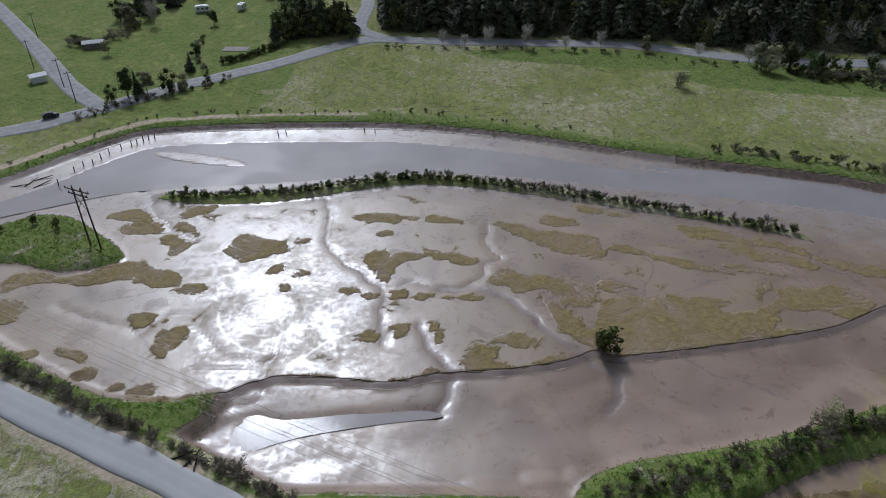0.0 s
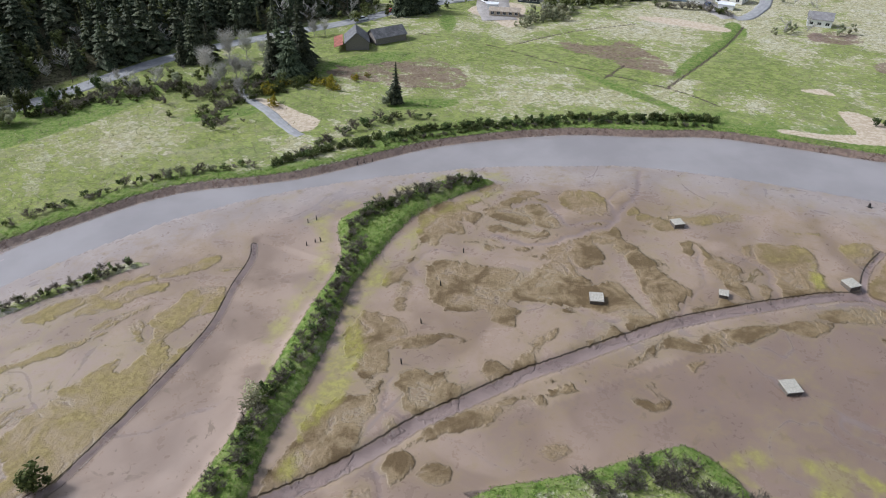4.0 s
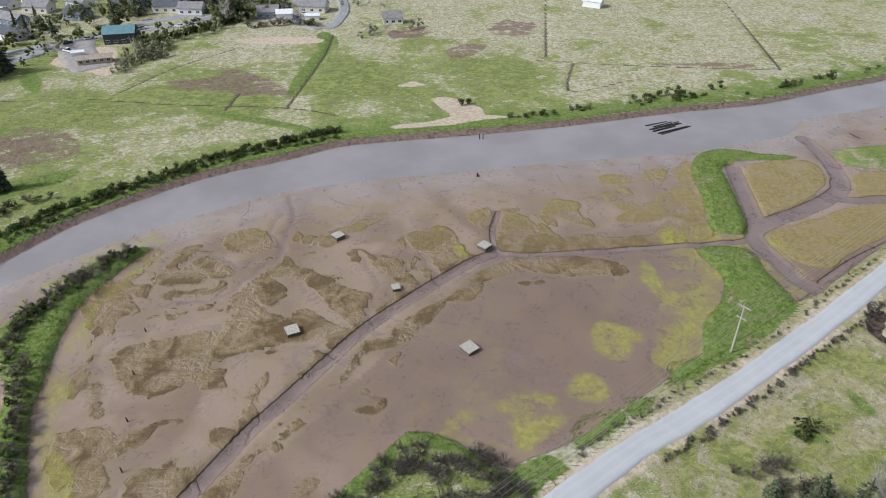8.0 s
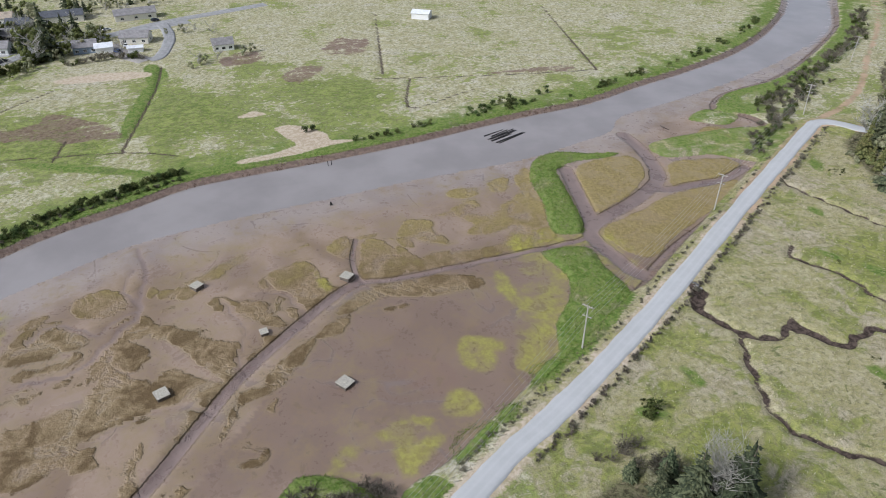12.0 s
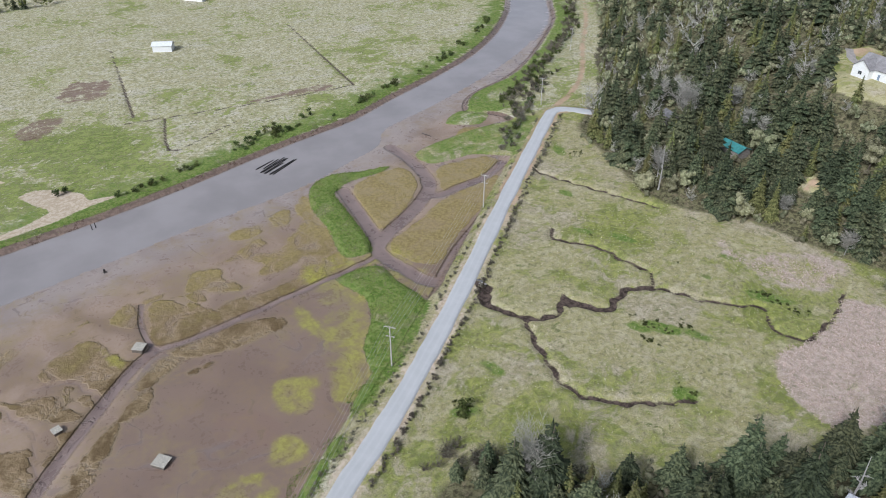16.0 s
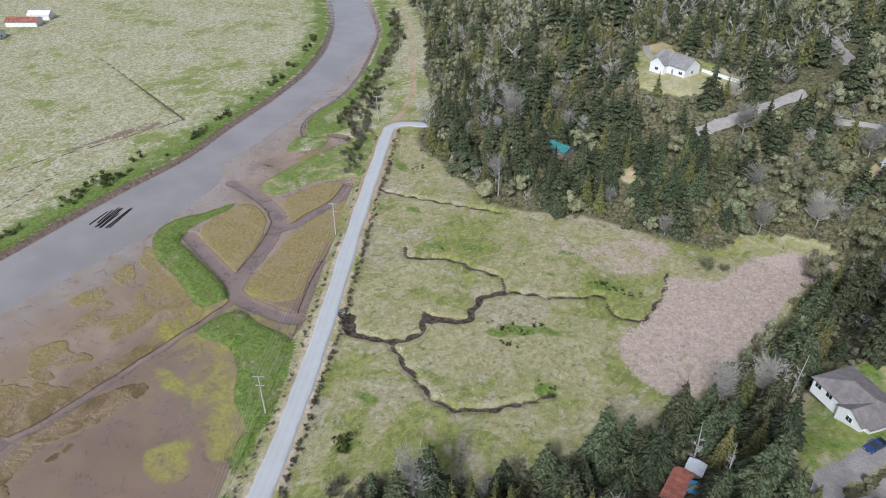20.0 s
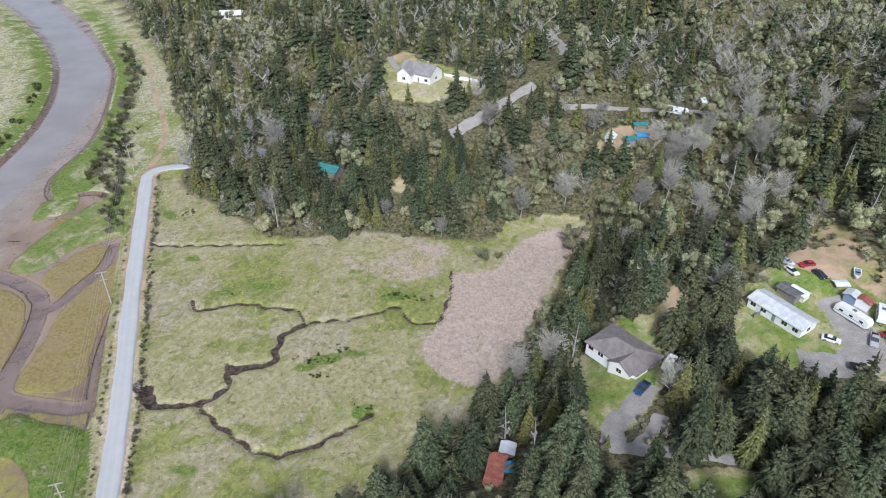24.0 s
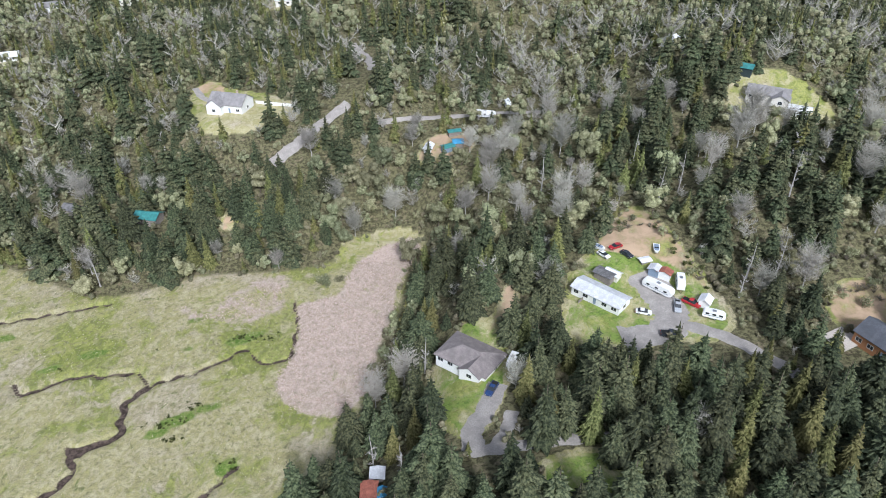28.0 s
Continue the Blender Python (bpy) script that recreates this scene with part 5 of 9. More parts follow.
road_strip("road", GRAVEL_ROAD, 2.6, GRAVEL, 0.17, "straight pale gravel road on a low bank", "road")
a = Nodes("asphalt", 0.85, 0.3)
ac = a.mix(a.step(a.noise(0.5, 5), 0.3, 0.7), (0.27, 0.265, 0.26), (0.36, 0.355, 0.345))
ac = a.mix(a.step(a.attr("track"), 0.2, 0.9, 0.0, 0.35), ac, (0.14, 0.14, 0.14))
a.color(ac).normal(a.bump(a.noise(20, 2), 0.3, 0.02))
ASPHALT = a.mat
road_strip("road", COUNTY_ROAD, 4.0, ASPHALT, 0.10, "worn grey asphalt county road", "road")
road_strip("road", SIDE_ROAD, 3.2, ASPHALT, 0.13, "worn grey asphalt side road", "road")
road_strip("road", [(169, 182), (164, 174), (159, 160), (154, 150), (150, 141), (149, 137)], 1.7, ASPHALT, 0.05, "short grey gravel lane into the field", "lane")
road_strip("road", NORTH_ROAD, 3.0, ASPHALT, 0.16, "worn grey asphalt road into the woods", "road")

# ---------------- plants ----------------
def foliage(name, dark, light, tint=0.5, island=False, rough=0.75, thin=0.35):
    m = Nodes(name, rough, 0.2)
    pick = m.step(m.noise(0.16, 2, 0.8), 0.3, 0.7) if island == "wood" else m.island() if island else m.random()
    c = m.mix(m.step(m.noise(1.7, 3), 0.35, 0.68), dark, light)
    hsv = m.node("ShaderNodeHueSaturation")
    m.put(hsv.inputs["Hue"], m.step(pick, 0, 1, 0.5 - 0.035 * tint, 0.5 + 0.03 * tint))
    m.put(hsv.inputs["Value"], m.step(m.noise(0.11, 3, 0.7) if island == "wood" else m.math("FRACT", m.math("MULTIPLY", pick, 7.3)), 0.25 if island == "wood" else 0, 0.75 if island == "wood" else 1, 1 - 0.45 * tint, 1 + 0.45 * tint))
    m.put(hsv.inputs["Color"], c)
    m.color(hsv.outputs[0])
    if thin:
        back, both, out = m.node("ShaderNodeBsdfTranslucent"), m.node("ShaderNodeMixShader"), m.tree.nodes["Material Output"]
        m.put(back.inputs["Color"], hsv.outputs[0])
        both.inputs[0].default_value = thin
        m.tree.links.new(m.bsdf.outputs[0], both.inputs[1])
        m.tree.links.new(back.outputs[0], both.inputs[2])
        m.tree.links.new(both.outputs[0], out.inputs["Surface"])
    return m.mat


# wide spruce tone range: shadowed depths and lit tips put into the needle colour
SPRUCE, SPRUCE_FAR = (foliage("spruce_needles" + s, (0.022, 0.031, 0.015), (0.118, 0.13, 0.066), 0.75, i, 0.75, 0.1) for s, i in (("", False), ("_far", "wood")))
CEDAR, CEDAR_FAR = (foliage("cedar_sprays" + s, (0.065, 0.072, 0.022), (0.20, 0.20, 0.075), 0.7, i, 0.75, 0.15) for s, i in (("", False), ("_far", "wood")))
LEAFY, LEAFY_FAR = (foliage("willow_leaves" + s, (0.205, 0.215, 0.11), (0.41, 0.41, 0.25), 0.7, i) for s, i in (("", False), ("_far", "wood")))
TWIG, TWIG_FAR = (foliage("bare_twigs" + s, (0.36, 0.345, 0.295), (0.56, 0.535, 0.47), 0.5, i) for s, i in (("", False), ("_far", "wood")))
SHRUB = foliage("shrub_leaves", (0.045, 0.066, 0.02), (0.145, 0.175, 0.055), 0.8)
BRUSH = foliage("dry_brush", (0.11, 0.095, 0.07), (0.25, 0.225, 0.17), 0.6)
GORSE = foliage("gorse_flowers", (0.14, 0.13, 0.02), (0.42, 0.34, 0.03), 0.4)
BLADES = foliage("grass_blades", (0.125, 0.195, 0.038), (0.27, 0.355, 0.078), 0.6, True)
BARK = plain("bark", (0.16, 0.13, 0.10), 0.9, 0.2, scale=4, vary=0.5, bump=0.5)
SNAG = plain("weathered_wood", (0.42, 0.40, 0.37), 0.85, 0.2, scale=5, vary=0.35, bump=0.4)


def mesh_of(name, verts, faces, material):
    me = bpy.data.meshes.new(name)
    me.from_pydata([tuple(map(float, v)) for v in verts], [], faces)
    me.materials.append(material)
    me.update()
    return me


def trunk_shape(h, r0, r1, rnd, sides=6, lean=0.03):
    verts, faces = [], []
    for k, s in enumerate((0, 0.1, 0.5, 1.0)):
        r = (r0 * 1.35 if k == 0 else r0 + (r1 - r0) * s)
        ox, oy = lean * h * s * rnd.uniform(-1, 1), lean * h * s * rnd.uniform(-1, 1)
        for j in range(sides):
            a = 6.283 * j / sides
            verts.append((ox + r * math.cos(a), oy + r * math.sin(a), h * s - (0.4 if k == 0 else 0)))
    for k in range(3):
        for j in range(sides):
            faces.append((k * sides + j, k * sides + (j + 1) % sides, (k + 1) * sides + (j + 1) % sides, (k + 1) * sides + j))
    return verts, faces


def conifer_crown(h, r, whorls, boughs, rnd, low=0.06, droop=0.34, fans=3, sides=6):
    """Whorls of drooping boughs round a slender dark core; each bough a fan of ridged sprays."""
    verts, faces = [], []
    for k in range(3):
        s = k / 3
        for j in range(sides):
            a = 6.283 * j / sides
            rr = 0.34 * r * (1 - s) ** 0.8 * rnd.uniform(0.75, 1.15)
            verts.append((rr * math.cos(a), rr * math.sin(a), h * (low + (0.95 - low) * s)))
    verts.append((0, 0, h))
    for k in range(2):
        for j in range(sides):
            p, q = k * sides + j, k * sides + (j + 1) % sides
            faces.append((p, q, q + sides, p + sides))
    for j in range(sides):
        faces.append((2 * sides + j, 2 * sides + (j + 1) % sides, 3 * sides))

    def spray(a, r0, r1, z0, drop, w):
        ca, sa = math.cos(a), math.sin(a)
        b = len(verts)
        mid = r0 + 0.52 * (r1 - r0)
        for q, side, z in ((r0, 0, z0), (mid, w, z0 - 0.45 * drop - 0.12 * w), (mid, -w, z0 - 0.45 * drop - 0.12 * w), (mid, 0, z0 - 0.12 * drop + 0.14 * w), (r1, 0, z0 - drop)):
            verts.append((q * ca - side * sa, q * sa + side * ca, z))
        faces.extend([(b, b + 2, b + 3), (b, b + 3, b + 1), (b + 1, b + 3, b + 4), (b + 3, b + 2, b + 4)])

    heavy = rnd.uniform(0, 6.283)
    for k in range(whorls):
        s = (k + rnd.uniform(-0.2, 0.2)) / whorls
        env = r * ((1 - max(s, 0)) ** 0.82 + 0.03) * min(1.0, 0.74 + 1.7 * max(s, 0)) * rnd.uniform(0.86, 1.1)
        n = max(4, round(boughs * (0.55 + 0.45 * (1 - s))))
        turn = rnd.uniform(0, 6.283)
        for j in range(n):
            a = turn + 6.283 * (j + rnd.uniform(-0.3, 0.3)) / n
            rr = env * rnd.uniform(0.72, 1.14) * (1 + 0.1 * math.cos(a - heavy))
            z = h * (low + (0.965 - low) * s) + rnd.uniform(-0.4, 0.4) * h / whorls * 0.6
            drop = rr * (droop * (1.15 - 0.75 * s)) * rnd.uniform(0.7, 1.3)
            w = rr * rnd.uniform(0.2, 0.3) * (1.5 if fans == 1 else 1.0)
            spray(a, 0.08 * rr, rr, z, drop, w)
            if fans == 3:
                for side in (-1, 1):
                    spray(a + side * rnd.uniform(0.22, 0.4), 0.3 * rr, rr * rnd.uniform(0.7, 0.92), z - 0.2 * drop, drop * rnd.uniform(0.6, 0.9), w * 0.75)
    return verts, faces


def clump_shape():
    bm = bmesh.new()
    bmesh.ops.create_icosphere(bm, subdivisions=1, radius=1.0)
    shape = [tuple(v.co) for v in bm.verts], [tuple(v.index for v in f.verts) for f in bm.faces]
    bm.free()
    return shape


CLUMP = clump_shape()


def leaf_crown(h, r, count, size, rnd, lobes=7, low=0.25, flat=1.0, single=False, core=0.0):
    """Clumps of small leaves round a few limbs, with gaps between them."""
    verts, faces = [], []
    cs = []
    for k in range(lobes):
        a, q = rnd.uniform(0, 6.28), rnd.uniform(0.1, 0.62) * r
        cs.append((q * math.cos(a), q * math.sin(a), h * rnd.uniform(low + 0.15, 0.85), rnd.uniform(0.32, 0.52) * r))
        if core:
            b = len(verts)
            for ux_, uy_, uz_ in CLUMP[0]:
                kk = cs[-1][3] * core * rnd.uniform(0.7, 1.1)
                verts.append((cs[-1][0] + ux_ * kk, cs[-1][1] + uy_ * kk, max(h * low * 0.5, cs[-1][2] + uz_ * kk * flat)))
            faces += [tuple(i + b for i in f) for f in CLUMP[1]]
    for k in range(count):
        cx, cy, cz, cr = cs[k % lobes]
        v = Vector((rnd.gauss(0, 1), rnd.gauss(0, 1), rnd.gauss(0, 1))).normalized() * cr * rnd.uniform(0.55, 1.1)
        p = Vector((cx + v.x, cy + v.y, max(h * low * 0.6, cz + v.z * flat)))
        u = Vector((rnd.uniform(-1, 1), rnd.uniform(-1, 1), rnd.uniform(-0.6, 0.6))).normalized() * size * rnd.uniform(0.6, 1.4)
        w = u.cross(v.normalized()).normalized() * size * rnd.uniform(0.4, 0.9)
        b = len(verts)
        verts += [p - u, p + w, p + u, p - w * 0.8]
        faces += [(b, b + 1, b + 2)] if single else [(b, b + 1, b + 2), (b, b + 2, b + 3)]
        if single:
            verts.pop()
    return verts, faces


def twig_crown(h, r, count, rnd, low=0.2, width=0.05):
    """Limbs and upright bare twigs as thin blades."""
    verts, faces = [], []

    def blade(p, q, w):
        side = (q - p).cross(Vector((rnd.uniform(-1, 1), rnd.uniform(-1, 1), 0.3))).normalized() * w
        b = len(verts)
        verts.extend([p - side, p + side, q + side * 0.25, q - side * 0.25])
        faces.append((b, b + 1, b + 2, b + 3))

    for k in range(max(6, count // 18)):
        a, s = rnd.uniform(0, 6.28), rnd.uniform(low, 0.7)
        p = Vector((0, 0, h * s))
        q = p + Vector((math.cos(a), math.sin(a), rnd.uniform(0.5, 1.1))) * r * rnd.uniform(0.5, 0.85)
        q.z = min(q.z, h * 0.95)
        blade(p, q, width * 1.8)
        for j in range(17):
            f = rnd.uniform(0.25, 1.0)
            b0 = p.lerp(q, f)
            e = b0 + Vector((rnd.gauss(0, 0.5), rnd.gauss(0, 0.5), rnd.uniform(0.1, 1.0))) * r * rnd.uniform(0.25, 0.5)
            blade(b0, e, width)
    return verts, faces


def joined(pieces):
    verts, faces = [], []
    for v, f in pieces:
        b = len(verts)
        verts += v
        faces += [tuple(i + b for i in q) for q in f]
    return verts, faces


rnd = random.Random(4)
KINDS = {}


def make_kind(key, name, label, category, builds, crown_material, trunk_material, far_shape, far_material, group):
    """Patterns of a tree kind, set aside below the ground's edge until copied."""
    patterns = []
    for h, crown, trunk in builds:
        tree = new(name)
        tagged(tree, label, category, group)
        if trunk:
            t = new("trunk", mesh_of("trunk", *trunk, trunk_material))
            t.parent = tree
        c = new("crown", mesh_of("crown", *crown, crown_material))
        c.parent = tree
        patterns.append((h, tree))
    KINDS[key] = {"patterns": patterns, "used": [0] * len(patterns), "far": far_shape, "far_material": far_material, "rest": []}


make_kind("spruce", "spruce_tree", "tall dark green spruce with drooping branches", "tree",
          [(h, conifer_crown(h, r, n, b, rnd, 0.05), trunk_shape(h * 0.95, 0.28, 0.04, rnd)) for h, r, n, b in ((14.5, 4.9, 12, 9), (16, 5.2, 13, 9), (12, 4.7, 10, 9), (17, 4.5, 14, 8), (13.5, 5.3, 11, 10))],
          SPRUCE, BARK, [(h, conifer_crown(h, r, n, 8, rnd, 0.03, 0.34, 1, 5)) for h, r, n in ((14, 5.2, 11), (15.5, 5.4, 12), (11.5, 5.0, 10), (17, 4.9, 12), (13, 5.5, 10))], SPRUCE_FAR, "woodland trees")
make_kind("cedar", "cedar_tree", "yellowish green cedar with soft feathery branches", "tree",
          [(h, conifer_crown(h, r, n, 10, rnd, 0.04, 0.55), trunk_shape(h * 0.9, 0.25, 0.04, rnd)) for h, r, n in ((13, 3.3, 13), (16, 3.6, 14))],
          CEDAR, BARK, [(14, conifer_crown(14, 3.5, 10, 7, rnd, 0.04, 0.55, 1, 5)), (11, conifer_crown(11, 3.2, 9, 7, rnd, 0.04, 0.55, 1, 5))], CEDAR_FAR, "woodland trees")
make_kind("alder", "alder_tree", "leafless grey alder with fine upright twigs", "tree",
          [(h, twig_crown(h, r, n, rnd, 0.2, 0.034), trunk_shape(h * 0.8, 0.15, 0.03, rnd)) for h, r, n in ((11, 3.6, 1500), (13, 4.0, 1600), (8.5, 3.2, 1300))],
          TWIG, SNAG, [(10, twig_crown(10, 4.4, 330, rnd, 0.12, 0.065)), (8.5, twig_crown(8.5, 3.9, 290, rnd, 0.12, 0.065))], TWIG_FAR, "woodland trees")
make_kind("willow", "willow_tree", "round willow in pale grey-green new leaf", "tree",
          [(h, leaf_crown(h, r, n * 2, 0.2, rnd, lb + 3, 0.12, 1.0, False, 0.72), trunk_shape(h * 0.5, 0.2, 0.1, rnd)) for h, r, n, lb in ((8, 3.9, 460, 9), (6.5, 3.4, 380, 8), (10, 4.2, 520, 10))],
          LEAFY, BARK, [(8, leaf_crown(8, 4.4, 190, 0.32, rnd, 9, 0.06, 1.0, True, 0.62)), (7, leaf_crown(7, 4.0, 160, 0.32, rnd, 8, 0.06, 1.0, True, 0.62))], LEAFY_FAR, "woodland trees")
make_kind("evergreen", "evergreen_tree", "broad dark green tree with a rounded crown", "tree",
          [(h, leaf_crown(h, r, n, 0.24, rnd, lb, 0.1, 1.0, False, 0.6), trunk_shape(h * 0.5, 0.25, 0.12, rnd)) for h, r, n, lb in ((9, 4.0, 700, 11), (7, 3.4, 560, 10))],
          SHRUB, BARK, [(9, leaf_crown(9, 4.2, 190, 0.4, rnd, 10, 0.08, 1.0, True, 0.55)), (7, leaf_crown(7, 3.8, 160, 0.4, rnd, 9, 0.08, 1.0, True, 0.55))], SHRUB, "town trees")
make_kind("snag", "dead_tree", "bleached dead conifer with bare grey branches", "tree",
          [(h, twig_crown(h, 1.6, 150, rnd, 0.15, 0.07), trunk_shape(h, 0.25, 0.04, rnd)) for h in (15, 12)],
          SNAG, SNAG, [(13, twig_crown(13, 1.6, 70, rnd, 0.15, 0.09))], SNAG, "dead trees")


def plant(key, x, y, scale=1.0, near=True):
    """A tree of a kind at a place: a thing of its own nearby, else part of the far wood."""
    k = KINDS[key]
    if not near:
        k["rest"].append((x, y, scale))
        return None
    i = rnd.randrange(len(k["patterns"]))
    h, tree = k["patterns"][i]
    s = scale * rnd.uniform(0.85, 1.15)
    m = pose(x, y, height(x, y) - 0.1, rnd.uniform(-2, 2), rnd.uniform(-2, 2), rnd.uniform(0, 360)) @ Matrix.Diagonal((s * rnd.uniform(0.9, 1.1), s * rnd.uniform(0.9, 1.1), s, 1))
    if k["used"][i] == 0:
        tree.matrix_basis = m
        ob = tree
    else:
        ob = copy_thing(tree, Matrix.Identity(4))
        ob.matrix_basis = m
    k["used"][i] += 1
    return ob


REMOTE = {"spruce": [(h, conifer_crown(h, r, 8, 6, rnd, 0.02, 0.34, 1, 5)) for h, r in ((13, 5.0), (14.5, 5.3), (11, 4.8))], "cedar": [(13, conifer_crown(13, 3.6, 6, 5, rnd, 0.02, 0.5, 1, 5))],
          "alder": [(10, twig_crown(10, 4.4, 120, rnd, 0.12, 0.11))], "willow": [(8, leaf_crown(8, 4.6, 85, 0.5, rnd, 8, 0.06, 1.0, True, 0.55))], "evergreen": [(9, leaf_crown(9, 4.2, 100, 0.46, rnd, 9, 0.08, 1.0, True, 0.55))], "snag": [(13, twig_crown(13, 1.6, 40, rnd, 0.15, 0.11))]}


def grow_rest():
    for key, k in KINDS.items():
        allv, allf, base = [], [], 0
        for x, y, s in k["rest"]:
            shapes_ = REMOTE[key] if math.hypot(x, y) > 310 else k["far"]
            h, (v, f) = shapes_[rnd.randrange(len(shapes_))]
            a, s2 = rnd.uniform(0, 6.28), s * rnd.uniform(0.8, 1.2)
            p = np.array([tuple(q) for q in v]) * s2
            ca, sa = math.cos(a), math.sin(a)
            w = np.stack([p[:, 0] * ca - p[:, 1] * sa + x, p[:, 0] * sa + p[:, 1] * ca + y, p[:, 2] + height(x, y) - 0.2], 1)
            allv.append(w)
            allf += [tuple(i + base for i in q) for q in f]
            base += len(w)
        if allv:
            name = {"spruce": "spruce_wood", "cedar": "cedar_wood", "alder": "alder_wood", "willow": "willow_thicket", "snag": "dead_trees", "evergreen": "evergreen_wood"}[key]
            words = {"spruce": "dense dark spruce wood on the slopes", "cedar": "yellow-green cedars among the spruces", "alder": "leafless grey alder wood on the slopes",
                     "willow": "pale green willow and brush thicket", "snag": "bleached dead trees in the wood", "evergreen": "dark broad trees round the houses"}[key]
            ob = new(name, mesh_of(name, np.vstack(allv).tolist(), allf, k["far_material"]))
            tagged(ob, words, "trees", kind="stuff")
        for i, (h, tree) in enumerate(k["patterns"]):
            if k["used"][i] == 0:
                for o in (*tree.children_recursive, tree):
                    bpy.data.objects.remove(o)


# ---- the wood ----
OPEN_SPOTS = [np.array(p, float) for p in WOOD_LAWN + WOOD_LAWN_UP + WOOD_DIRT]
LANES = [curve(p, 4) for p in ([(-13, -131), (-10, -118), (-11, -110), (-27, -109), (-46, -113), (-62, -121), (-80, -140), (-73, -147), (-60, -150)], [(73, -254), (62, -271), (52, -283), (47, -300), (43, -317), (50, -346), (61, -364)],
                                        [(33, -276), (14, -285), (-10, -286), (-33, -289)], [(213, -240), (232, -262), (262, -293), (332, -360)], [(203, -212), (190, -222), (170, -240)])]
step = 5.9
cells = [(x + rnd.uniform(-2.2, 2.2), y + rnd.uniform(-2.2, 2.2)) for x in np.arange(-330, 480, step) for y in np.arange(-640, 20, step)]
cx, cy = np.array([c[0] for c in cells]), np.array([c[1] for c in cells])
cfoot = area_dist(cx, cy, curve(HILL_FOOT, 2, True), 60.0)
bearing = np.degrees(np.arctan2(cx + 4, -cy))          # 0: due south, positive: east
dist = np.hypot(cx + 4, cy)
ok = (cfoot > 1.0) & (dist > 62) & (dist < 640) & (bearing > -46) & (bearing < 82) & ~((cy > -60) & (cx > 30))
for spot in OPEN_SPOTS:
    ok &= area_dist(cx, cy, spot, 12.0) < -1.2
for k, lane in enumerate(LANES):
    ok &= line_dist(cx, cy, lane, 12.0) > (6.6 if k == 1 else 4.2 if k == 4 else 2.7)
for spot in ([(-100, -174), (-128, -176), (-122, -146), (-102, -147)], [(112, -221), (124, -223), (122, -206), (108, -206)], [(83, -222), (90, -222), (88, -208), (81, -208)], [(145, -226), (153, -226), (152, -214), (144, -214)],
             [(10.5, -113), (19.5, -113), (20.5, -97), (20, -82), (9.5, -82), (10, -97)]):
    ok &= area_dist(cx, cy, np.array(spot, float), 12.0) < 0
ok &= area_dist(cx, cy, np.array([(-30, -150), (-31, -139), (-50, -136), (-74, -135), (-86, -142), (-84, -160), (-60, -160)], float), 12.0) < 0
grove = waves(cx, cy, 60, 41) + 0.7 * waves(cx, cy, 24, 42)
PALE = [(-29, -333, 25), (-46, -373, 26), (-45, -288, 16), (-29, -273, 12), (-80, -385, 26), (-92, -325, 18), (-173, -357, 26), (-158, -286, 22), (-149, -248, 16), (-29, -223, 13), (-37, -241, 11),
        (-20, -208, 7), (-37, -196, 7), (-3, -219, 11), (11, -242, 12), (-8, -254, 12), (-90, -212, 11), (-109, -244, 13), (-94, -196, 8), (22, -297, 8), (84, -382, 18), (37, -242, 8), (53, -216, 6), (45, -230, 6),
        (44, -228, 13), (20, -248, 12), (-3, -261, 9), (-31, -222, 10), (-41, -206, 9), (202, -247, 9), (180, -242, 8), (141, -257, 9), (124, -244, 7), (215, -322, 16), (192, -304, 14), (71, -322, 10), (20, -293, 8), (227, -333, 12), (241, -394, 18), (173, -387, 20), (-109, -206, 8), (-124, -184, 11), (213, -245, 14)]
DENSE = [(51, -299, 12), (15, -373, 30), (-10, -332, 16), (-55, -254, 10), (-76, -264, 12), (-137, -330, 16), (-13, -189, 10), (-79, -128, 25), (-69, -245, 9), (-87, -264, 11), (-106, -270, 9), (-129, -313, 12), (-121, -236, 7), (-194, -368, 18), (-77, -218, 8), (-60, -227, 7), (95, -240, 24), (62, -232, 8), (51, -263, 10), (130, -230, 22), (-60, -105, 30), (15, -110, 22), (-100, -112, 26), (-130, -130, 24), (-130, -205, 18), (-98, -200, 12), (-160, -180, 24), (-48, -128, 14), (-30, -125, 9)]
pale, thick = np.zeros(cx.shape), np.zeros(cx.shape)
for px_, py_, pr in PALE:
    pale = np.maximum(pale, np.exp(-((cx - px_) ** 2 + (cy - py_) ** 2) / (1.1 * pr * pr)))
for px_, py_, pr in DENSE:
    thick = np.maximum(thick, np.exp(-((cx - px_) ** 2 + (cy - py_) ** 2) / (pr * pr)))
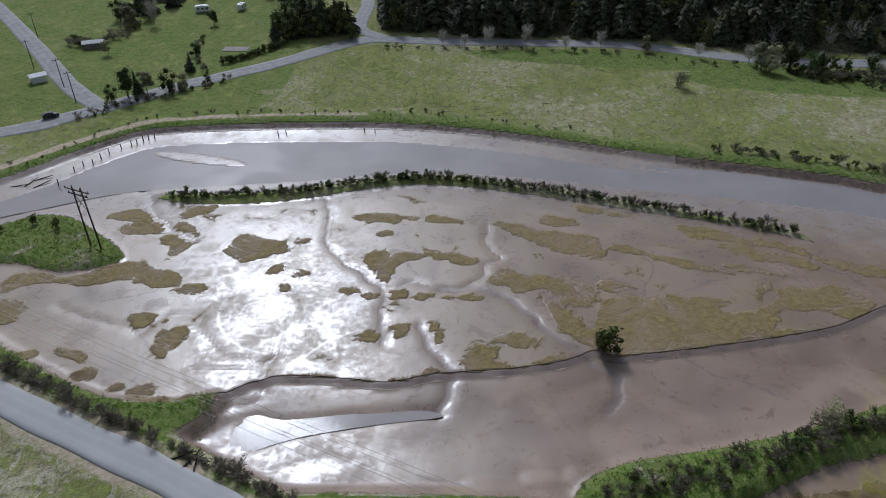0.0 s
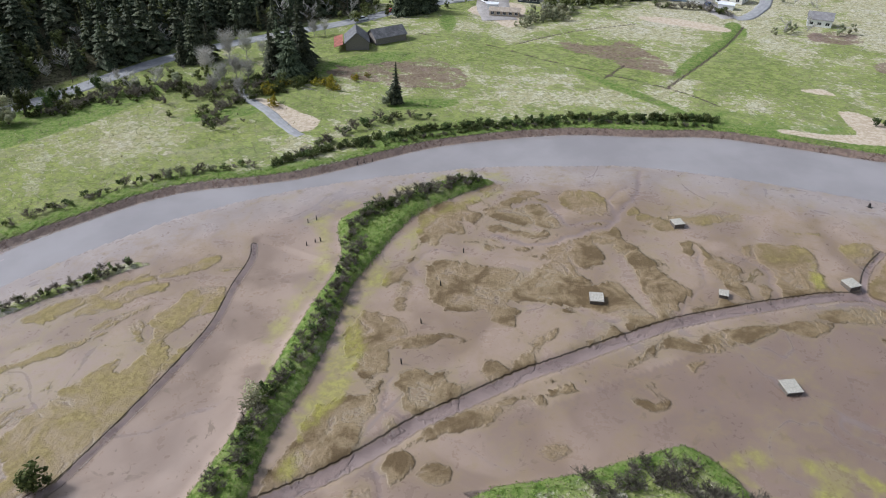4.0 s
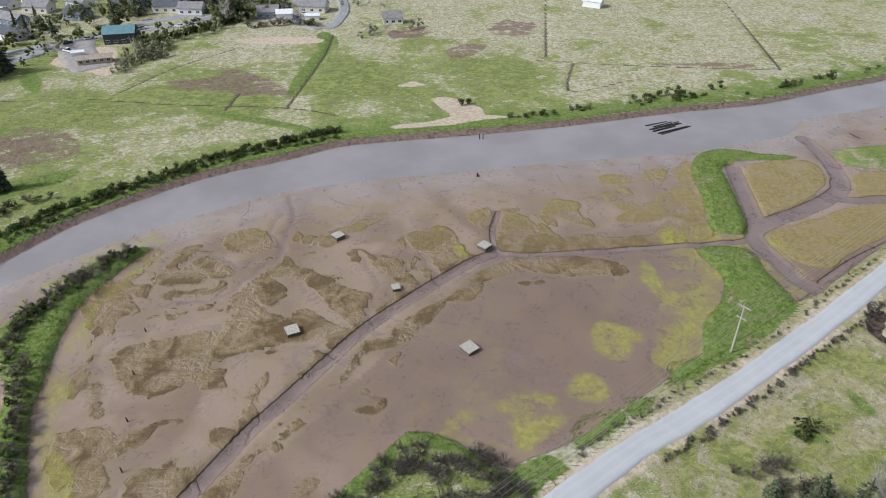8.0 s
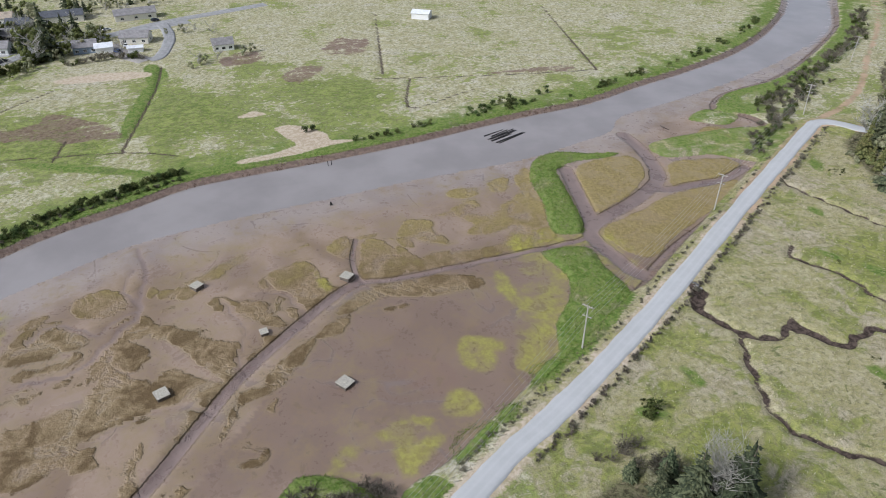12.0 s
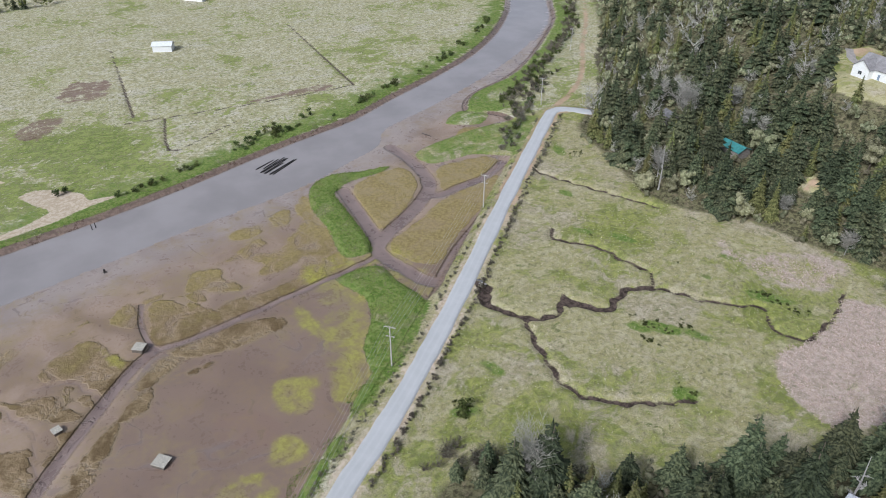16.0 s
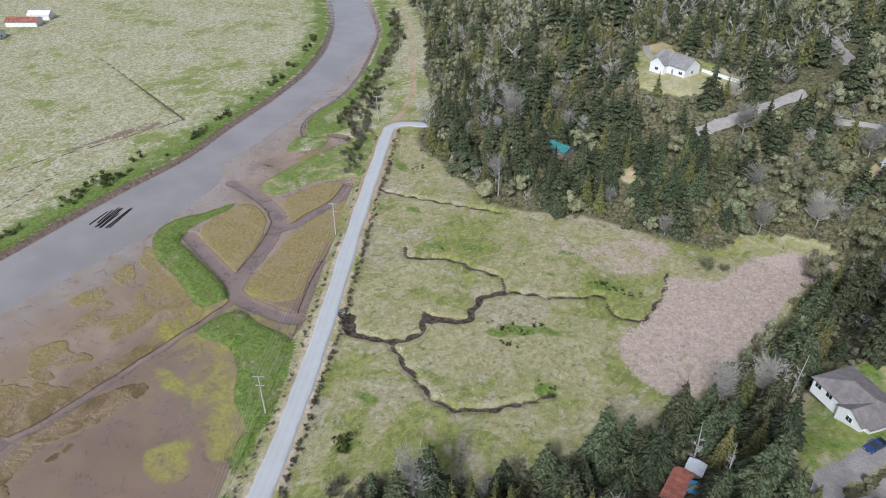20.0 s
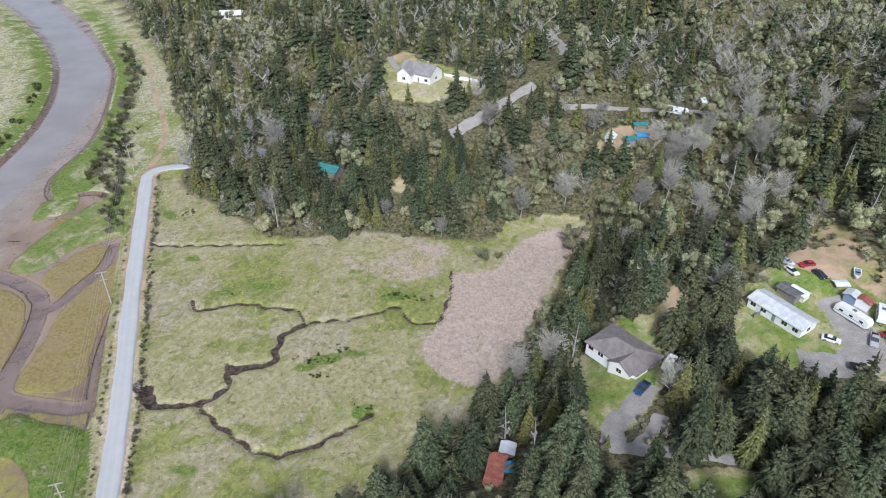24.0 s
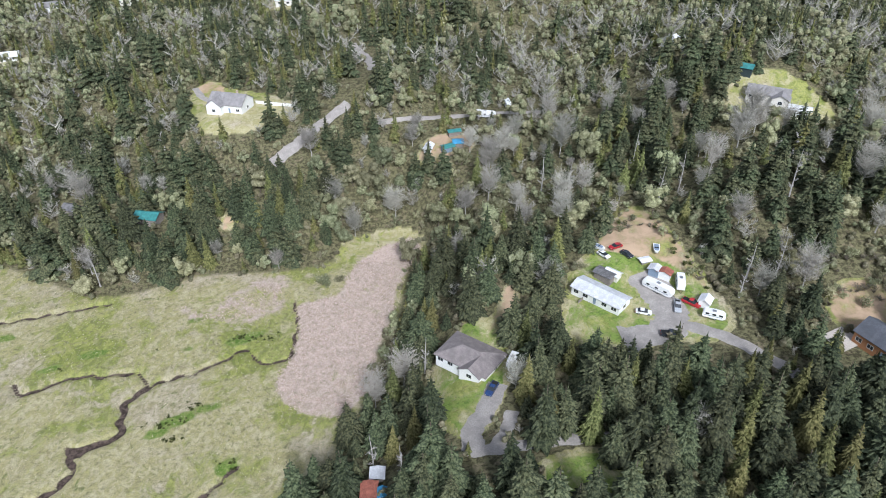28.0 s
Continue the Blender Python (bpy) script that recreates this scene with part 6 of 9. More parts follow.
# young growth only: before the hill house, along the drive, below the cedar house
LOW_SPOTS = [np.array(p, float) for p in ([(78, -272), (82, -256), (116, -254), (122, -270), (104, -264)], [(-6, -128), (0, -112), (-8, -103), (-22, -104), (-24, -113), (-20, -118), (-18, -128)],
                                          [(-97, -150), (-94, -132), (-116, -122), (-126, -136), (-118, -152)], [(-64, -145), (-70, -138), (-90, -128), (-90, -140)])]
order = np.argsort(dist)
counts = {}
for i in order:
    if not ok[i]:
        continue
    x, y, d = float(cx[i]), float(cy[i]), float(dist[i])
    q = rnd.random()
    east = x > 55 and y < -190 and pale[i] < 0.5
    if thick[i] < 0.4 and not east and not (x < 32 and y > -150) and rnd.random() < (0.34 if d < 330 else 0.42):
        if rnd.random() < 0.85:
            plant(rnd.choice(("willow", "willow", "alder", "cedar")), x, y, rnd.uniform(0.5, 0.9), False)
        continue
    soft = grove[i] * 0.75 + pale[i] * 1.5 - thick[i] * 1.2 - (0.5 if y > -185 and x < 40 and pale[i] < 0.45 else 0.0) + (-0.3 if east else -0.12 if x < -55 else 0.12)
    if east and rnd.random() < (0.24 if d < 330 else 0.36):
        plant(rnd.choice(("willow", "alder", "cedar", "willow")), x, y, rnd.uniform(0.5, 0.9), False)
        continue
    fringe = cfoot[i] < 7 and cy[i] < -150
    if soft > 0.2 + 0.4 * (q - 0.5):
        if rnd.random() < 0.1:
            continue
        key = rnd.choices(("alder", "willow", "spruce", "cedar", "snag"), (33, 52, 9, 5, 2.5))[0]
    elif fringe and q < 0.45:
        key = rnd.choice(("willow", "alder"))
    else:
        if soft > -0.15 and rnd.random() < 0.14:
            continue
        key = rnd.choices(("spruce", "cedar", "alder", "willow", "snag"), (82, 12, 4, 0, 2) if y > -160 and x < 40 else (66, 15, 8, 9, 2.2))[0]
    size = 1.0 if key in ("spruce", "cedar") else 1.12
    if key == "spruce":
        size *= rnd.choice((0.5, 0.65, 0.8, 0.9, 1.0, 1.1, 1.25)) * (1.08 if y > -125 else 1.0)
    elif key in ("alder", "willow"):
        size *= rnd.choice((0.6, 0.85, 1.0, 1.15, 1.3))
    if any(area_dist(np.array([x]), np.array([y]), z_, 12.0)[0] > 0 for z_ in LOW_SPOTS):
        if rnd.random() < 0.55:
            plant(rnd.choice(("willow", "alder", "cedar")), x, y, rnd.uniform(0.3, 0.5), False)
        continue
    counts[key] = counts.get(key, 0) + 1
    plant(key, x, y, size, counts[key] <= {"spruce": 270, "cedar": 80, "alder": 80, "willow": 80, "snag": 20}[key])

for x, y, s in ((62, -222, 1.3), (70, -218, 1.1), (58, -229, 1.2), (77, -222, 1.2), (66, -231, 1.0), (52, -241, 1.2), (81, -213, 0.9), (91, -213, 1.1), (100, -209, 1.0), (110, -205, 1.1), (119, -201, 1.0), (129, -199, 1.1),
                (141, -204, 1.0), (84, -225, 1.2), (95, -219, 1.2), (105, -216, 1.1), (133, -211, 1.2), (152, -208, 1.0), (162, -211, 1.1), (174, -213, 1.0), (121, -212, 1.1), (146, -214, 1.2),
                (-40, -107, 1.0), (-45, -108, 1.35), (-51, -110.5, 1.2), (-57, -113.5, 1.35), (-63, -117, 1.25), (-69, -123, 1.3), (-48, -103, 1.3),
                (-55, -107, 1.2), (-62, -110, 1.3), (-67, -114, 1.2), (-73, -120, 1.3), (-77, -128, 1.2), (-30, -116, 1.2), (-36, -119, 1.3), (-43, -121, 1.35), (-50, -123, 1.2), (-56, -127, 1.3), (-40, -127, 1.1)):
    plant("spruce", x, y, s)

# ---- the wood beyond the county road ----
ncells = [(x + rnd.uniform(-2.3, 2.3), y + rnd.uniform(-2.3, 2.3)) for x in np.arange(-45, 350, 5.3) for y in np.arange(200, 420, 5.3)]
nxs, nys = np.array([c[0] for c in ncells]), np.array([c[1] for c in ncells])
nf = area_dist(nxs, nys, np.array(NORTH_FOOT, float), 60.0)
nroad = np.minimum(line_dist(nxs, nys, curve(COUNTY_ROAD, 3), 20.0), line_dist(nxs, nys, curve(NORTH_ROAD, 3), 20.0))
for x, y, f, rd in zip(nxs, nys, nf, nroad):
    if f < 0.5 or rd < 7:
        continue
    q = rnd.random()
    key = "alder" if (f < 9 and q < 0.16) or q < 0.03 else "willow" if q < 0.08 else "evergreen" if q < 0.3 else "cedar" if q < 0.36 else "spruce"
    plant(key, float(x), float(y), rnd.choice((0.7, 0.95, 1.15, 1.35, 1.5)) if key == "spruce" else rnd.uniform(0.7, 1.2), False)

# undergrowth between the trees
UNDER = foliage("undergrowth_leaves", (0.165, 0.165, 0.088), (0.29, 0.275, 0.175), 0.9, "wood")
under = []
rs = np.random.RandomState(12)
ux, uy = rs.uniform(-230, 330, 9500), rs.uniform(-480, -40, 9500)
uf = area_dist(ux, uy, curve(HILL_FOOT, 2, True), 30.0)
ub, ud = np.degrees(np.arctan2(ux + 4, -uy)), np.hypot(ux + 4, uy)
keep = (uf > -0.5) & (ud > 60) & (ud < 470) & (ub > -46) & (ub < 82) & ~((uy > -60) & (ux > 30))
for spot in OPEN_SPOTS:
    keep &= area_dist(ux, uy, spot, 12.0) < 0.6
for lane in LANES:
    keep &= line_dist(ux, uy, lane, 12.0) > 3.0
shapes = [leaf_crown(2.2, 1.9, 16, 0.4, rnd, 2, 0.02, 1.0, True, 1.1) for k in range(5)]
uv, uq, base = [], [], 0
for x, y, k in zip(ux, uy, keep):
    if k:
        v, f = shapes[rnd.randrange(5)]
        p = np.array([tuple(a) for a in v]) * rnd.uniform(0.6, 1.4)
        a = rnd.uniform(0, 6.28)
        uv.append(np.stack([p[:, 0] * math.cos(a) - p[:, 1] * math.sin(a) + x, p[:, 0] * math.sin(a) + p[:, 1] * math.cos(a) + y, p[:, 2] + height(x, y) - 0.1], 1))
        uq += [tuple(i + base for i in q) for q in f]
        base += len(p)
tagged(new("undergrowth", mesh_of("undergrowth", np.vstack(uv).tolist(), uq, UNDER)), "low brown and green undergrowth on the wooded slope", "undergrowth", kind="stuff")

# ---- shrubs, hedges, lone trees ----
def shrub_kind(name, label, material, builds, group):
    made = [new(name, mesh_of(name, *b, material)) for b in builds]
    for ob in made:
        tagged(ob, label, "shrub", group)
    return {"made": made, "used": [False] * len(made), "count": 0, "rest": [], "label": label}


BUSHES = {
    "hedge": shrub_kind("hedge_shrub", "dark green shrub on a low bank", SHRUB, [leaf_crown(2.0, 1.5, 150, 0.24, rnd, 6, 0.05), leaf_crown(1.6, 1.3, 130, 0.22, rnd, 5, 0.05), leaf_crown(2.6, 1.4, 150, 0.24, rnd, 6, 0.05)], "bank shrubs"),
    "bank": shrub_kind("bank_shrub", "dark green shrub along the field dike", SHRUB, [leaf_crown(2.0, 1.5, 150, 0.24, rnd, 6, 0.05), leaf_crown(1.7, 1.4, 130, 0.22, rnd, 5, 0.05)], "field dike shrubs"),
    "brush": shrub_kind("brush_shrub", "grey-brown leafless brush on a bank", BRUSH, [twig_crown(1.9, 1.7, 240, rnd, 0.02, 0.042), twig_crown(1.5, 1.5, 215, rnd, 0.02, 0.042), twig_crown(2.3, 1.6, 240, rnd, 0.02, 0.042)], "bank brush"),
    "thicket": shrub_kind("thicket_shrub", "grey leafless shrub in a dense thicket", BRUSH, [twig_crown(1.9, 1.7, 240, rnd, 0.02, 0.042), twig_crown(2.2, 1.6, 240, rnd, 0.02, 0.042)], "thickets"),
    "roadside": shrub_kind("roadside_shrub", "low straggly shrub beside the gravel road", BRUSH, [twig_crown(1.2, 1.3, 260, rnd, 0.02, 0.04), leaf_crown(1.1, 1.2, 120, 0.2, rnd, 5, 0.02)], "roadside shrubs"),
    "scrub": shrub_kind("scrub_bush", "tangled grey-brown scrub on rough ground", BRUSH, [twig_crown(2.0, 1.7, 230, rnd, 0.02, 0.042), twig_crown(1.7, 1.5, 215, rnd, 0.02, 0.042)], "field scrub"),
    "slope": shrub_kind("slope_shrub", "low dark green shrub on a rough slope", SHRUB, [leaf_crown(1.8, 1.5, 130, 0.23, rnd, 6, 0.05), leaf_crown(1.5, 1.4, 120, 0.22, rnd, 5, 0.05)], "slope shrubs"),
    "gorse": shrub_kind("gorse_bush", "gorse bush with yellow flowers", GORSE, [leaf_crown(2.2, 1.9, 170, 0.26, rnd, 6, 0.05)], "gorse"),
    "green": shrub_kind("green_bush", "rounded bright green bush", LEAFY, [leaf_crown(3.2, 2.6, 330, 0.26, rnd, 8, 0.05)], "field bushes"),
}


ROAD_LINE = curve(GRAVEL_ROAD, 40)


def bush(key, x, y, s=1.0, flat=1.0):
    """A shrub at a place; past 260 of a kind it goes into one joined growth."""
    if np.min(np.hypot(ROAD_LINE[:, 0] - x, ROAD_LINE[:, 1] - y)) < 3.9:
        return None
    k = BUSHES[key]
    i = rnd.randrange(len(k["made"]))
    z = height(x, y) - 0.08
    sx = s * rnd.uniform(0.8, 1.25)
    m = pose(x, y, z, 0, 0, rnd.uniform(0, 360)) @ Matrix.Diagonal((sx, s * rnd.uniform(0.8, 1.25), s * flat * rnd.uniform(0.75, 1.2), 1))
    k["count"] += 1
    if k["count"] > 260:
        k["rest"].append((i, m))
        return None
    ob = k["made"][i]
    if k["used"][i]:
        ob = copy_thing(ob, Matrix.Identity(4))
    ob.matrix_basis = m
    k["used"][i] = True
    return ob


def join_bushes():
    for k in BUSHES.values():
        verts, faces, base = [], [], 0
        for i, m in k["rest"]:
            data = k["made"][i].data
            co = np.empty(len(data.vertices) * 3)
            data.vertices.foreach_get("co", co)
            verts.append(co.reshape(-1, 3) @ np.array(m.to_3x3()).T + np.array(m.translation))
            faces += [tuple(v + base for v in p.vertices) for p in data.polygons]
            base += len(data.vertices)
        if verts:
            name = k["made"][0].name.split(".")[0].replace("_shrub", "_growth").replace("_bush", "_growth")
            tagged(new(name, mesh_of(name, np.vstack(verts).tolist(), faces, k["made"][0].data.materials[0])), k["label"] + ", growing densely", "shrubs", kind="stuff")


def along(pts, gap, spread_by, n=6):
    """Places along a line, strewn to both sides."""
    c = curve(pts, n)
    d = np.concatenate([[0], np.cumsum(np.hypot(*np.diff(c, axis=0).T))])
    s = 0.0
    while s < d[-1]:
        x, y = np.interp(s, d, c[:, 0]), np.interp(s, d, c[:, 1])
        a = rnd.uniform(0, 6.28)
        q = rnd.random() * spread_by
        yield float(x + q * math.cos(a)), float(y + q * math.sin(a))
        s += gap * rnd.uniform(0.6, 1.4)


for x, y in along([(-64, 143), (-38, 144.5), (-20, 149), (-6, 151.5), (6, 150), (29, 143.5), (53, 135), (76, 126)], 0.5, 1.3):
    bush("hedge" if rnd.random() < 0.4 else "scrub", x, y, rnd.uniform(0.45, 0.95) if x > -20 or rnd.random() < 0.5 else 0.6)
for x, y in along([(22, 58), (44, 64), (60, 70), (72, 72), (88, 77), (102, 83), (114, 90), (126, 89), (146, 79.5), (151, 75)], 0.5, 2.9):
    bush(rnd.choice(("brush", "brush", "brush", "hedge", "roadside")), x, y, rnd.uniform(0.5, 0.95))
for x, y in along([(118, 92), (130, 88), (148, 79)], 1.3, 2.2):
    bush(rnd.choice(("hedge", "brush")), x, y, rnd.uniform(0.8, 1.2))
for x, y in along([(128, 129), (140, 122), (150, 117), (163, 109)], 0.8, 2.0):
    bush("slope", x + 2.0, y + 2.0, rnd.uniform(0.9, 1.4))
for x, y in along([(163, 109), (172, 102), (180, 93), (186, 86), (193, 77), (203, 66), (210, 52), (216, 42), (223, 27)], 0.75, 1.6):
    bush(rnd.choice(("bank", "slope")), x + 1.0, y + 1.2, rnd.uniform(0.8, 1.35))
for x, y in along([(150, 114), (163, 105), (172, 97), (182, 88), (193, 74), (203, 60), (210, 46), (218, 28)], 0.95, 1.5):
    bush(rnd.choice(("slope", "roadside", "slope")), x + 0.8, y + 0.6, rnd.uniform(0.5, 0.95))
for x, y in along([(140, 128), (152, 126), (165, 125), (180, 112)], 1.6, 4.0):
    bush(rnd.choice(("bank", "brush")), x, y, rnd.uniform(0.9, 1.5))
for x, y in along([(70, 162), (84, 159), (108, 149), (126, 132)], 1.5, 1.8):
    bush(rnd.choice(("bank", "roadside", "brush")), x + 1, y + 2.5, rnd.uniform(0.7, 1.2))
for x, y in ((112, 148), (114, 146), (109, 150), (118, 143)):
    bush("green", x, y, 0.7)
for x, y in along([(228, -30), (240, -70), (247, -104), (254, -140), (266, -168), (276, -196), (296, -236), (326, -280)], 1.5, 3.0):
    if math.sin(y * 0.11) + math.sin(y * 0.29 + 1) + rnd.uniform(-0.8, 0.8) > 0.3:
        bush(rnd.choice(("bank", "slope")), x + 2.5, y, rnd.uniform(0.5, 1.5))
for x, y in ((251, -90), (252, -94), (253, -98), (254, -102), (258, -117), (259, -121), (247, -19), (246, -16)):
    bush("hedge", x, y, 1.3)
for x, y in along([(-108, 155), (-92, 179), (-76, 188), (-40, 189), (0, 187), (40, 175)], 4.2, 2.5):
    bush(rnd.choice(("hedge", "roadside", "brush")), x, y + 2, rnd.uniform(0.35, 0.65))
for x, y in along([(78, -41), (101, -76), (122, -107), (155, -152), (180, -187), (202, -218)], 0.95, 1.2):
    bush("roadside", x - 1.0, y - 1.5, rnd.choice((0.35, 0.45, 0.5, 0.6, 0.9)))
for x, y in along([(82, -26), (99, -55), (112, -78), (125, -94), (150, -130), (176, -166), (198, -198)], 1.5, 1.3):
    bush("roadside", x - 1.7, y - 1.1, rnd.uniform(0.35, 0.7))
for x, y in along([(186, -172), (194, -182), (202, -192), (212, -206), (224, -222), (240, -246)], 0.75, 5.5):
    bush(rnd.choice(("hedge", "brush", "roadside")), x, y, rnd.uniform(0.8, 1.4))
for x, y in along([(-80, 70), (-60, 56), (-44, 46), (-30, 40), (-20, 42)], 0.35, 7.0):
    bush(rnd.choice(("thicket", "thicket", "roadside", "hedge")), x - 2, y - 3, rnd.uniform(0.7, 1.2))
for x, y in along([(-74, 84), (-55, 74), (-38, 66), (-20, 57)], 0.5, 1.6):
    bush(rnd.choice(("brush", "roadside")), x + 0.5, y + 0.5, rnd.uniform(0.6, 1.0))
for x, y in along([(60, 6), (66, 0), (70, -8), (73, -14), (78, -8), (79, -2), (77, 6), (70, 12)], 0.42, 4.5):
    bush("thicket", x, y, rnd.uniform(0.7, 1.1))
for bx, by, a_, b_, n in ((66, -167, 7, 2.6, 18), (80.7, -129.6, 4, 1.6, 9), (75, -132, 4, 1.6, 8), (71.6, -137.4, 5, 2, 10), (73, -125, 4, 1.4, 8), (58, -168, 5, 1.6, 8), (164, -190, 3, 7, 12), (83.6, -71, 3.4, 2.6, 14), (55, -118, 3.2, 2.2, 9), (92, -160, 1, 1, 2), (118, -150, 1, 1, 2)):
    for k in range(n):
        bush("slope", bx + rnd.gauss(0, 0.5) * a_, by + rnd.gauss(0, 0.5) * b_, rnd.uniform(0.3, 0.65), 0.6)
for x, y in along([(74, -56), (66, -66), (56, -74)], 0.7, 6.0):
    bush("thicket", x, y, rnd.uniform(0.9, 1.5))
for x, y, s in ((83, -71, 1.5), (81, -69, 1.2), (110, -78, 0.9), (-84, 128, 1.1), (-90, 130, 1.2), (-96, 127, 1.0), (28, 89, 2.0), (29, 88.4, 1.5), (27.3, 90, 1.4), (107, -80, 0.9)):
    bush("hedge", x, y, s)
for x, y, s in ((57, 71.5, 1.1), (59, 72.6, 0.9), (150, 77, 0.8), (75, 211, 1.6), (45, -197, 1.2), (48, -198, 1.0), (41, -199, 1.0), (-40, -176, 0.8)):
    bush("green", x, y, s)
for x, y in ((178, 170), (181, 168), (198, 152), (202, 150), (196, 150), (2, -131), (4, -129)):
    bush("gorse", x, y, 1.0)
for x, y in along([(208, -196), (222, -204), (236, -226), (250, -250), (268, -280), (290, -312), (330, -350)], 1.0, 5.0):
    bush(rnd.choice(("brush", "scrub", "hedge")), x, y, rnd.uniform(0.7, 1.5))
for x, y in along([(196, -228), (206, -240), (216, -252), (232, -268), (250, -286)], 1.0, 4.5):
    bush(rnd.choice(("scrub", "thicket")), x - 6, y - 5, rnd.uniform(1.0, 1.9))
for x, y in along([(-102, -172), (-110, -174), (-120, -172), (-126, -164), (-104, -160), (-100, -166)], 1.1, 5.0):
    bush(rnd.choice(("scrub", "brush", "thicket", "green")), x, y, rnd.uniform(0.5, 1.2))
# trees by the county road and in the fields
WEST_TREES = [(-97, 204, 'evergreen', 1.15), (-101, 201, 'evergreen', 0.9), (-95, 207, 'spruce', 0.6), (-60, 268, 'evergreen', 1.7), (-53, 270, 'evergreen', 1.9), (-46, 272, 'evergreen', 1.9), (-40, 270, 'evergreen', 1.7), (-50, 278, 'evergreen', 1.9), (-58, 278, 'evergreen', 1.8), (-34, 262, 'evergreen', 1.0), (-86, 209, 'evergreen', 1.05), (-82, 211, 'willow', 0.8), (-76, 216, 'evergreen', 0.5), (-93, 209, 'willow', 0.8), (-88, 244, 'evergreen', 0.7),
    (-56, 264, 'spruce', 0.9), (-50, 268, 'spruce', 1.0), (-46, 270, 'spruce', 1.05), (-41, 273, 'spruce', 1.0), (-36, 272, 'spruce', 0.9), (-60, 270, 'spruce', 0.95), (-54, 274, 'spruce', 1.05),
    (-63, 262, 'spruce', 0.7), (-129, 305, 'spruce', 0.9), (-124, 300, 'spruce', 0.8), (-134, 300, 'willow', 1.1), (-129, 288, 'alder', 0.9), (-126, 284, 'willow', 0.9), (-118, 312, 'spruce', 0.8),
    (-110, 330, 'spruce', 1.0), (-100, 335, 'spruce', 1.0), (-80, 330, 'spruce', 1.0), (-70, 322, 'spruce', 1.0), (-62, 318, 'spruce', 1.0)]
FIELD_TREES = [(172, 200, 'alder', 1.0), (165, 178, 'alder', 0.8), (161, 186, 'alder', 0.7), (176, 190, 'alder', 1.1), (152, 190, 'evergreen', 0.5), (139, 184, 'evergreen', 0.4), (160, 212, 'alder', 0.8),
    (148, 208, 'evergreen', 0.5), (173, 193, 'alder', 0.9), (168, 190, 'alder', 0.8), (160, 204, 'willow', 0.9), (150, 212, 'willow', 0.9), (142, 218, 'willow', 0.8), (107, 226, 'willow', 1.35),
    (109, 224, 'willow', 1.1), (64, -61, 'spruce', 0.62), (67, -65, 'spruce', 0.7), (61, -66, 'spruce', 0.75), (58, -70, 'spruce', 0.8), (69, -58, 'spruce', 0.5)]
ROAD_TREES = [(288, 178, 'spruce', 1.3), (293, 176, 'spruce', 1.1), (283, 183, 'spruce', 1.2), (272, 188, 'evergreen', 0.6), (300, 172, 'evergreen', 0.6), (232, 199, 'alder', 0.8), (236, 196, 'alder', 0.7),
    (228, 203, 'evergreen', 0.6), (186, 126, 'spruce', 0.95), (183, 128, 'willow', 0.6)]
for x, y, k, s in WEST_TREES + FIELD_TREES + ROAD_TREES:
    plant(k, x, y, s)
for x, y in along([(0, 254), (25, 253), (45, 250), (62, 249), (80, 244), (104, 233), (130, 227), (160, 226)], 13.0, 2.0):
    plant(rnd.choice(("alder", "alder", "alder", "willow")), x, y, rnd.uniform(0.55, 0.8))
for x, y in along([(-20, 256), (25, 252), (62, 248), (104, 232), (160, 224), (190, 216)], 4.5, 2.2):
    bush(rnd.choice(("bank", "thicket")), x, y - 4, rnd.uniform(0.5, 1.1))
for x, y, sc in ((187.7, 173.5, 1.5), (189.8, 179.8, 1.4), (196.2, 175.1, 1.45), (185.9, 180.2, 1.2), (202.7, 181.5, 1.5), (199.3, 184.5, 1.35), (190.8, 186.4, 1.1), (284.1, 181.0, 1.2), (280.9, 182.1, 1.2), (278.7, 184.6, 1.2), (186, 214, 1.1), (182, 218, 1.2), (178, 220, 1.0)):
    plant("spruce", x, y, sc)
for x, y in along([(163.2, 190.7), (169.9, 181.0), (179.5, 179.8), (152.9, 173.1), (142.0, 171.8), (144.2, 162.6)], 0.9, 6.0):
    bush(rnd.choice(("scrub", "brush", "slope", "hedge")), x, y, rnd.uniform(0.7, 1.6))
for x, y in along([(174.4, 182.5), (179.0, 172.6), (188.4, 163.7), (169.3, 171.7)], 1.0, 3.5):
    bush(rnd.choice(("slope", "hedge", "bank")), x, y, rnd.uniform(0.9, 1.7))
for x, y in ((174.3, 173.5), (172.6, 169.9), (169.8, 168.9), (185.1, 152.5), (185.5, 154.6), (184.8, 150.2), (185.9, 160.8)):
    bush("gorse", x, y, 1.2)
for x, y, sc in ((196, 204, 1.0), (190, 207, 1.1), (201, 200, 0.9), (176, 184, 0.8), (180, 192, 0.8), (208, 200, 0.9), (185, 178, 0.6)):
    plant("alder", x, y, sc)
for x, y in along([(165, 178), (158, 190), (150, 200), (140, 212), (125, 222)], 1.3, 9.0):
    bush(rnd.choice(("slope", "scrub", "scrub")), x, y, rnd.uniform(0.8, 1.7))
for x, y in along([(116, 227), (132, 222), (148, 216), (162, 208), (170, 194)], 3.2, 4.0):
    plant(rnd.choice(("evergreen", "alder", "evergreen", "willow")), x, y, rnd.uniform(0.4, 0.75), False)
for x, y in ((-58, 262), (-53, 266), (-48, 266), (-43, 269), (-38, 268), (-62, 266), (-57, 270), (-50, 272), (-44, 275)):
    plant("evergreen", x, y, rnd.uniform(1.0, 1.4), False)
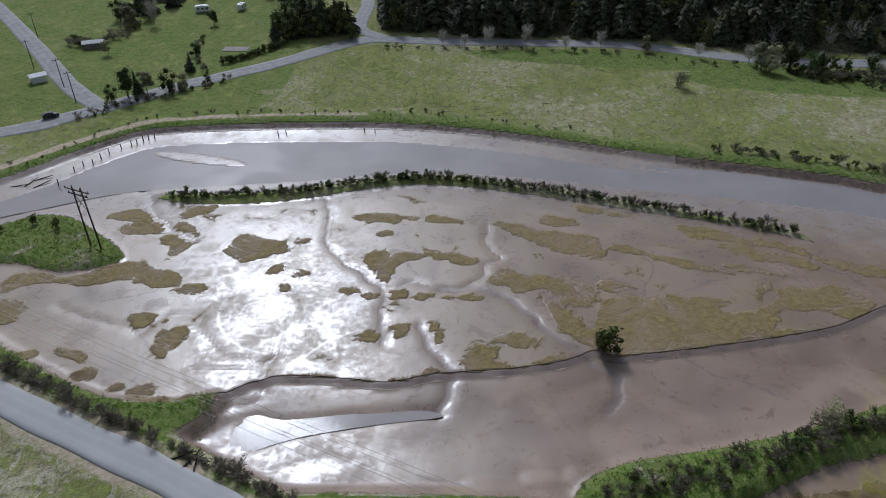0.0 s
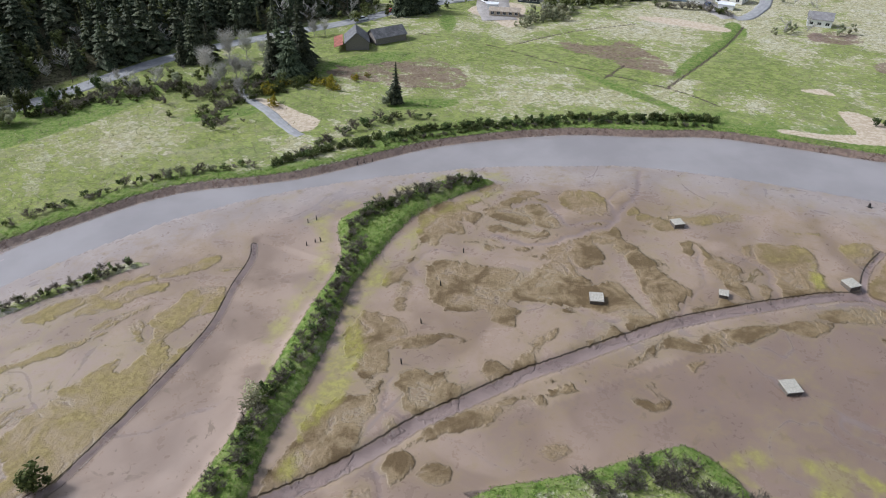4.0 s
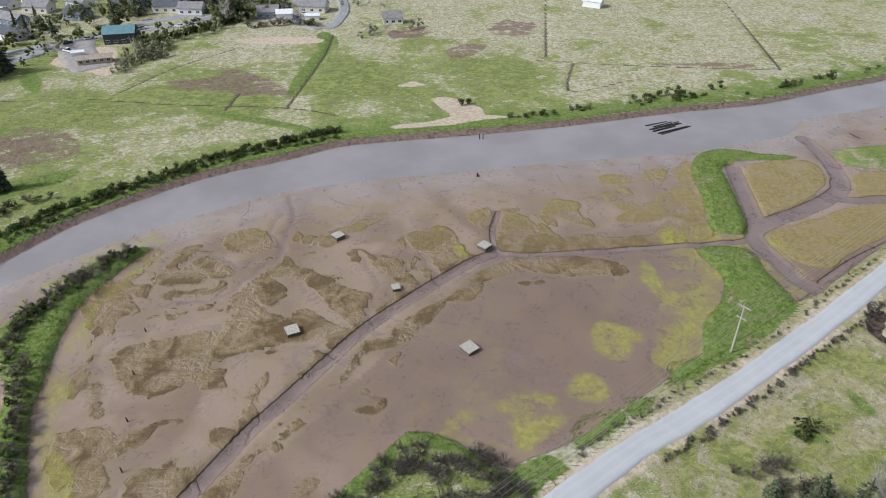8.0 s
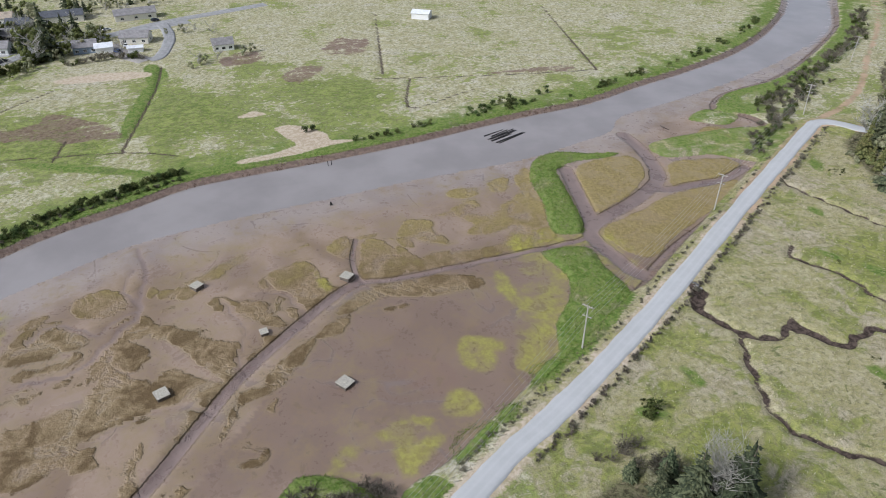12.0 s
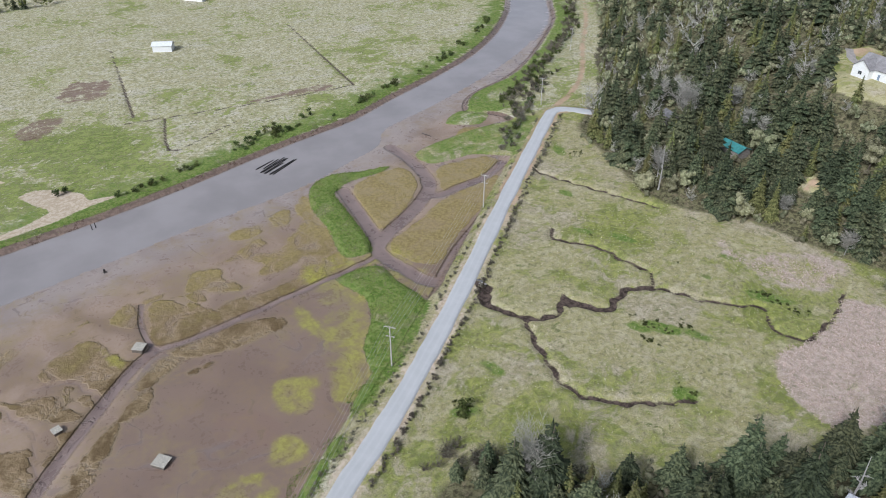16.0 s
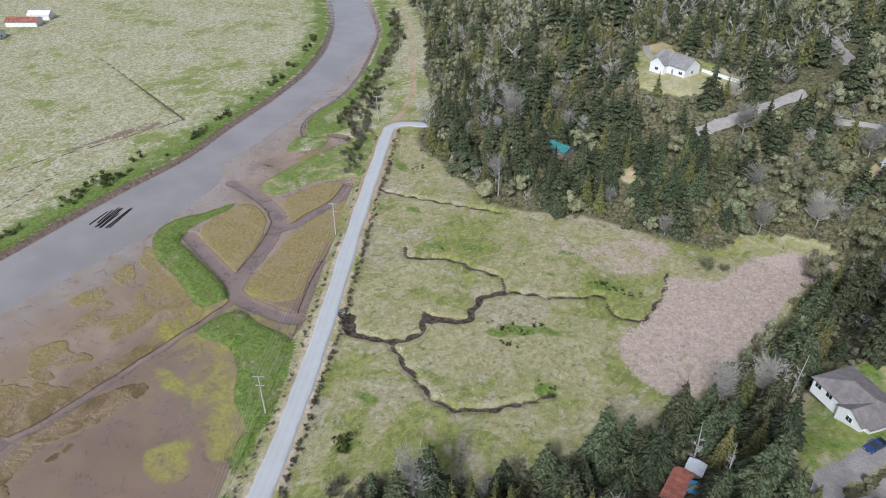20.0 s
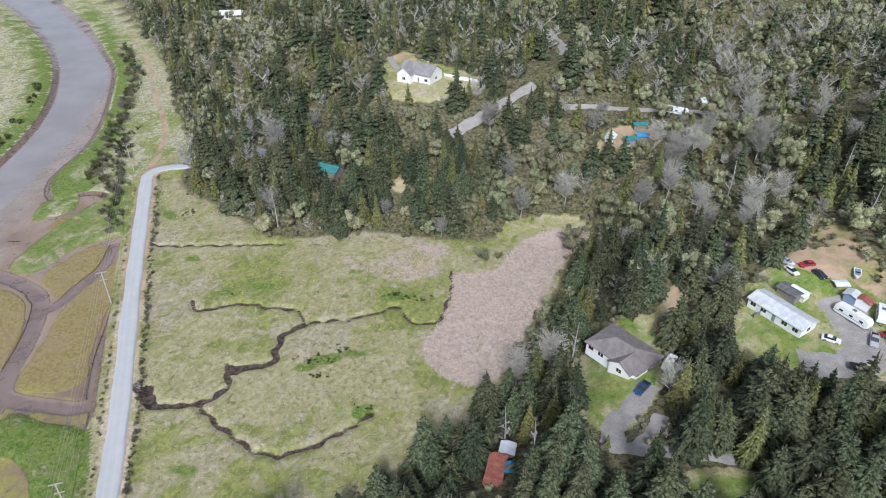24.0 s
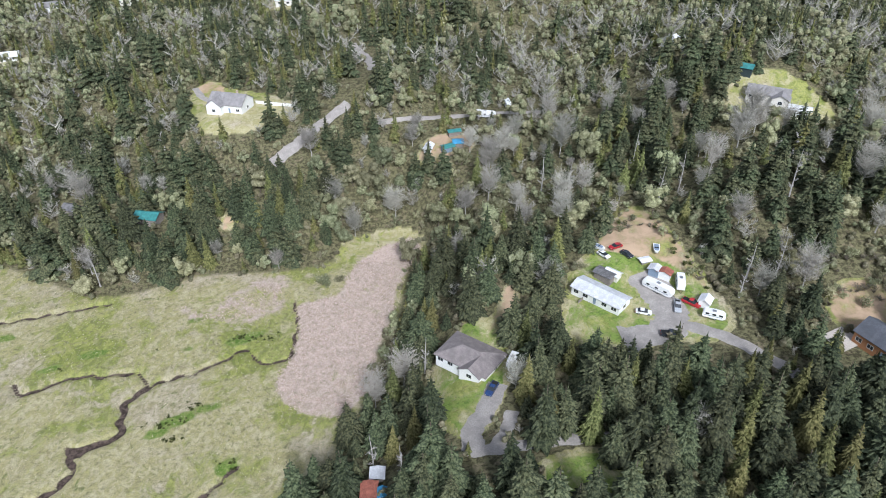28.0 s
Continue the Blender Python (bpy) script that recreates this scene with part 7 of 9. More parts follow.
for x, y, s in ((121, 222, 1.3), (116, 226, 1.1), (126, 225, 0.9), (134, 224, 0.7), (141, 221, 0.8), (150, 218, 0.7)):
    plant("evergreen", x, y, s)
for x, y in along([(118, 219), (140, 214), (156, 202), (160, 184)], 1.1, 4.0):
    bush(rnd.choice(("scrub", "scrub", "slope")), x, y, rnd.uniform(1.0, 1.8))
for x, y in ((171, 172), (173, 170), (163, 160), (165, 162), (186, 158), (189, 156), (191, 158), (170, 168)):
    bush("gorse", x, y, 1.3)
for x, y in along([(-50, -186), (-58, -196), (-66, -192), (-72, -178), (-76, -166)], 1.5, 6.0):
    bush(rnd.choice(("roadside", "hedge", "brush", "green")), x, y, rnd.uniform(0.5, 1.0))
for x, y in along([(338, 118), (346, 112), (354, 104), (362, 96), (368, 90)], 0.9, 2.2):
    bush("slope", x, y, rnd.uniform(1.2, 2.0))
for x, y in along([(352, 84), (356, 72), (358, 60), (354, 50)], 1.5, 2.0):
    bush(rnd.choice(("hedge", "thicket")), x, y, rnd.uniform(1.0, 1.8))
for x, y, k, s in ((362, 98, "alder", 1.7), (366, 94, "spruce", 1.3), (358, 101, "evergreen", 0.9), (370, 86, "evergreen", 0.9), (345, 126, "evergreen", 0.75), (349, 122, "evergreen", 0.7), (372, 92, "spruce", 1.1),
                   (366, 60, "alder", 0.9), (340, 15, "alder", 0.8), (336, 24, "alder", 0.8), (380, 110, "evergreen", .6), (378, 144, "evergreen", .6), (372, 150, "evergreen", .6), (366, 158, "evergreen", .6), (360, 166, "evergreen", .6)):
    plant(k, x, y, s, False)
for hx, hy, kinds, n, sp in ((398, 172, ("evergreen", "evergreen", "alder"), 14, 12), (404, 142, ("evergreen", "willow"), 12, 12), (372, 170, ("evergreen", "evergreen"), 10, 9), (350, 186, ("evergreen", "spruce"), 10, 9),
                              (412, 112, ("evergreen", "alder", "spruce"), 12, 12), (398, 72, ("evergreen", "willow"), 8, 8), (430, 170, ("evergreen", "spruce"), 16, 18), (450, 110, ("evergreen", "willow", "alder"), 16, 18), (470, 150, ("evergreen", "spruce"), 16, 18),
                              (460, 70, ("willow", "alder", "evergreen"), 12, 16), (396, 26, ("alder", "willow"), 6, 8)):
    for k in range(n):
        plant(rnd.choice(kinds), hx + rnd.gauss(0, sp), hy + rnd.gauss(0, sp), rnd.uniform(0.4, 0.9), False)
# hedges and garden trees of the farm by the side road
for x, y in along([(-141, 265), (-134, 256), (-128, 262), (-122, 272), (-126, 284)], 1.0, 3.0):
    bush(rnd.choice(("hedge", "brush", "scrub")), x, y, rnd.uniform(0.8, 1.5))
for x, y in along([(-76, 232), (-69, 239), (-62, 248), (-58, 254)], 0.7, 1.4):
    bush(rnd.choice(("bank", "hedge")), x, y + 3, rnd.uniform(0.7, 1.2))
for x, y in along([(-79, 226), (-86, 240), (-90, 255), (-92, 268)], 1.4, 1.2):
    bush(rnd.choice(("brush", "roadside", "hedge")), x, y, rnd.uniform(0.5, 0.9))
for x, y in along([(-108, 190), (-100, 200), (-92, 206), (-84, 212), (-72, 222)], 1.2, 2.0):
    bush(rnd.choice(("hedge", "brush", "roadside")), x + 2, y - 3, rnd.uniform(0.5, 1.0))
for x, y, k, sc in ((-92, 283, "evergreen", 0.8), (-127, 288, "evergreen", 1.3), (-132, 289, "evergreen", 1.2), (-121, 291, "evergreen", 1.1), (-116, 283, "alder", 0.9), (-85, 228, "spruce", 0.55), (-120, 246, "willow", 0.5)):
    plant(k, x, y, sc)
# town trees
for x, y in along([(310, 175), (340, 160), (330, 130), (318, 125), (350, 105), (370, 88), (385, 70), (400, 100), (420, 120), (380, 160), (360, 190), (300, 185), (280, 195), (255, 200)], 1.9, 9.0):
    plant(rnd.choice(("willow", "evergreen", "evergreen", "evergreen", "alder")), x, y, rnd.uniform(0.4, 0.85), False)
for x, y in along([(288, 128), (300, 124), (312, 116), (322, 130), (334, 122), (318, 118), (300, 130)], 1.7, 3.5):
    plant("willow", x, y, rnd.uniform(0.4, 0.65), False)
for x, y in along([(360, 100), (374, 96), (390, 110), (404, 88), (400, 130), (420, 150), (350, 150)], 4.0, 5.0):
    plant(rnd.choice(("spruce", "evergreen", "evergreen", "alder")), x, y, rnd.uniform(0.9, 1.3), False)
for x, y in ((316, 128), (312, 124), (320, 122), (309, 130), (324, 119), (380, 84), (384, 80), (388, 88), (342, 20), (338, 22), (333, 27), (346, 2), (350, -2)):
    plant("willow" if x < 360 else "alder", x, y, 0.62, False)
for x, y in along([(440, 140), (470, 60), (500, 0), (540, -80), (560, -160), (600, -220)], 3.2, 22.0):
    plant(rnd.choice(("willow", "evergreen", "spruce")), x, y, rnd.uniform(0.6, 1.1), False)


# ---- grass along the banks, reeds and tussocks ----
def tufts(name, label, places, size, material, blades=3, spread_by=0.25):
    verts, faces = [], []
    for x, y, s in places:
        z = height(x, y) - 0.03
        for k in range(blades):
            a = rnd.uniform(0, 6.28)
            w, hgt = size * s * rnd.uniform(0.3, 0.6), size * s * rnd.uniform(0.7, 1.4)
            ox, oy = x + rnd.uniform(-1, 1) * spread_by, y + rnd.uniform(-1, 1) * spread_by
            c, d = math.cos(a) * w, math.sin(a) * w
            lx, ly = rnd.uniform(-0.5, 0.5) * hgt, rnd.uniform(-0.5, 0.5) * hgt
            b = len(verts)
            verts += [(ox - c, oy - d, z), (ox + c, oy + d, z), (ox + lx, oy + ly, z + hgt)]
            faces.append((b, b + 1, b + 2))
    ob = new(name, mesh_of(name, verts, faces, material))
    return tagged(ob, label, "grass", kind="stuff")


spots = []
for pts in (DIKE, EAST_DIKE, ROAD_MEADOW, SOUTH_MEADOW, WEST_MARSH):
    q = curve(pts, 3, True)
    lo, hi = q.min(0), q.max(0)
    n = int((hi[0] - lo[0]) * (hi[1] - lo[1]) * 2.6)
    xs, ys = np.random.RandomState(3).uniform(lo[0], hi[0], n), np.random.RandomState(4).uniform(lo[1], hi[1], n)
    sd = area_dist(xs, ys, q, 10.0)
    spots += [(float(x), float(y), rnd.uniform(0.7, 1.3)) for x, y, s in zip(xs, ys, sd) if s > -0.1]
for x, y in along(FIELD_BANK[2:28], 0.16, 2.6):
    if -120 < x < 300:
        spots.append((x + 1.2 * (x > 100), y + 1.8, rnd.uniform(0.6, 1.2)))
for pts in ROAD_BITS:
    for x, y in along(pts + pts[:1], 0.12, 1.6):
        spots.append((x, y, rnd.uniform(0.7, 1.4)))
for x, y in along(ROAD_BANK_WEST[:8], 0.08, 2.6):
    spots.append((x - 0.6, y - 1.8, rnd.uniform(0.7, 1.2)))
tufts("bank_grass", "lush green grass on the dikes and banks", spots, 0.25, BLADES, 3, 0.4)
REED = foliage("reed_stems", (0.47, 0.375, 0.325), (0.68, 0.565, 0.50), 0.2, True)
q = curve(REEDS, 3, True)
xs, ys = np.random.RandomState(5).uniform(10, 100, 22000), np.random.RandomState(6).uniform(-232, -130, 22000)
sd = area_dist(xs, ys, q, 10.0) + 3.0 * waves(xs, ys, 12, 51) + 1.5 * waves(xs, ys, 4, 53)
sd = np.maximum(sd, area_dist(xs, ys, curve(REEDS_NORTH, 3, True), 10.0) + 5.0 * waves(xs, ys, 6, 52) - 3.0)
tufts("reed_bed", "dense pinkish-brown dead reed bed", [(float(x), float(y), rnd.uniform(0.6, 1.2)) for x, y, s in zip(xs, ys, sd) if s > 0], 0.42, REED, 2, 0.35)
TUSSOCK = foliage("tussock_blades", (0.25, 0.24, 0.12), (0.56, 0.51, 0.36), 0.6, True)
xs, ys = np.random.RandomState(7).uniform(40, 200, 13000), np.random.RandomState(8).uniform(-212, -45, 13000)
keep = (area_dist(xs, ys, curve(HILL_FOOT, 2, True), 12.0) < 0) & (line_dist(xs, ys, curve(GRAVEL_ROAD, 4), 12.0) > 4.2) & (area_dist(xs, ys, WET, 12.0) < -0.5) & (area_dist(xs, ys, q, 12.0) < 0)
for pts, half in CREEKS.values():
    keep &= line_dist(xs, ys, curve(pts, 4), 8.0) > half + 0.4
spots = [(float(x), float(y), rnd.uniform(0.5, 1.2)) for x, y, s in zip(xs, ys, keep) if s]
xs, ys = np.random.RandomState(9).uniform(-60, 250, 8000), np.random.RandomState(10).uniform(100, 255, 8000)
keep = (area_dist(xs, ys, WET, 12.0) < -2.5) & (line_dist(xs, ys, curve(COUNTY_ROAD, 3), 14.0) > 6.0) & (area_dist(xs, ys, np.array(NORTH_FOOT, float), 6.0) < 0)
spots += [(float(x), float(y), rnd.uniform(0.6, 1.4)) for x, y, s in zip(xs, ys, keep) if s]
tufts("meadow_tussocks", "pale tussocks of dry grass in the meadows", spots, 0.33, TUSSOCK, 2, 0.3)

# ---------------- buildings, vehicles, poles ----------------
def box(x0, y0, z0, x1, y1, z1):
    v = [(x, y, z) for z in (z0, z1) for x, y in ((x0, y0), (x1, y0), (x1, y1), (x0, y1))]
    return v, [(0, 3, 2, 1), (4, 5, 6, 7), (0, 1, 5, 4), (1, 2, 6, 5), (2, 3, 7, 6), (3, 0, 4, 7)]


def rod(p, q, r, sides=6, r2=None):
    p, q = Vector(p), Vector(q)
    d = (q - p).normalized()
    a = d.orthogonal().normalized()
    b = d.cross(a)
    v = [tuple(c + (a * math.cos(t) + b * math.sin(t)) * k) for c, k in ((p, r), (q, r if r2 is None else r2)) for t in (6.2832 * j / sides for j in range(sides))]
    f = [(j, (j + 1) % sides, sides + (j + 1) % sides, sides + j) for j in range(sides)]
    return v, f + [tuple(range(sides))[::-1], tuple(range(sides, 2 * sides))]


def part(name, shape, material, parent, label=""):
    """One mesh of a thing, or of a part of it."""
    ob = new(name, mesh_of(name, *shape, material))
    ob.parent = parent
    if label:
        ob["label"] = label
    return ob


def thing(name, label, category, m, group="", kind=""):
    ob = new(name)
    ob.matrix_basis = m
    return tagged(ob, label, category, group, kind)


WHITE = paint("white_paint", (0.80, 0.80, 0.78))
CREAM = paint("cream_siding", (0.72, 0.69, 0.62), 0.6)
TAN = plain("tan_boards", (0.50, 0.41, 0.30), 0.8, vary=0.3)
OLD_WOOD = plain("grey_old_boards", (0.27, 0.24, 0.21), 0.9, 0.2, vary=0.4)
DARK_WALL = plain("dark_green_cladding", (0.035, 0.05, 0.055), 0.5)
BLUE_WALL = plain("blue_grey_siding", (0.22, 0.28, 0.36), 0.6)
ORANGE_WALL = plain("stained_cedar_wall", (0.42, 0.20, 0.09), 0.7)
GLASS = plain("window_glass", (0.03, 0.035, 0.04), 0.06, 0.6)
RUBBER = plain("tyre_rubber", (0.025, 0.025, 0.025), 0.85, 0.2)
STEEL = plain("steel", (0.45, 0.46, 0.47), 0.35, 0.5, 0.8)
LAMP = paint("headlight_lens", (0.75, 0.75, 0.72), 0.1)
RED_LAMP = paint("tail_light_lens", (0.5, 0.03, 0.02), 0.2)
DECK = plain("deck_boards", (0.58, 0.52, 0.45), 0.8)
POLE_WOOD = plain("bleached_pole_wood", (0.50, 0.47, 0.42), 0.85, 0.2, vary=0.3)
DARK_POLE = plain("tarred_pole_wood", (0.10, 0.075, 0.055), 0.85, 0.2, vary=0.4)
WIRE = plain("wire", (0.50, 0.50, 0.50), 0.4, 0.5, 0.5)
DARK_LOG = plain("wet_dark_logs", (0.028, 0.024, 0.021), 0.4, 0.4, vary=0.5, bump=0.4)


def roofing(name, color, vary=0.3, rough=0.8, ribs=0.0, metal=0.0):
    m = Nodes(name, rough, 0.35, metal)
    n = m.math("MULTIPLY", m.noise(0.6, where=m.local()), m.noise(5, where=m.local()))
    c = m.mix(m.step(n, 0.12, 0.42), shade(color, 1 - vary), shade(color, 1 + vary * 0.6))
    c = m.mix(m.step(m.noise(11, 2, where=m.local()), 0.5, 0.7, 0, 0.3), c, shade(color, 0.6))
    return m.color(c).mat


R_GREY, R_DARK, R_LIGHT = roofing("grey_shingles", (0.27, 0.255, 0.25)), roofing("dark_shingles", (0.105, 0.11, 0.125)), roofing("pale_metal_roof", (0.62, 0.63, 0.65), 0.25, 0.5)
R_TEAL, R_RUST, R_OLD = roofing("teal_metal_roof", (0.06, 0.23, 0.22), 0.3, 0.5), roofing("rusty_roof", (0.36, 0.13, 0.09), 0.5), roofing("weathered_grey_roof", (0.17, 0.165, 0.165), 0.5)
R_WHITE, R_TAN, R_BLUE = roofing("white_metal_roof", (0.78, 0.79, 0.80), 0.15, 0.4), roofing("tan_shingles", (0.42, 0.35, 0.27)), roofing("blue_tarpaulin", (0.08, 0.30, 0.50), 0.3, 0.5)


def window(parent, x, y, z, w, h, way):
    """A framed window on a wall; way: (nx, ny) out of the wall."""
    nx_, ny_ = way
    tx, ty = -ny_, nx_
    def slab(a0, a1, b0, b1, d0, d1):
        c = [(x + tx * a + nx_ * d, y + ty * a + ny_ * d) for a, d in ((a0, d0), (a1, d0), (a1, d1), (a0, d1))]
        v = [(px_, py_, zz) for zz in (b0, b1) for px_, py_ in c]
        return v, [(0, 3, 2, 1), (4, 5, 6, 7), (0, 1, 5, 4), (1, 2, 6, 5), (2, 3, 7, 6), (3, 0, 4, 7)]
    t = 0.09
    fr = joined([slab(-w / 2 - t, w / 2 + t, z - t, z, -0.05, 0.06), slab(-w / 2 - t, w / 2 + t, z + h, z + h + t, -0.05, 0.06), slab(-w / 2 - t, -w / 2, z, z + h, -0.05, 0.06),
                 slab(w / 2, w / 2 + t, z, z + h, -0.05, 0.06), slab(-0.03, 0.03, z, z + h, -0.05, 0.05)])
    ob = part("window", fr, WHITE, parent)
    part("pane", slab(-w / 2, w / 2, z, z + h, -0.04, 0.025), GLASS, ob)
    return ob


def gable_roof(w, d, h, rise, over=0.45, thick=0.16):
    """Two slopes with thickness; ridge along x."""
    a, b = w / 2 + over, d / 2 + over
    drop = rise * over / (d / 2)
    v = []
    for x in (-a, a):
        v += [(x, -b, h - drop), (x, 0, h + rise), (x, b, h - drop), (x, b, h - drop + thick), (x, 0, h + rise + thick), (x, -b, h - drop + thick)]
    f = [(0, 1, 4, 5), (1, 2, 3, 4), (11, 10, 7, 6), (10, 9, 8, 7)]
    f += [(0, 6, 7, 1), (1, 7, 8, 2), (5, 4, 10, 11), (4, 3, 9, 10), (0, 5, 11, 6), (2, 8, 9, 3)]
    return v, f


def hip_roof(w, d, h, rise, over=0.5, thick=0.16):
    a, b, k = w / 2 + over, d / 2 + over, max(0.3, w / 2 - d / 2)
    v = [(-a, -b, h), (a, -b, h), (a, b, h), (-a, b, h), (-a, -b, h + thick), (a, -b, h + thick), (a, b, h + thick), (-a, b, h + thick), (-k, 0, h + rise), (k, 0, h + rise)]
    return v, [(3, 2, 1, 0), (0, 1, 5, 4), (1, 2, 6, 5), (2, 3, 7, 6), (3, 0, 4, 7), (4, 5, 9, 8), (5, 6, 9), (6, 7, 8, 9), (7, 4, 8)]


def gable_walls(w, d, h, rise, deep=1.2):
    v, f = box(-w / 2, -d / 2, -deep, w / 2, d / 2, h)
    b = len(v)
    for x in (-w / 2 + 0.02, w / 2 - 0.02):
        v += [(x, -d / 2, h), (x, d / 2, h), (x, 0, h + rise)]
    return v, f + [(b, b + 1, b + 2), (b + 3, b + 5, b + 4)]


def house(name, label, x, y, turn, w, d, h, rise, wall, roof, hip=False, windows=3, wing=None, chimney=False, category="house", door=True, z=None, group=""):
    base = height(x, y) if z is None else z
    ob = thing(name, label, category, pose(x, y, base, 0, 0, turn), group)
    part("wall", box(-w / 2, -d / 2, -1.5, w / 2, d / 2, h) if hip else gable_walls(w, d, h, rise, 1.5), wall, ob)
    rf = part("roof", (hip_roof if hip else gable_roof)(w, d, h + 0.01, rise), roof, ob)
    if wing:
        wx, wy, ww, wd = wing           # a wing with its ridge along y
        v, f = gable_walls(wd, ww, h, rise * 0.8, 1.5)
        part("wing_wall", ([(wx - b, wy + a, c) for a, b, c in v], f), wall, ob)
        v, f = gable_roof(wd, ww, h + 0.03, rise * 0.8)
        part("wing_roof", ([(wx - b, wy + a, c) for a, b, c in v], f), roof, ob)
        window(ob, wx, wy - wd / 2, 0.9, 1.5, 1.2, (0, -1))
    for side in (-1, 1):
        for k in range(windows):
            px_ = -w / 2 + w * (k + 0.5) / windows
            if wing and side < 0 and abs(px_ - wing[0]) < wing[2] / 2 + 0.8:
                continue
            if door and side < 0 and k == windows // 2:
                dr = part("door", box(px_ - 0.45, -d / 2 - 0.07, 0.05, px_ + 0.45, -d / 2 + 0.02, 2.1), BLUE_WALL, ob)
                part("handle", box(px_ + 0.3, -d / 2 - 0.12, 1.0, px_ + 0.38, -d / 2 - 0.07, 1.1), STEEL, dr)
            else:
                window(ob, px_, side * d / 2, 0.9, min(1.6, w / windows * 0.5), 1.15, (0, side))
        if windows:
            window(ob, side * w / 2, 0, 0.9, 1.3, 1.15, (side, 0))
    if chimney:
        part("chimney", joined([box(w * 0.2, 0.4, h, w * 0.2 + 0.7, 1.1, h + rise + 0.9), box(w * 0.2 - 0.08, 0.32, h + rise + 0.9, w * 0.2 + 0.78, 1.18, h + rise + 1.02)]), TAN, rf)
    return ob


CAR_PAINT = {"white": paint("white_car_paint", (0.78, 0.78, 0.77), 0.25), "blue": paint("blue_car_paint", (0.03, 0.06, 0.16), 0.25), "red": paint("red_car_paint", (0.40, 0.03, 0.035), 0.25),
             "dark": paint("dark_car_paint", (0.035, 0.04, 0.05), 0.25), "silver": paint("silver_car_paint", (0.42, 0.44, 0.46), 0.3), "black": paint("black_car_paint", (0.015, 0.015, 0.018), 0.25)}
WHEEL_MESH = {}


def wheel(parent, x, y, r=0.33, wide=0.22):
    if r not in WHEEL_MESH:
        n = 14
        ty = rod((0, -wide / 2, 0), (0, wide / 2, 0), r, n)
        rim = rod((0, -wide / 2 - 0.012, 0), (0, wide / 2 + 0.012, 0), r * 0.6, n)
        WHEEL_MESH[r] = (mesh_of("tyre", *ty, RUBBER), mesh_of("rim", *rim, STEEL))
    ob = new("wheel", WHEEL_MESH[r][0])
    ob.parent = parent
    ob.location = (x, y, r)
    rm = new("rim", WHEEL_MESH[r][1])
    rm.parent = ob


def loft(profile, widths):
    """Bands between cross lines: profile of (x, z low, z high), half widths low and high."""
    v, f = [], []
    for (x, z0, z1), (w0, w1) in zip(profile, widths):
        v += [(x, -w0, z0), (x, w0, z0), (x, w1, z1), (x, -w1, z1)]
    for i in range(len(profile) - 1):
        a, b = 4 * i, 4 * i + 4
        f += [(a, a + 1, b + 1, b), (a + 1, a + 2, b + 2, b + 1), (a + 2, a + 3, b + 3, b + 2), (a + 3, a, b, b + 3)]
    n = len(v)
    return v, f + [(3, 2, 1, 0), (n - 4, n - 3, n - 2, n - 1)]


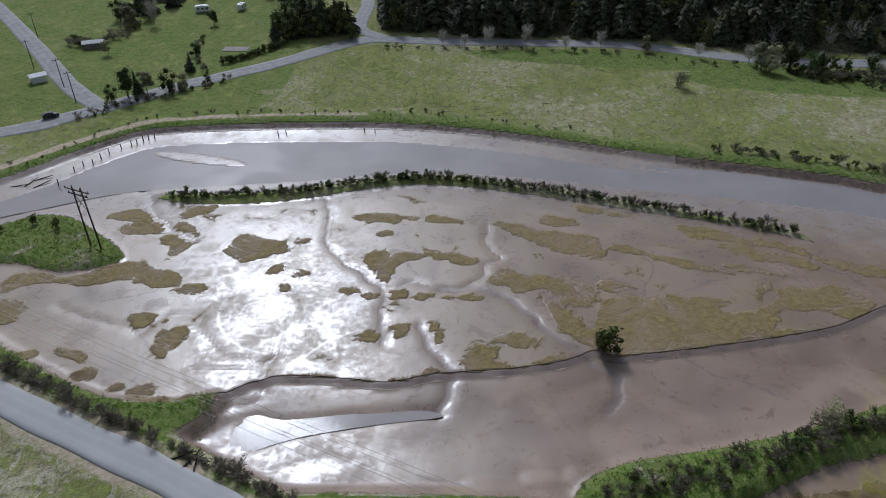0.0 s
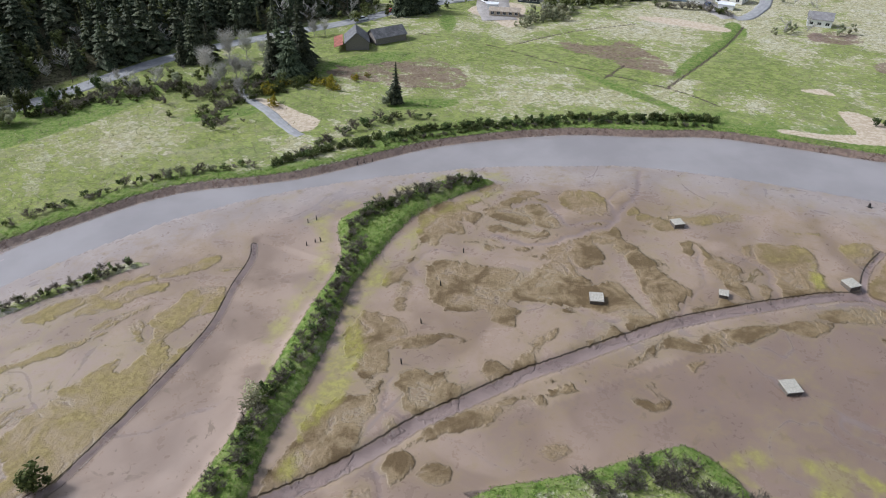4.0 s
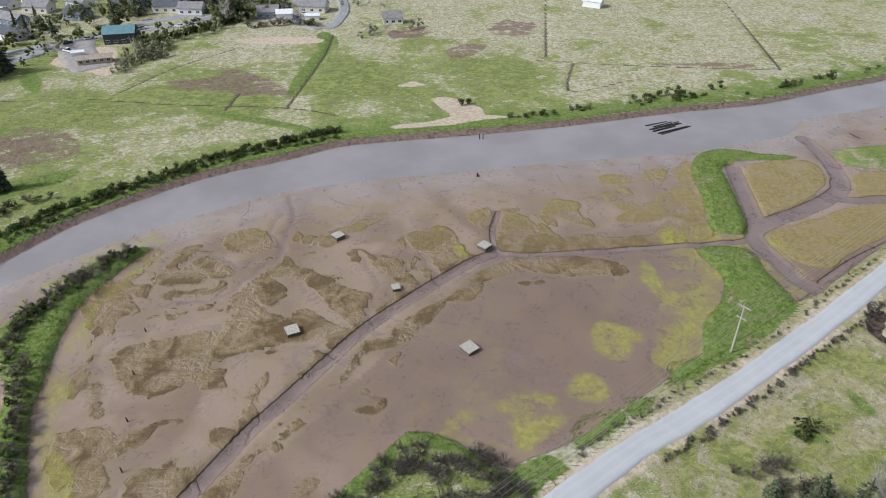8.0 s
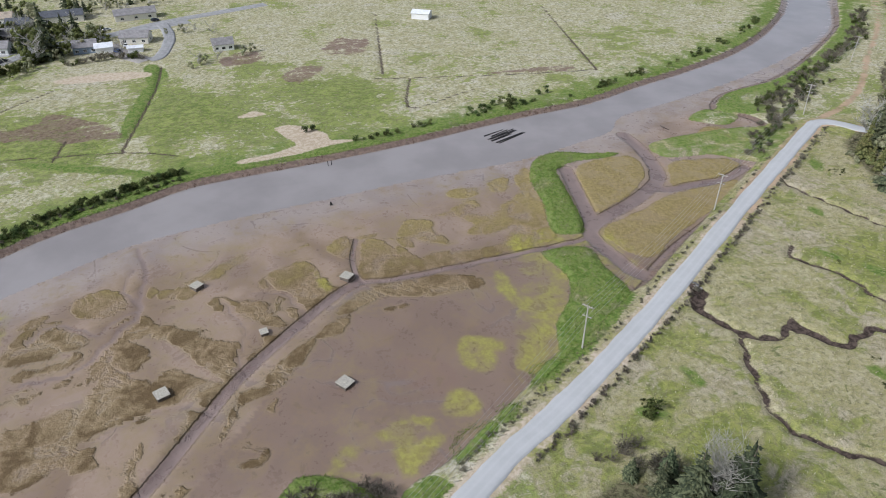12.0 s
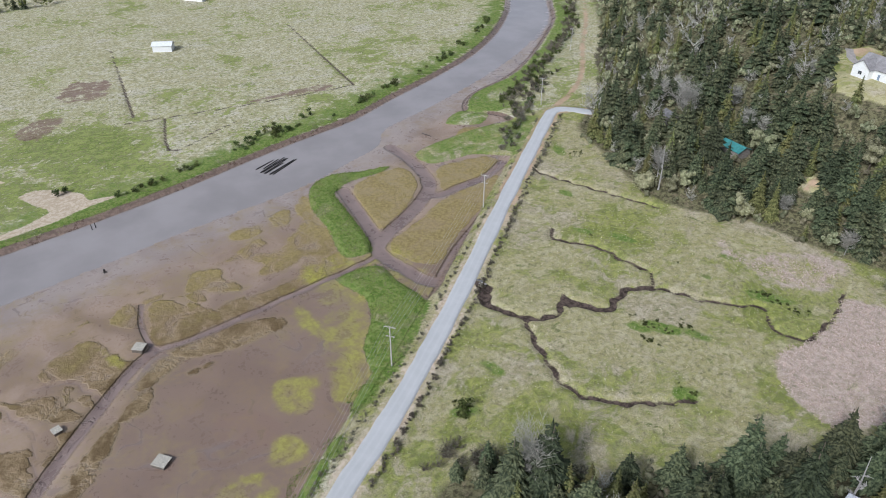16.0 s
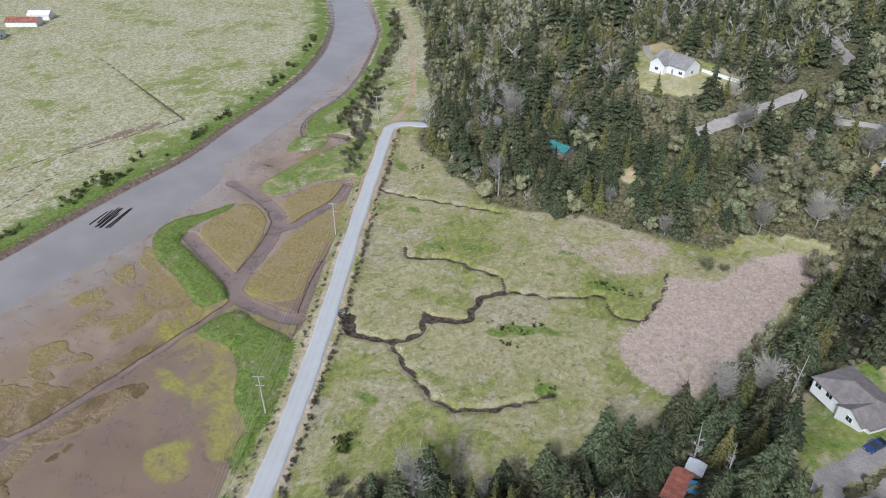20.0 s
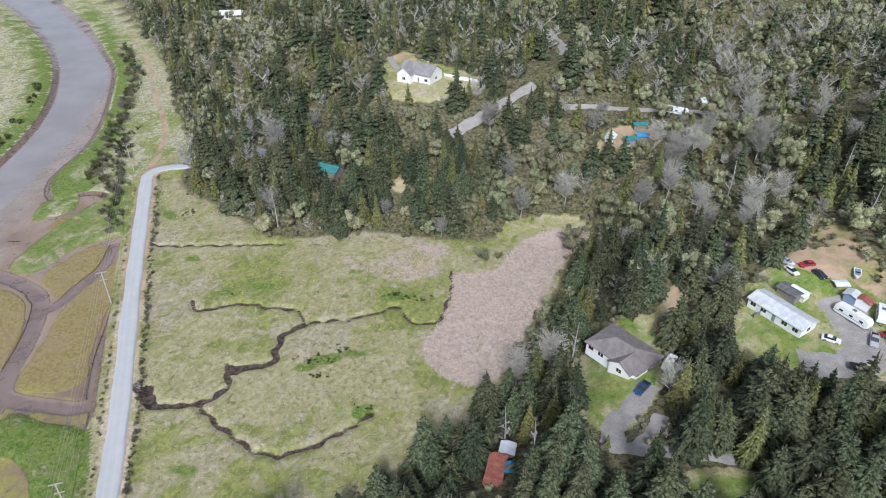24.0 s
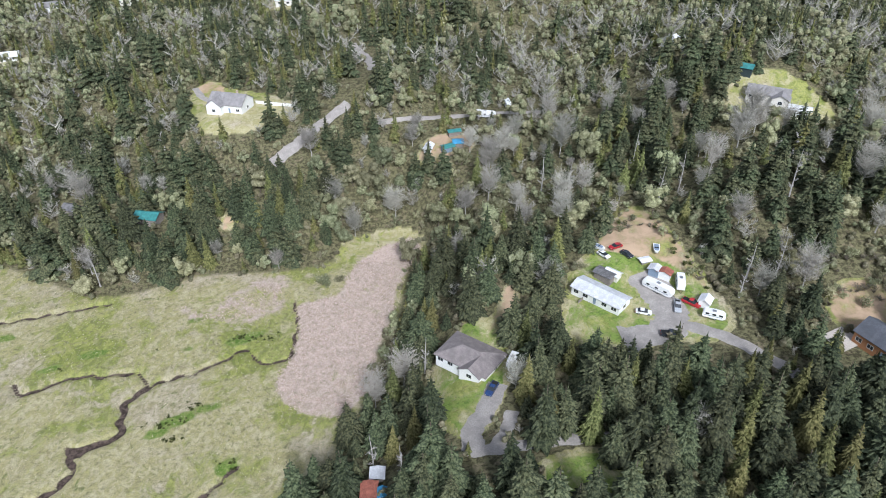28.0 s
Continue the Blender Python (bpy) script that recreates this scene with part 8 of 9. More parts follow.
def car(x, y, turn, tone="white", kind="sedan", label="", z=None):
    z = height(x, y) if z is None else z
    name = "pickup_truck" if kind == "pickup" else "car"
    ob = thing(name, label or f"{tone} {kind} parked on the ground", "truck" if kind == "pickup" else "car", pose(x, y, z + 0.02, 0, 0, turn), "parked vehicles")
    p = CAR_PAINT[tone]
    if kind == "pickup":
        body = loft([(-2.7, 0.45, 0.95), (-2.6, 0.38, 1.05), (-0.6, 0.35, 1.05), (0.0, 0.35, 1.08), (1.3, 0.35, 1.05), (2.5, 0.38, 0.95), (2.75, 0.45, 0.8)], [(0.85, 0.88)] + [(0.95, 0.93)] * 5 + [(0.85, 0.8)])
        cab = loft([(-0.75, 1.05, 1.08), (-0.6, 1.05, 1.75), (0.55, 1.05, 1.78), (1.25, 1.05, 1.08)], [(0.88, 0.88), (0.88, 0.74), (0.88, 0.74), (0.88, 0.86)])
        bd = part("body", body, p, ob)
        part("bed", box(-2.5, -0.78, 1.03, -0.85, 0.78, 1.062), RUBBER, ob)
        part("cab_glass", cab, GLASS, ob)
        part("roof", loft([(-0.6, 1.74, 1.80), (0.55, 1.76, 1.82)], [(0.76, 0.70), (0.76, 0.70)]), p, ob)
        xs_ = (-1.75, 1.75)
    else:
        tall = 0.25 if kind == "suv" else 0.0
        body = loft([(-2.25, 0.5, 0.8 + tall), (-2.1, 0.32, 0.92 + tall), (-1.0, 0.28, 0.96 + tall), (0.9, 0.28, 0.93 + tall), (2.0, 0.32, 0.8 + tall), (2.25, 0.45, 0.66)], [(0.75, 0.72)] + [(0.88, 0.84)] * 4 + [(0.75, 0.7)])
        cab = loft([(-1.75 - tall, 0.9 + tall, 0.95 + tall), (-1.0 - 2 * tall, 0.93 + tall, 1.42 + tall), (0.15, 0.93 + tall, 1.45 + tall), (1.05, 0.9 + tall, 0.95 + tall)], [(0.8, 0.8), (0.82, 0.64), (0.82, 0.64), (0.8, 0.78)])
        bd = part("body", body, p, ob)
        part("cab_glass", cab, GLASS, ob)
        part("roof", loft([(-1.05 - 2 * tall, 1.39 + tall, 1.45 + tall), (0.15, 1.42 + tall, 1.48 + tall)], [(0.67, 0.6), (0.67, 0.6)]), p, ob)
        xs_ = (-1.35, 1.4)
    front = 2.72 if kind == "pickup" else 2.2
    for s in (-1, 1):
        part("headlight", box(front - 0.05, s * 0.62 - 0.14, 0.62, front + 0.05, s * 0.62 + 0.14, 0.76), LAMP, bd)
        part("tail_light", box(-front + 0.0 - 0.05, s * 0.66 - 0.12, 0.68, -front + 0.06, s * 0.66 + 0.12, 0.84), RED_LAMP, bd)
        for wx in xs_:
            wheel(ob, wx, s * 0.82)
    return ob


def trailer(x, y, turn, long=8.0, wide=2.4, high=2.9, material=WHITE, label="white travel trailer on a gravel yard", name="travel_trailer"):
    ob = thing(name, label, "trailer", pose(x, y, height(x, y) + 0.02, 0, 0, turn), "parked vehicles")
    L = long / 2
    body = loft([(-L, 0.7, high - 0.5), (-L + 0.35, 0.55, high - 0.1), (0, 0.5, high), (L - 0.7, 0.55, high - 0.1), (L, 0.9, high - 0.8)], [(wide / 2 * k, wide / 2 * k * 0.94) for k in (0.94, 1, 1, 1, 0.94)])
    bd = part("body", body, material, ob)
    part("roof_vent", box(-0.6, -0.4, high - 0.02, 0.4, 0.4, high + 0.22), STEEL, bd)
    for k in range(3):
        cx_ = -L + long * (k + 0.7) / 3.4
        for s in (-1, 1):
            part("window", box(cx_ - 0.5, s * wide * 0.486 - 0.03, 1.5, cx_ + 0.5, s * wide * 0.486 + 0.03, 2.05), GLASS, bd)
    part("stripe", joined([box(-L + 0.5, s * wide * 0.492 - 0.02, 1.15, L - 0.9, s * wide * 0.492 + 0.02, 1.3) for s in (-1, 1)]), BLUE_WALL, bd)
    part("drawbar", joined([rod((L - 0.2, -0.7, 0.5), (L + 1.1, 0, 0.45), 0.06), rod((L - 0.2, 0.7, 0.5), (L + 1.1, 0, 0.45), 0.06)]), RUBBER, ob)
    for s in (-1, 1):
        for wx in (-0.5, 0.4):
            wheel(ob, wx, s * wide * 0.44)
    return ob


def boat(x, y, turn, long=5.5):
    ob = thing("boat", "white open boat on a yard trailer", "boat", pose(x, y, height(x, y) + 0.25, 0, 0, turn), "parked vehicles")
    L = long / 2
    part("hull", loft([(-L, 0.2, 1.0), (-L * 0.3, 0.1, 1.0), (L * 0.5, 0.15, 1.05), (L * 0.85, 0.4, 1.1), (L, 0.9, 1.15)], [(0.6, 0.95), (0.65, 1.0), (0.45, 0.85), (0.2, 0.45), (0.04, 0.08)]), WHITE, ob)
    part("cockpit", loft([(-L * 0.85, 0.98, 1.03), (L * 0.3, 1.0, 1.06), (L * 0.6, 1.0, 1.07)], [(0.7, 0.7), (0.75, 0.75), (0.4, 0.4)]), BLUE_WALL, ob)
    part("windscreen", box(0.1, -0.6, 1.0, 0.2, 0.6, 1.45), GLASS, ob)
    part("cradle", joined([box(-L * 0.6, -0.8, -0.3, -L * 0.5, 0.8, 0.2), box(L * 0.3, -0.7, -0.3, L * 0.38, 0.7, 0.2)]), STEEL, ob)
    return ob


def shed(name, label, x, y, turn, w, d, h, rise, wall, roof, category="shed"):
    return house(name, label, x, y, turn, w, d, h, rise, wall, roof, windows=0, door=False, category=category)


R_BROWN = roofing("grey_brown_shingles", (0.235, 0.205, 0.195))
R_SLATE = roofing("blue_green_metal_roof", (0.15, 0.27, 0.30), 0.2, 0.5)
# ---- houses in the wood ----
ha = house("house", "white bungalow with a grey-brown hipped roof in the wood", -7.2, -143.4, 148, 16, 10.8, 2.5, 2.3, WHITE, R_BROWN, True, 5, wing=(3.6, -3.8, 6.4, 5.4))
mh = house("mobile_home", "long white mobile home with a patchy pale metal roof", -44.2, -163.0, 141, 15.6, 6.4, 2.6, 1.0, WHITE, R_LIGHT, False, 5)
hu = house("house", "white two-gabled house with a pale grey roof on the hill", 102, -285, 168, 16, 10.5, 3.6, 3.4, WHITE, R_GREY, False, 4, wing=(-4.0, -5.0, 7, 6), chimney=True)
house("house", "low house with a grey roof and white annexe on the hill", -119, -264, 155, 15, 9, 2.8, 2.0, CREAM, R_GREY, False, 4, wing=(5, -5, 6, 5))
shed("garage", "white flat-roofed garage beside a hill house", -127, -256, 155, 11, 5, 2.6, 0.5, WHITE, R_WHITE)
house("house", "stained wooden house with a dark roof and pale deck", -113, -140, 120, 13, 9, 3.4, 2.6, ORANGE_WALL, R_DARK, False, 4)
for args in (("house", "white house with a bright roof at the wood's edge", 246, -352, 20, 13, 7, 2.6, 1.6, WHITE, R_WHITE), ("house", "pale house far up the wooded slope", 111, -430, 10, 15, 8, 3, 2, CREAM, R_LIGHT),
             ("house", "white house far up the wooded slope", 262, -430, 30, 16, 8, 3, 2, WHITE, R_GREY), ("house", "grey house far up the wooded slope", 212, -434, 0, 15, 8, 3, 2, CREAM, R_GREY),
             ("house", "teal-roofed house far up the slope", -203, -430, 60, 12, 8, 3, 2.4, WHITE, R_TEAL), ("house", "small white house among alders", -94, -321, 40, 8, 6, 2.6, 1.6, WHITE, R_WHITE)):
    house(*args, windows=3)
shed("cabin", "small cabin under a teal metal roof in the trees", 118, -222, 172, 9, 6, 2.8, 1.4, OLD_WOOD, R_TEAL, "cabin")
shed("cabin", "grey cabin half hidden in the trees", 149, -224, 160, 6, 4, 2.6, 1.2, OLD_WOOD, R_OLD, "cabin")
shed("shed", "white-walled long shed under a rusty roof in the trees", 15.6, -102, 95, 8.4, 3.4, 2.3, 0.4, WHITE, R_RUST)
shed("tarpaulin_heap", "low heap under a blue tarpaulin beside the rusty shed", 12.6, -103.5, 95, 2.2, 1.5, 1.0, 0.4, BLUE_WALL, R_BLUE, "tarpaulin")
shed("lean_to", "small lean-to with a pale blue roof", 14.6, -109.5, 95, 3, 3, 2.6, 0.3, OLD_WOOD, R_LIGHT)
shed("shed", "teal shed in a dirt yard", 5, -259, 30, 5, 3, 2.2, 0.6, BLUE_WALL, R_TEAL)
shed("shed", "dark shed in a dirt yard", 1, -262, 10, 4, 4, 2.4, 0.6, OLD_WOOD, R_BLUE)
shed("shed", "low shelter at the rim of a dirt yard", 3, -272, 20, 5, 2.5, 2.2, 0.5, OLD_WOOD, R_TEAL)
shed("tarpaulin_heap", "heap under white tarpaulins in a dirt yard", 13, -261, 80, 5, 3, 1.4, 0.8, WHITE, R_WHITE, "tarpaulin")
shed("barn_shed", "dark metal shed on the hill", -112, -279, 150, 9, 5, 2.6, 1.0, DARK_WALL, R_TEAL)
trailer(-10, -285, 170, 9)
trailer(-20, -295, 100, 8)
trailer(-18.5, -141, 70, 5.5, 2.1, 2.5, label="white camper beside the bungalow")
car(-13, -131.5, 66, "blue", "pickup", "dark blue pickup truck on the bungalow's drive")
# yard of the mobile home
car(-47.2, -180.5, 130, "white", "sedan", "white car on the grass behind the mobile home")
boat(-46, -183.5, 140, 4.5)
car(-51, -183.2, 30, "red", "sedan", "dark red car on bare ground")
car(-54, -179.8, 130, "dark", "sedan", "dark blue car on bare ground")
car(-55.5, -156.5, 168, "white", "sedan", "white car on the lawn's edge")
car(-65, -158, 80, "silver", "pickup", "grey pickup truck on the gravel yard")
car(-69, -159, 140, "red", "pickup", "red pickup truck among parked trailers")
car(-61, -147, 175, "dark", "pickup", "dark flatbed truck on the gravel yard")
trailer(-61, -165.5, 138, 9.4, 2.4, 2.9, label="long white bus-like motor home on gravel", name="motor_home")
trailer(-67.5, -167, 80, 6.5, label="white box trailer on the gravel yard")
shed("shed", "small shed with a pale blue roof in the yard", -61, -172, 60, 2.6, 3.0, 2.3, 0.5, BLUE_WALL, R_LIGHT)
shed("shed", "white shed with a rusty red roof in the yard", -63.6, -170.5, 60, 2.2, 3.6, 2.3, 0.6, WHITE, R_RUST)
shed("carport", "white tent-roofed carport in the yard", -72.5, -158.5, 60, 3.2, 2.8, 2.0, 0.8, WHITE, R_WHITE, "carport")
shed("shed", "grey lean-to behind the mobile home", -46.5, -171.5, 141, 5.5, 3.4, 2.2, 0.4, OLD_WOOD, R_OLD)
shed("tarpaulin_heap", "heap under a cream tarpaulin behind the home", -49, -172, 141, 4.2, 2.6, 1.8, 0.7, CREAM, R_WHITE, "tarpaulin")
trailer(-73.5, -153, 160, 6, 2.4, 2.2, label="white camper with scattered gear beside it")
boat(-63, -181, 80, 5)
shed("crate_stack", "stack of pallets and white boards on the grass", -59, -177, 20, 3, 2, 0.7, 0.2, OLD_WOOD, R_WHITE, "pallets")
fz = thing("fence", "grey board fence round a small yard", "fence", pose(-41.5, -157.5, height(-41.5, -157.5), 0, 0, 141))
for k in range(14):
    part("board", box(-5 + k * 0.75, 4.0, -0.5, -5 + k * 0.75 + 0.66, 4.06, 1.1), OLD_WOOD, fz)
for k in range(5):
    part("post", box(-5 + k * 2.5, 3.9, -0.6, -4.88 + k * 2.5, 4.0, 1.2), OLD_WOOD, fz)
    part("board", box(-5.06, 3.9 - k * 0.75 - 0.66, -0.5, -5.0, 3.9 - k * 0.75, 1.1), OLD_WOOD, fz)
wf = thing("fence", "white panel fence beside the hill house", "fence", pose(84, -289, height(84, -289), 0, 0, 170))
for k in range(10):
    part("panel", box(-9 + k * 1.8, -0.04, -0.8, -7.25 + k * 1.8, 0.04, 1.6), WHITE, wf)
dk = thing("deck", "pale wooden deck beside a cedar house", "deck", pose(-104, -144, height(-104, -144), 0, 0, 30))
for k in range(16):
    part("plank", box(-4 + k * 0.5, -3.5, 0.3, -3.53 + k * 0.5, 3.5, 0.36), DECK, dk)
for sx in (-3.8, 3.8):
    for sy in (-3.2, 3.2):
        part("post", box(sx - 0.08, sy - 0.08, -1.5, sx + 0.08, sy + 0.08, 0.3), OLD_WOOD, dk)

# ---- drives and lanes in the wood ----
PATHS = {"drive_a": ([(-14.3, -134), (-11.5, -124), (-8, -117), (-9, -109)], 3.4), "drive_c": ([(-8, -110), (-16, -110.5), (-25, -112), (-35, -113.5), (-46, -115), (-60, -120)], 2.4), "drive_b": ([(-18, -124), (-16.5, -117), (-13.5, -111)], 2.2),
         "yard": ([(-58, -173), (-61, -163), (-63, -154), (-58, -148), (-48, -146)], 6.0), "yard_b": ([(-62, -152), (-72, -147), (-80, -140), (-92, -128)], 2.6),
         "up_a": ([(76, -250), (68, -262), (60, -274), (50, -285)], 3.4), "up_b": ([(62, -366), (55, -352), (48, -338), (43, -318)], 3.2), "up_c": ([(36, -276), (14, -285), (-10, -288), (-34, -290)], 1.7),
         "up_d": ([(105, -290), (118, -296), (126, -306)], 2.0)}
LANE = plain("packed_gravel", (0.36, 0.33, 0.30), 0.9, 0.2, scale=0.4, vary=0.25)
for key, (pts, half) in PATHS.items():
    c = curve(pts, 6)
    tan = np.gradient(c, axis=0)
    tan /= np.linalg.norm(tan, axis=1)[:, None]
    v, f = [], []
    for i, (p, t2) in enumerate(zip(c, tan)):
        for k in np.linspace(-1, 1, 5):
            q2 = p + np.array([-t2[1], t2[0]]) * half * k * (1 + 0.12 * math.sin(i * 1.7 + k))
            v.append((float(q2[0]), float(q2[1]), height(*q2) + (0.14 if abs(k) < 0.9 else -0.1)))
    for i in range(len(c) - 1):
        for j in range(4):
            f.append((i * 5 + j, i * 5 + j + 1, i * 5 + j + 6, i * 5 + j + 5))
    tagged(mesh_object("drive", v, f, LANE, True), "pale packed gravel drive through the wood", "drive", kind="structure")

# ---- town beyond the fields ----
house("workshop", "big dark workshop with a teal metal roof", 334, 141, 100, 14, 10, 5.0, 2.4, DARK_WALL, R_SLATE, windows=4, category="workshop")
house("barn", "low tan farm building with a brown roof", 303, 142, 108, 14, 5.0, 2.4, 1.2, TAN, R_TAN, windows=5, category="barn")
shed("trailer_shed", "white shed on a dirt yard", 312, 153, 108, 5, 3, 2.2, 0.5, WHITE, R_WHITE)
for x, y, turn, w_, d_, wall, roof, lab in ((341, 196, 60, 13, 9, WHITE, R_DARK, "white two-storey house with a dark roof"), (390, 204, 80, 14, 9, CREAM, R_GREY, "cream house with a grey roof"),
                                            (400, 186, 70, 12, 9, WHITE, R_GREY, "white house with a grey roof"), (394, 158, 75, 16, 11, BLUE_WALL, R_DARK, "blue-grey house with a dark gabled roof"),
                                            (388, 134, 85, 14, 10, CREAM, R_DARK, "cream house with a dark roof"), (383, 120, 85, 13, 9, WHITE, R_GREY, "white house with a grey roof"),
                                            (374, 78, 95, 11, 9, BLUE_WALL, R_GREY, "tall blue-grey house by the lane"), (384, 55, 80, 14, 9, CREAM, R_GREY, "cream house with two grey gables"),
                                            (359, 12, 95, 10, 6.5, WHITE, R_GREY, "white farmhouse with a grey roof"), (418, 150, 80, 14, 10, WHITE, R_GREY, "white house with a grey roof"),
                                            (399, 131, 80, 12, 9, CREAM, R_DARK, "cream house with a dark roof"), (436, 98, 95, 22, 9, CREAM, R_DARK, "long low house with a dark roof"),
                                            (430, 59, 100, 22, 9, CREAM, R_GREY, "long low house with a grey roof"), (420, 178, 70, 13, 9, WHITE, R_DARK, "white house with a dark roof"),
                                            (365, 205, 60, 12, 8, BLUE_WALL, R_GREY, "grey house with a grey roof"), (440, 130, 90, 13, 9, WHITE, R_TAN, "white house with a tan roof"),
                                            (455, 160, 80, 13, 9, CREAM, R_GREY, "cream house with a grey roof"), (410, 215, 60, 13, 9, WHITE, R_GREY, "white house with a grey roof")):
    house("house", lab, x, y, turn, w_, d_, 3.4, 2.4, wall, roof, windows=3, group="town houses")
for x, y, turn, roof, lab in ((376, 178, 65, R_DARK, "grey house with a dark roof"), (408, 166, 75, R_DARK, "grey house with a dark roof"), (406, 118, 85, R_GREY, "grey house with a grey roof"), (426, 118, 80, R_DARK, "grey house with a dark roof"),
                              (428, 140, 70, R_GREY, "grey house with a grey roof"), (440, 188, 60, R_DARK, "grey house with a dark roof"), (398, 226, 70, R_DARK, "grey house with a dark roof"), (372, 216, 60, R_GREY, "grey house with a grey roof")):
    house("house", lab, x, y, turn, 12, 9, 3.0, 2.6, rnd.choice((CREAM, BLUE_WALL, OLD_WOOD)), roof, windows=3, wing=(3, -4, 5, 5), group="town houses")
shed("garage", "white garage with a round-topped roof", 371, 69, 95, 8, 7, 3.0, 1.4, WHITE, R_WHITE, "garage")
shed("garage", "small white garage by the lane", 367, 54, 90, 7, 4, 2.4, 0.7, WHITE, R_WHITE, "garage")
shed("field_shed", "white shed alone in the pasture", 386, -98, 60, 10, 7, 3.4, 1.2, WHITE, R_WHITE)
shed("farm_building", "long red-roofed farm building", 493, -176, 40, 20, 9, 3.2, 2.0, WHITE, R_RUST, "barn")
shed("farm_building", "low white farm building", 500, -190, 40, 14, 8, 3.2, 2.0, WHITE, R_WHITE, "barn")
for x, y in ((480, -150), (510, -130), (540, -170), (530, -100), (560, -140), (470, 10), (480, 60), (520, 40)):
    house("house", "pale house far off beyond the pastures", x, y, rnd.uniform(0, 180), 14, 9, 3.2, 2.2, rnd.choice((WHITE, CREAM)), rnd.choice((R_GREY, R_DARK, R_LIGHT)), windows=2, group="town houses")
barn = house("barn", "old weathered grey barn with a steep roof", 230.5, 175, 38, 12, 9.5, 3.2, 3.8, OLD_WOOD, R_OLD, windows=0, door=False, category="barn")
part("lean_to_roof", ([(-7.2, 9.5, 1.9), (7.2, 9.5, 1.9), (7.2, 5.8, 2.8), (-7.2, 5.8, 2.8), (-7.2, 9.5, 2.02), (7.2, 9.5, 2.02), (7.2, 5.8, 2.92), (-7.2, 5.8, 2.92)],
                      [(0, 1, 2, 3), (7, 6, 5, 4), (2, 6, 7, 3), (0, 4, 5, 1), (1, 5, 6, 2), (3, 7, 4, 0)]), R_RUST, barn, "rusty lean-to roof")
house("barn", "lower wing of an old grey barn", 243.0, 168.5, -28, 14.5, 8, 2.8, 2.8, OLD_WOOD, R_OLD, windows=0, door=False, category="barn")
for x, y, t2, tone, kind in ((262, 195, -24, "white", "pickup"), (281, 191, -20, "red", "suv"), (330, 165, -50, "black", "suv"), (337, 158, -50, "white", "sedan"), (345, 128, 10, "black", "sedan"), (356, 120, 80, "white", "sedan"),
                             (300, 182, 20, "dark", "suv"), (362, 100, -50, "silver", "suv"), (-114, 189, 38, "black", "suv"), (392, 140, 20, "white", "sedan"), (395, 118, 70, "dark", "sedan"), (405, 92, -40, "silver", "sedan")):
    car(x, y, t2, tone, kind, f"{tone} {kind} by the county road", height(x, y) + 0.12)
for x, y, t2, tone, kind in ((352, 137, -60, "white", "suv"), (366, 114, -48, "dark", "pickup"), (381, 98, -45, "silver", "sedan"), (388, 120, 60, "white", "pickup"), (398, 150, 80, "silver", "suv"), (384, 150, 75, "red", "sedan"),
                             (408, 72, -60, "white", "sedan"), (420, 48, -60, "dark", "suv"), (376, 60, 30, "white", "suv"), (366, 62, 40, "blue", "pickup"), (318, 160, 60, "white", "pickup"), (310, 146, 20, "silver", "sedan")):
    car(x, y, t2, tone, kind, f"{tone} {kind} parked in the town", height(x, y) + 0.22)
TOWN_ROAD = [(314, 191), (329, 172), (346, 150), (360, 120), (377, 104), (400, 68), (417, 42), (430, 11), (440, -14)]
road_strip("road", TOWN_ROAD, 3.6, ASPHALT, 0.2, "grey asphalt street of the town", "road")
road_strip("road", [(413, 44), (395, 40), (378, 39), (356, 42), (351, 47)], 3.0, ASPHALT, 0.24, "grey asphalt lane by the last houses", "road")
road_strip("road", [(294, 140), (308, 150), (322, 158), (334, 162)], 8.0, LANE, 0.12, "pale packed gravel yard by the workshop", "yard")
road_strip("road", [(350, 48), (362, 58), (374, 66), (382, 68)], 4.5, LANE, 0.14, "pale gravel yard between the houses", "yard")
road_strip("road", [(378, 112), (388, 128), (392, 148), (386, 166)], 3.0, ASPHALT, 0.16, "grey asphalt side street of the town", "road")
# ---- farm beyond the side road ----
shed("shed", "small white shed beside the side road", -132, 219, 40, 4.5, 3, 2.2, 0.6, WHITE, R_WHITE)
shed("shed", "low grey shed in a green paddock", -128.5, 254, 20, 6.5, 3, 2.2, 0.6, OLD_WOOD, R_LIGHT)
trailer(-102, 302, 20, 6, label="white trailer in a green paddock")
trailer(-86, 305, 80, 5, label="small white trailer in a green paddock")
shed("barn", "long shed with a pale roof behind the paddock", -122, 322, 10, 12, 5, 2.8, 1.2, OLD_WOOD, R_WHITE, "barn")
slab = tagged(mesh_object("slab", *box(-80, 249, 0.7, -71, 254, 1.05), LANE), "pale concrete slab in the grass", "slab", kind="structure")

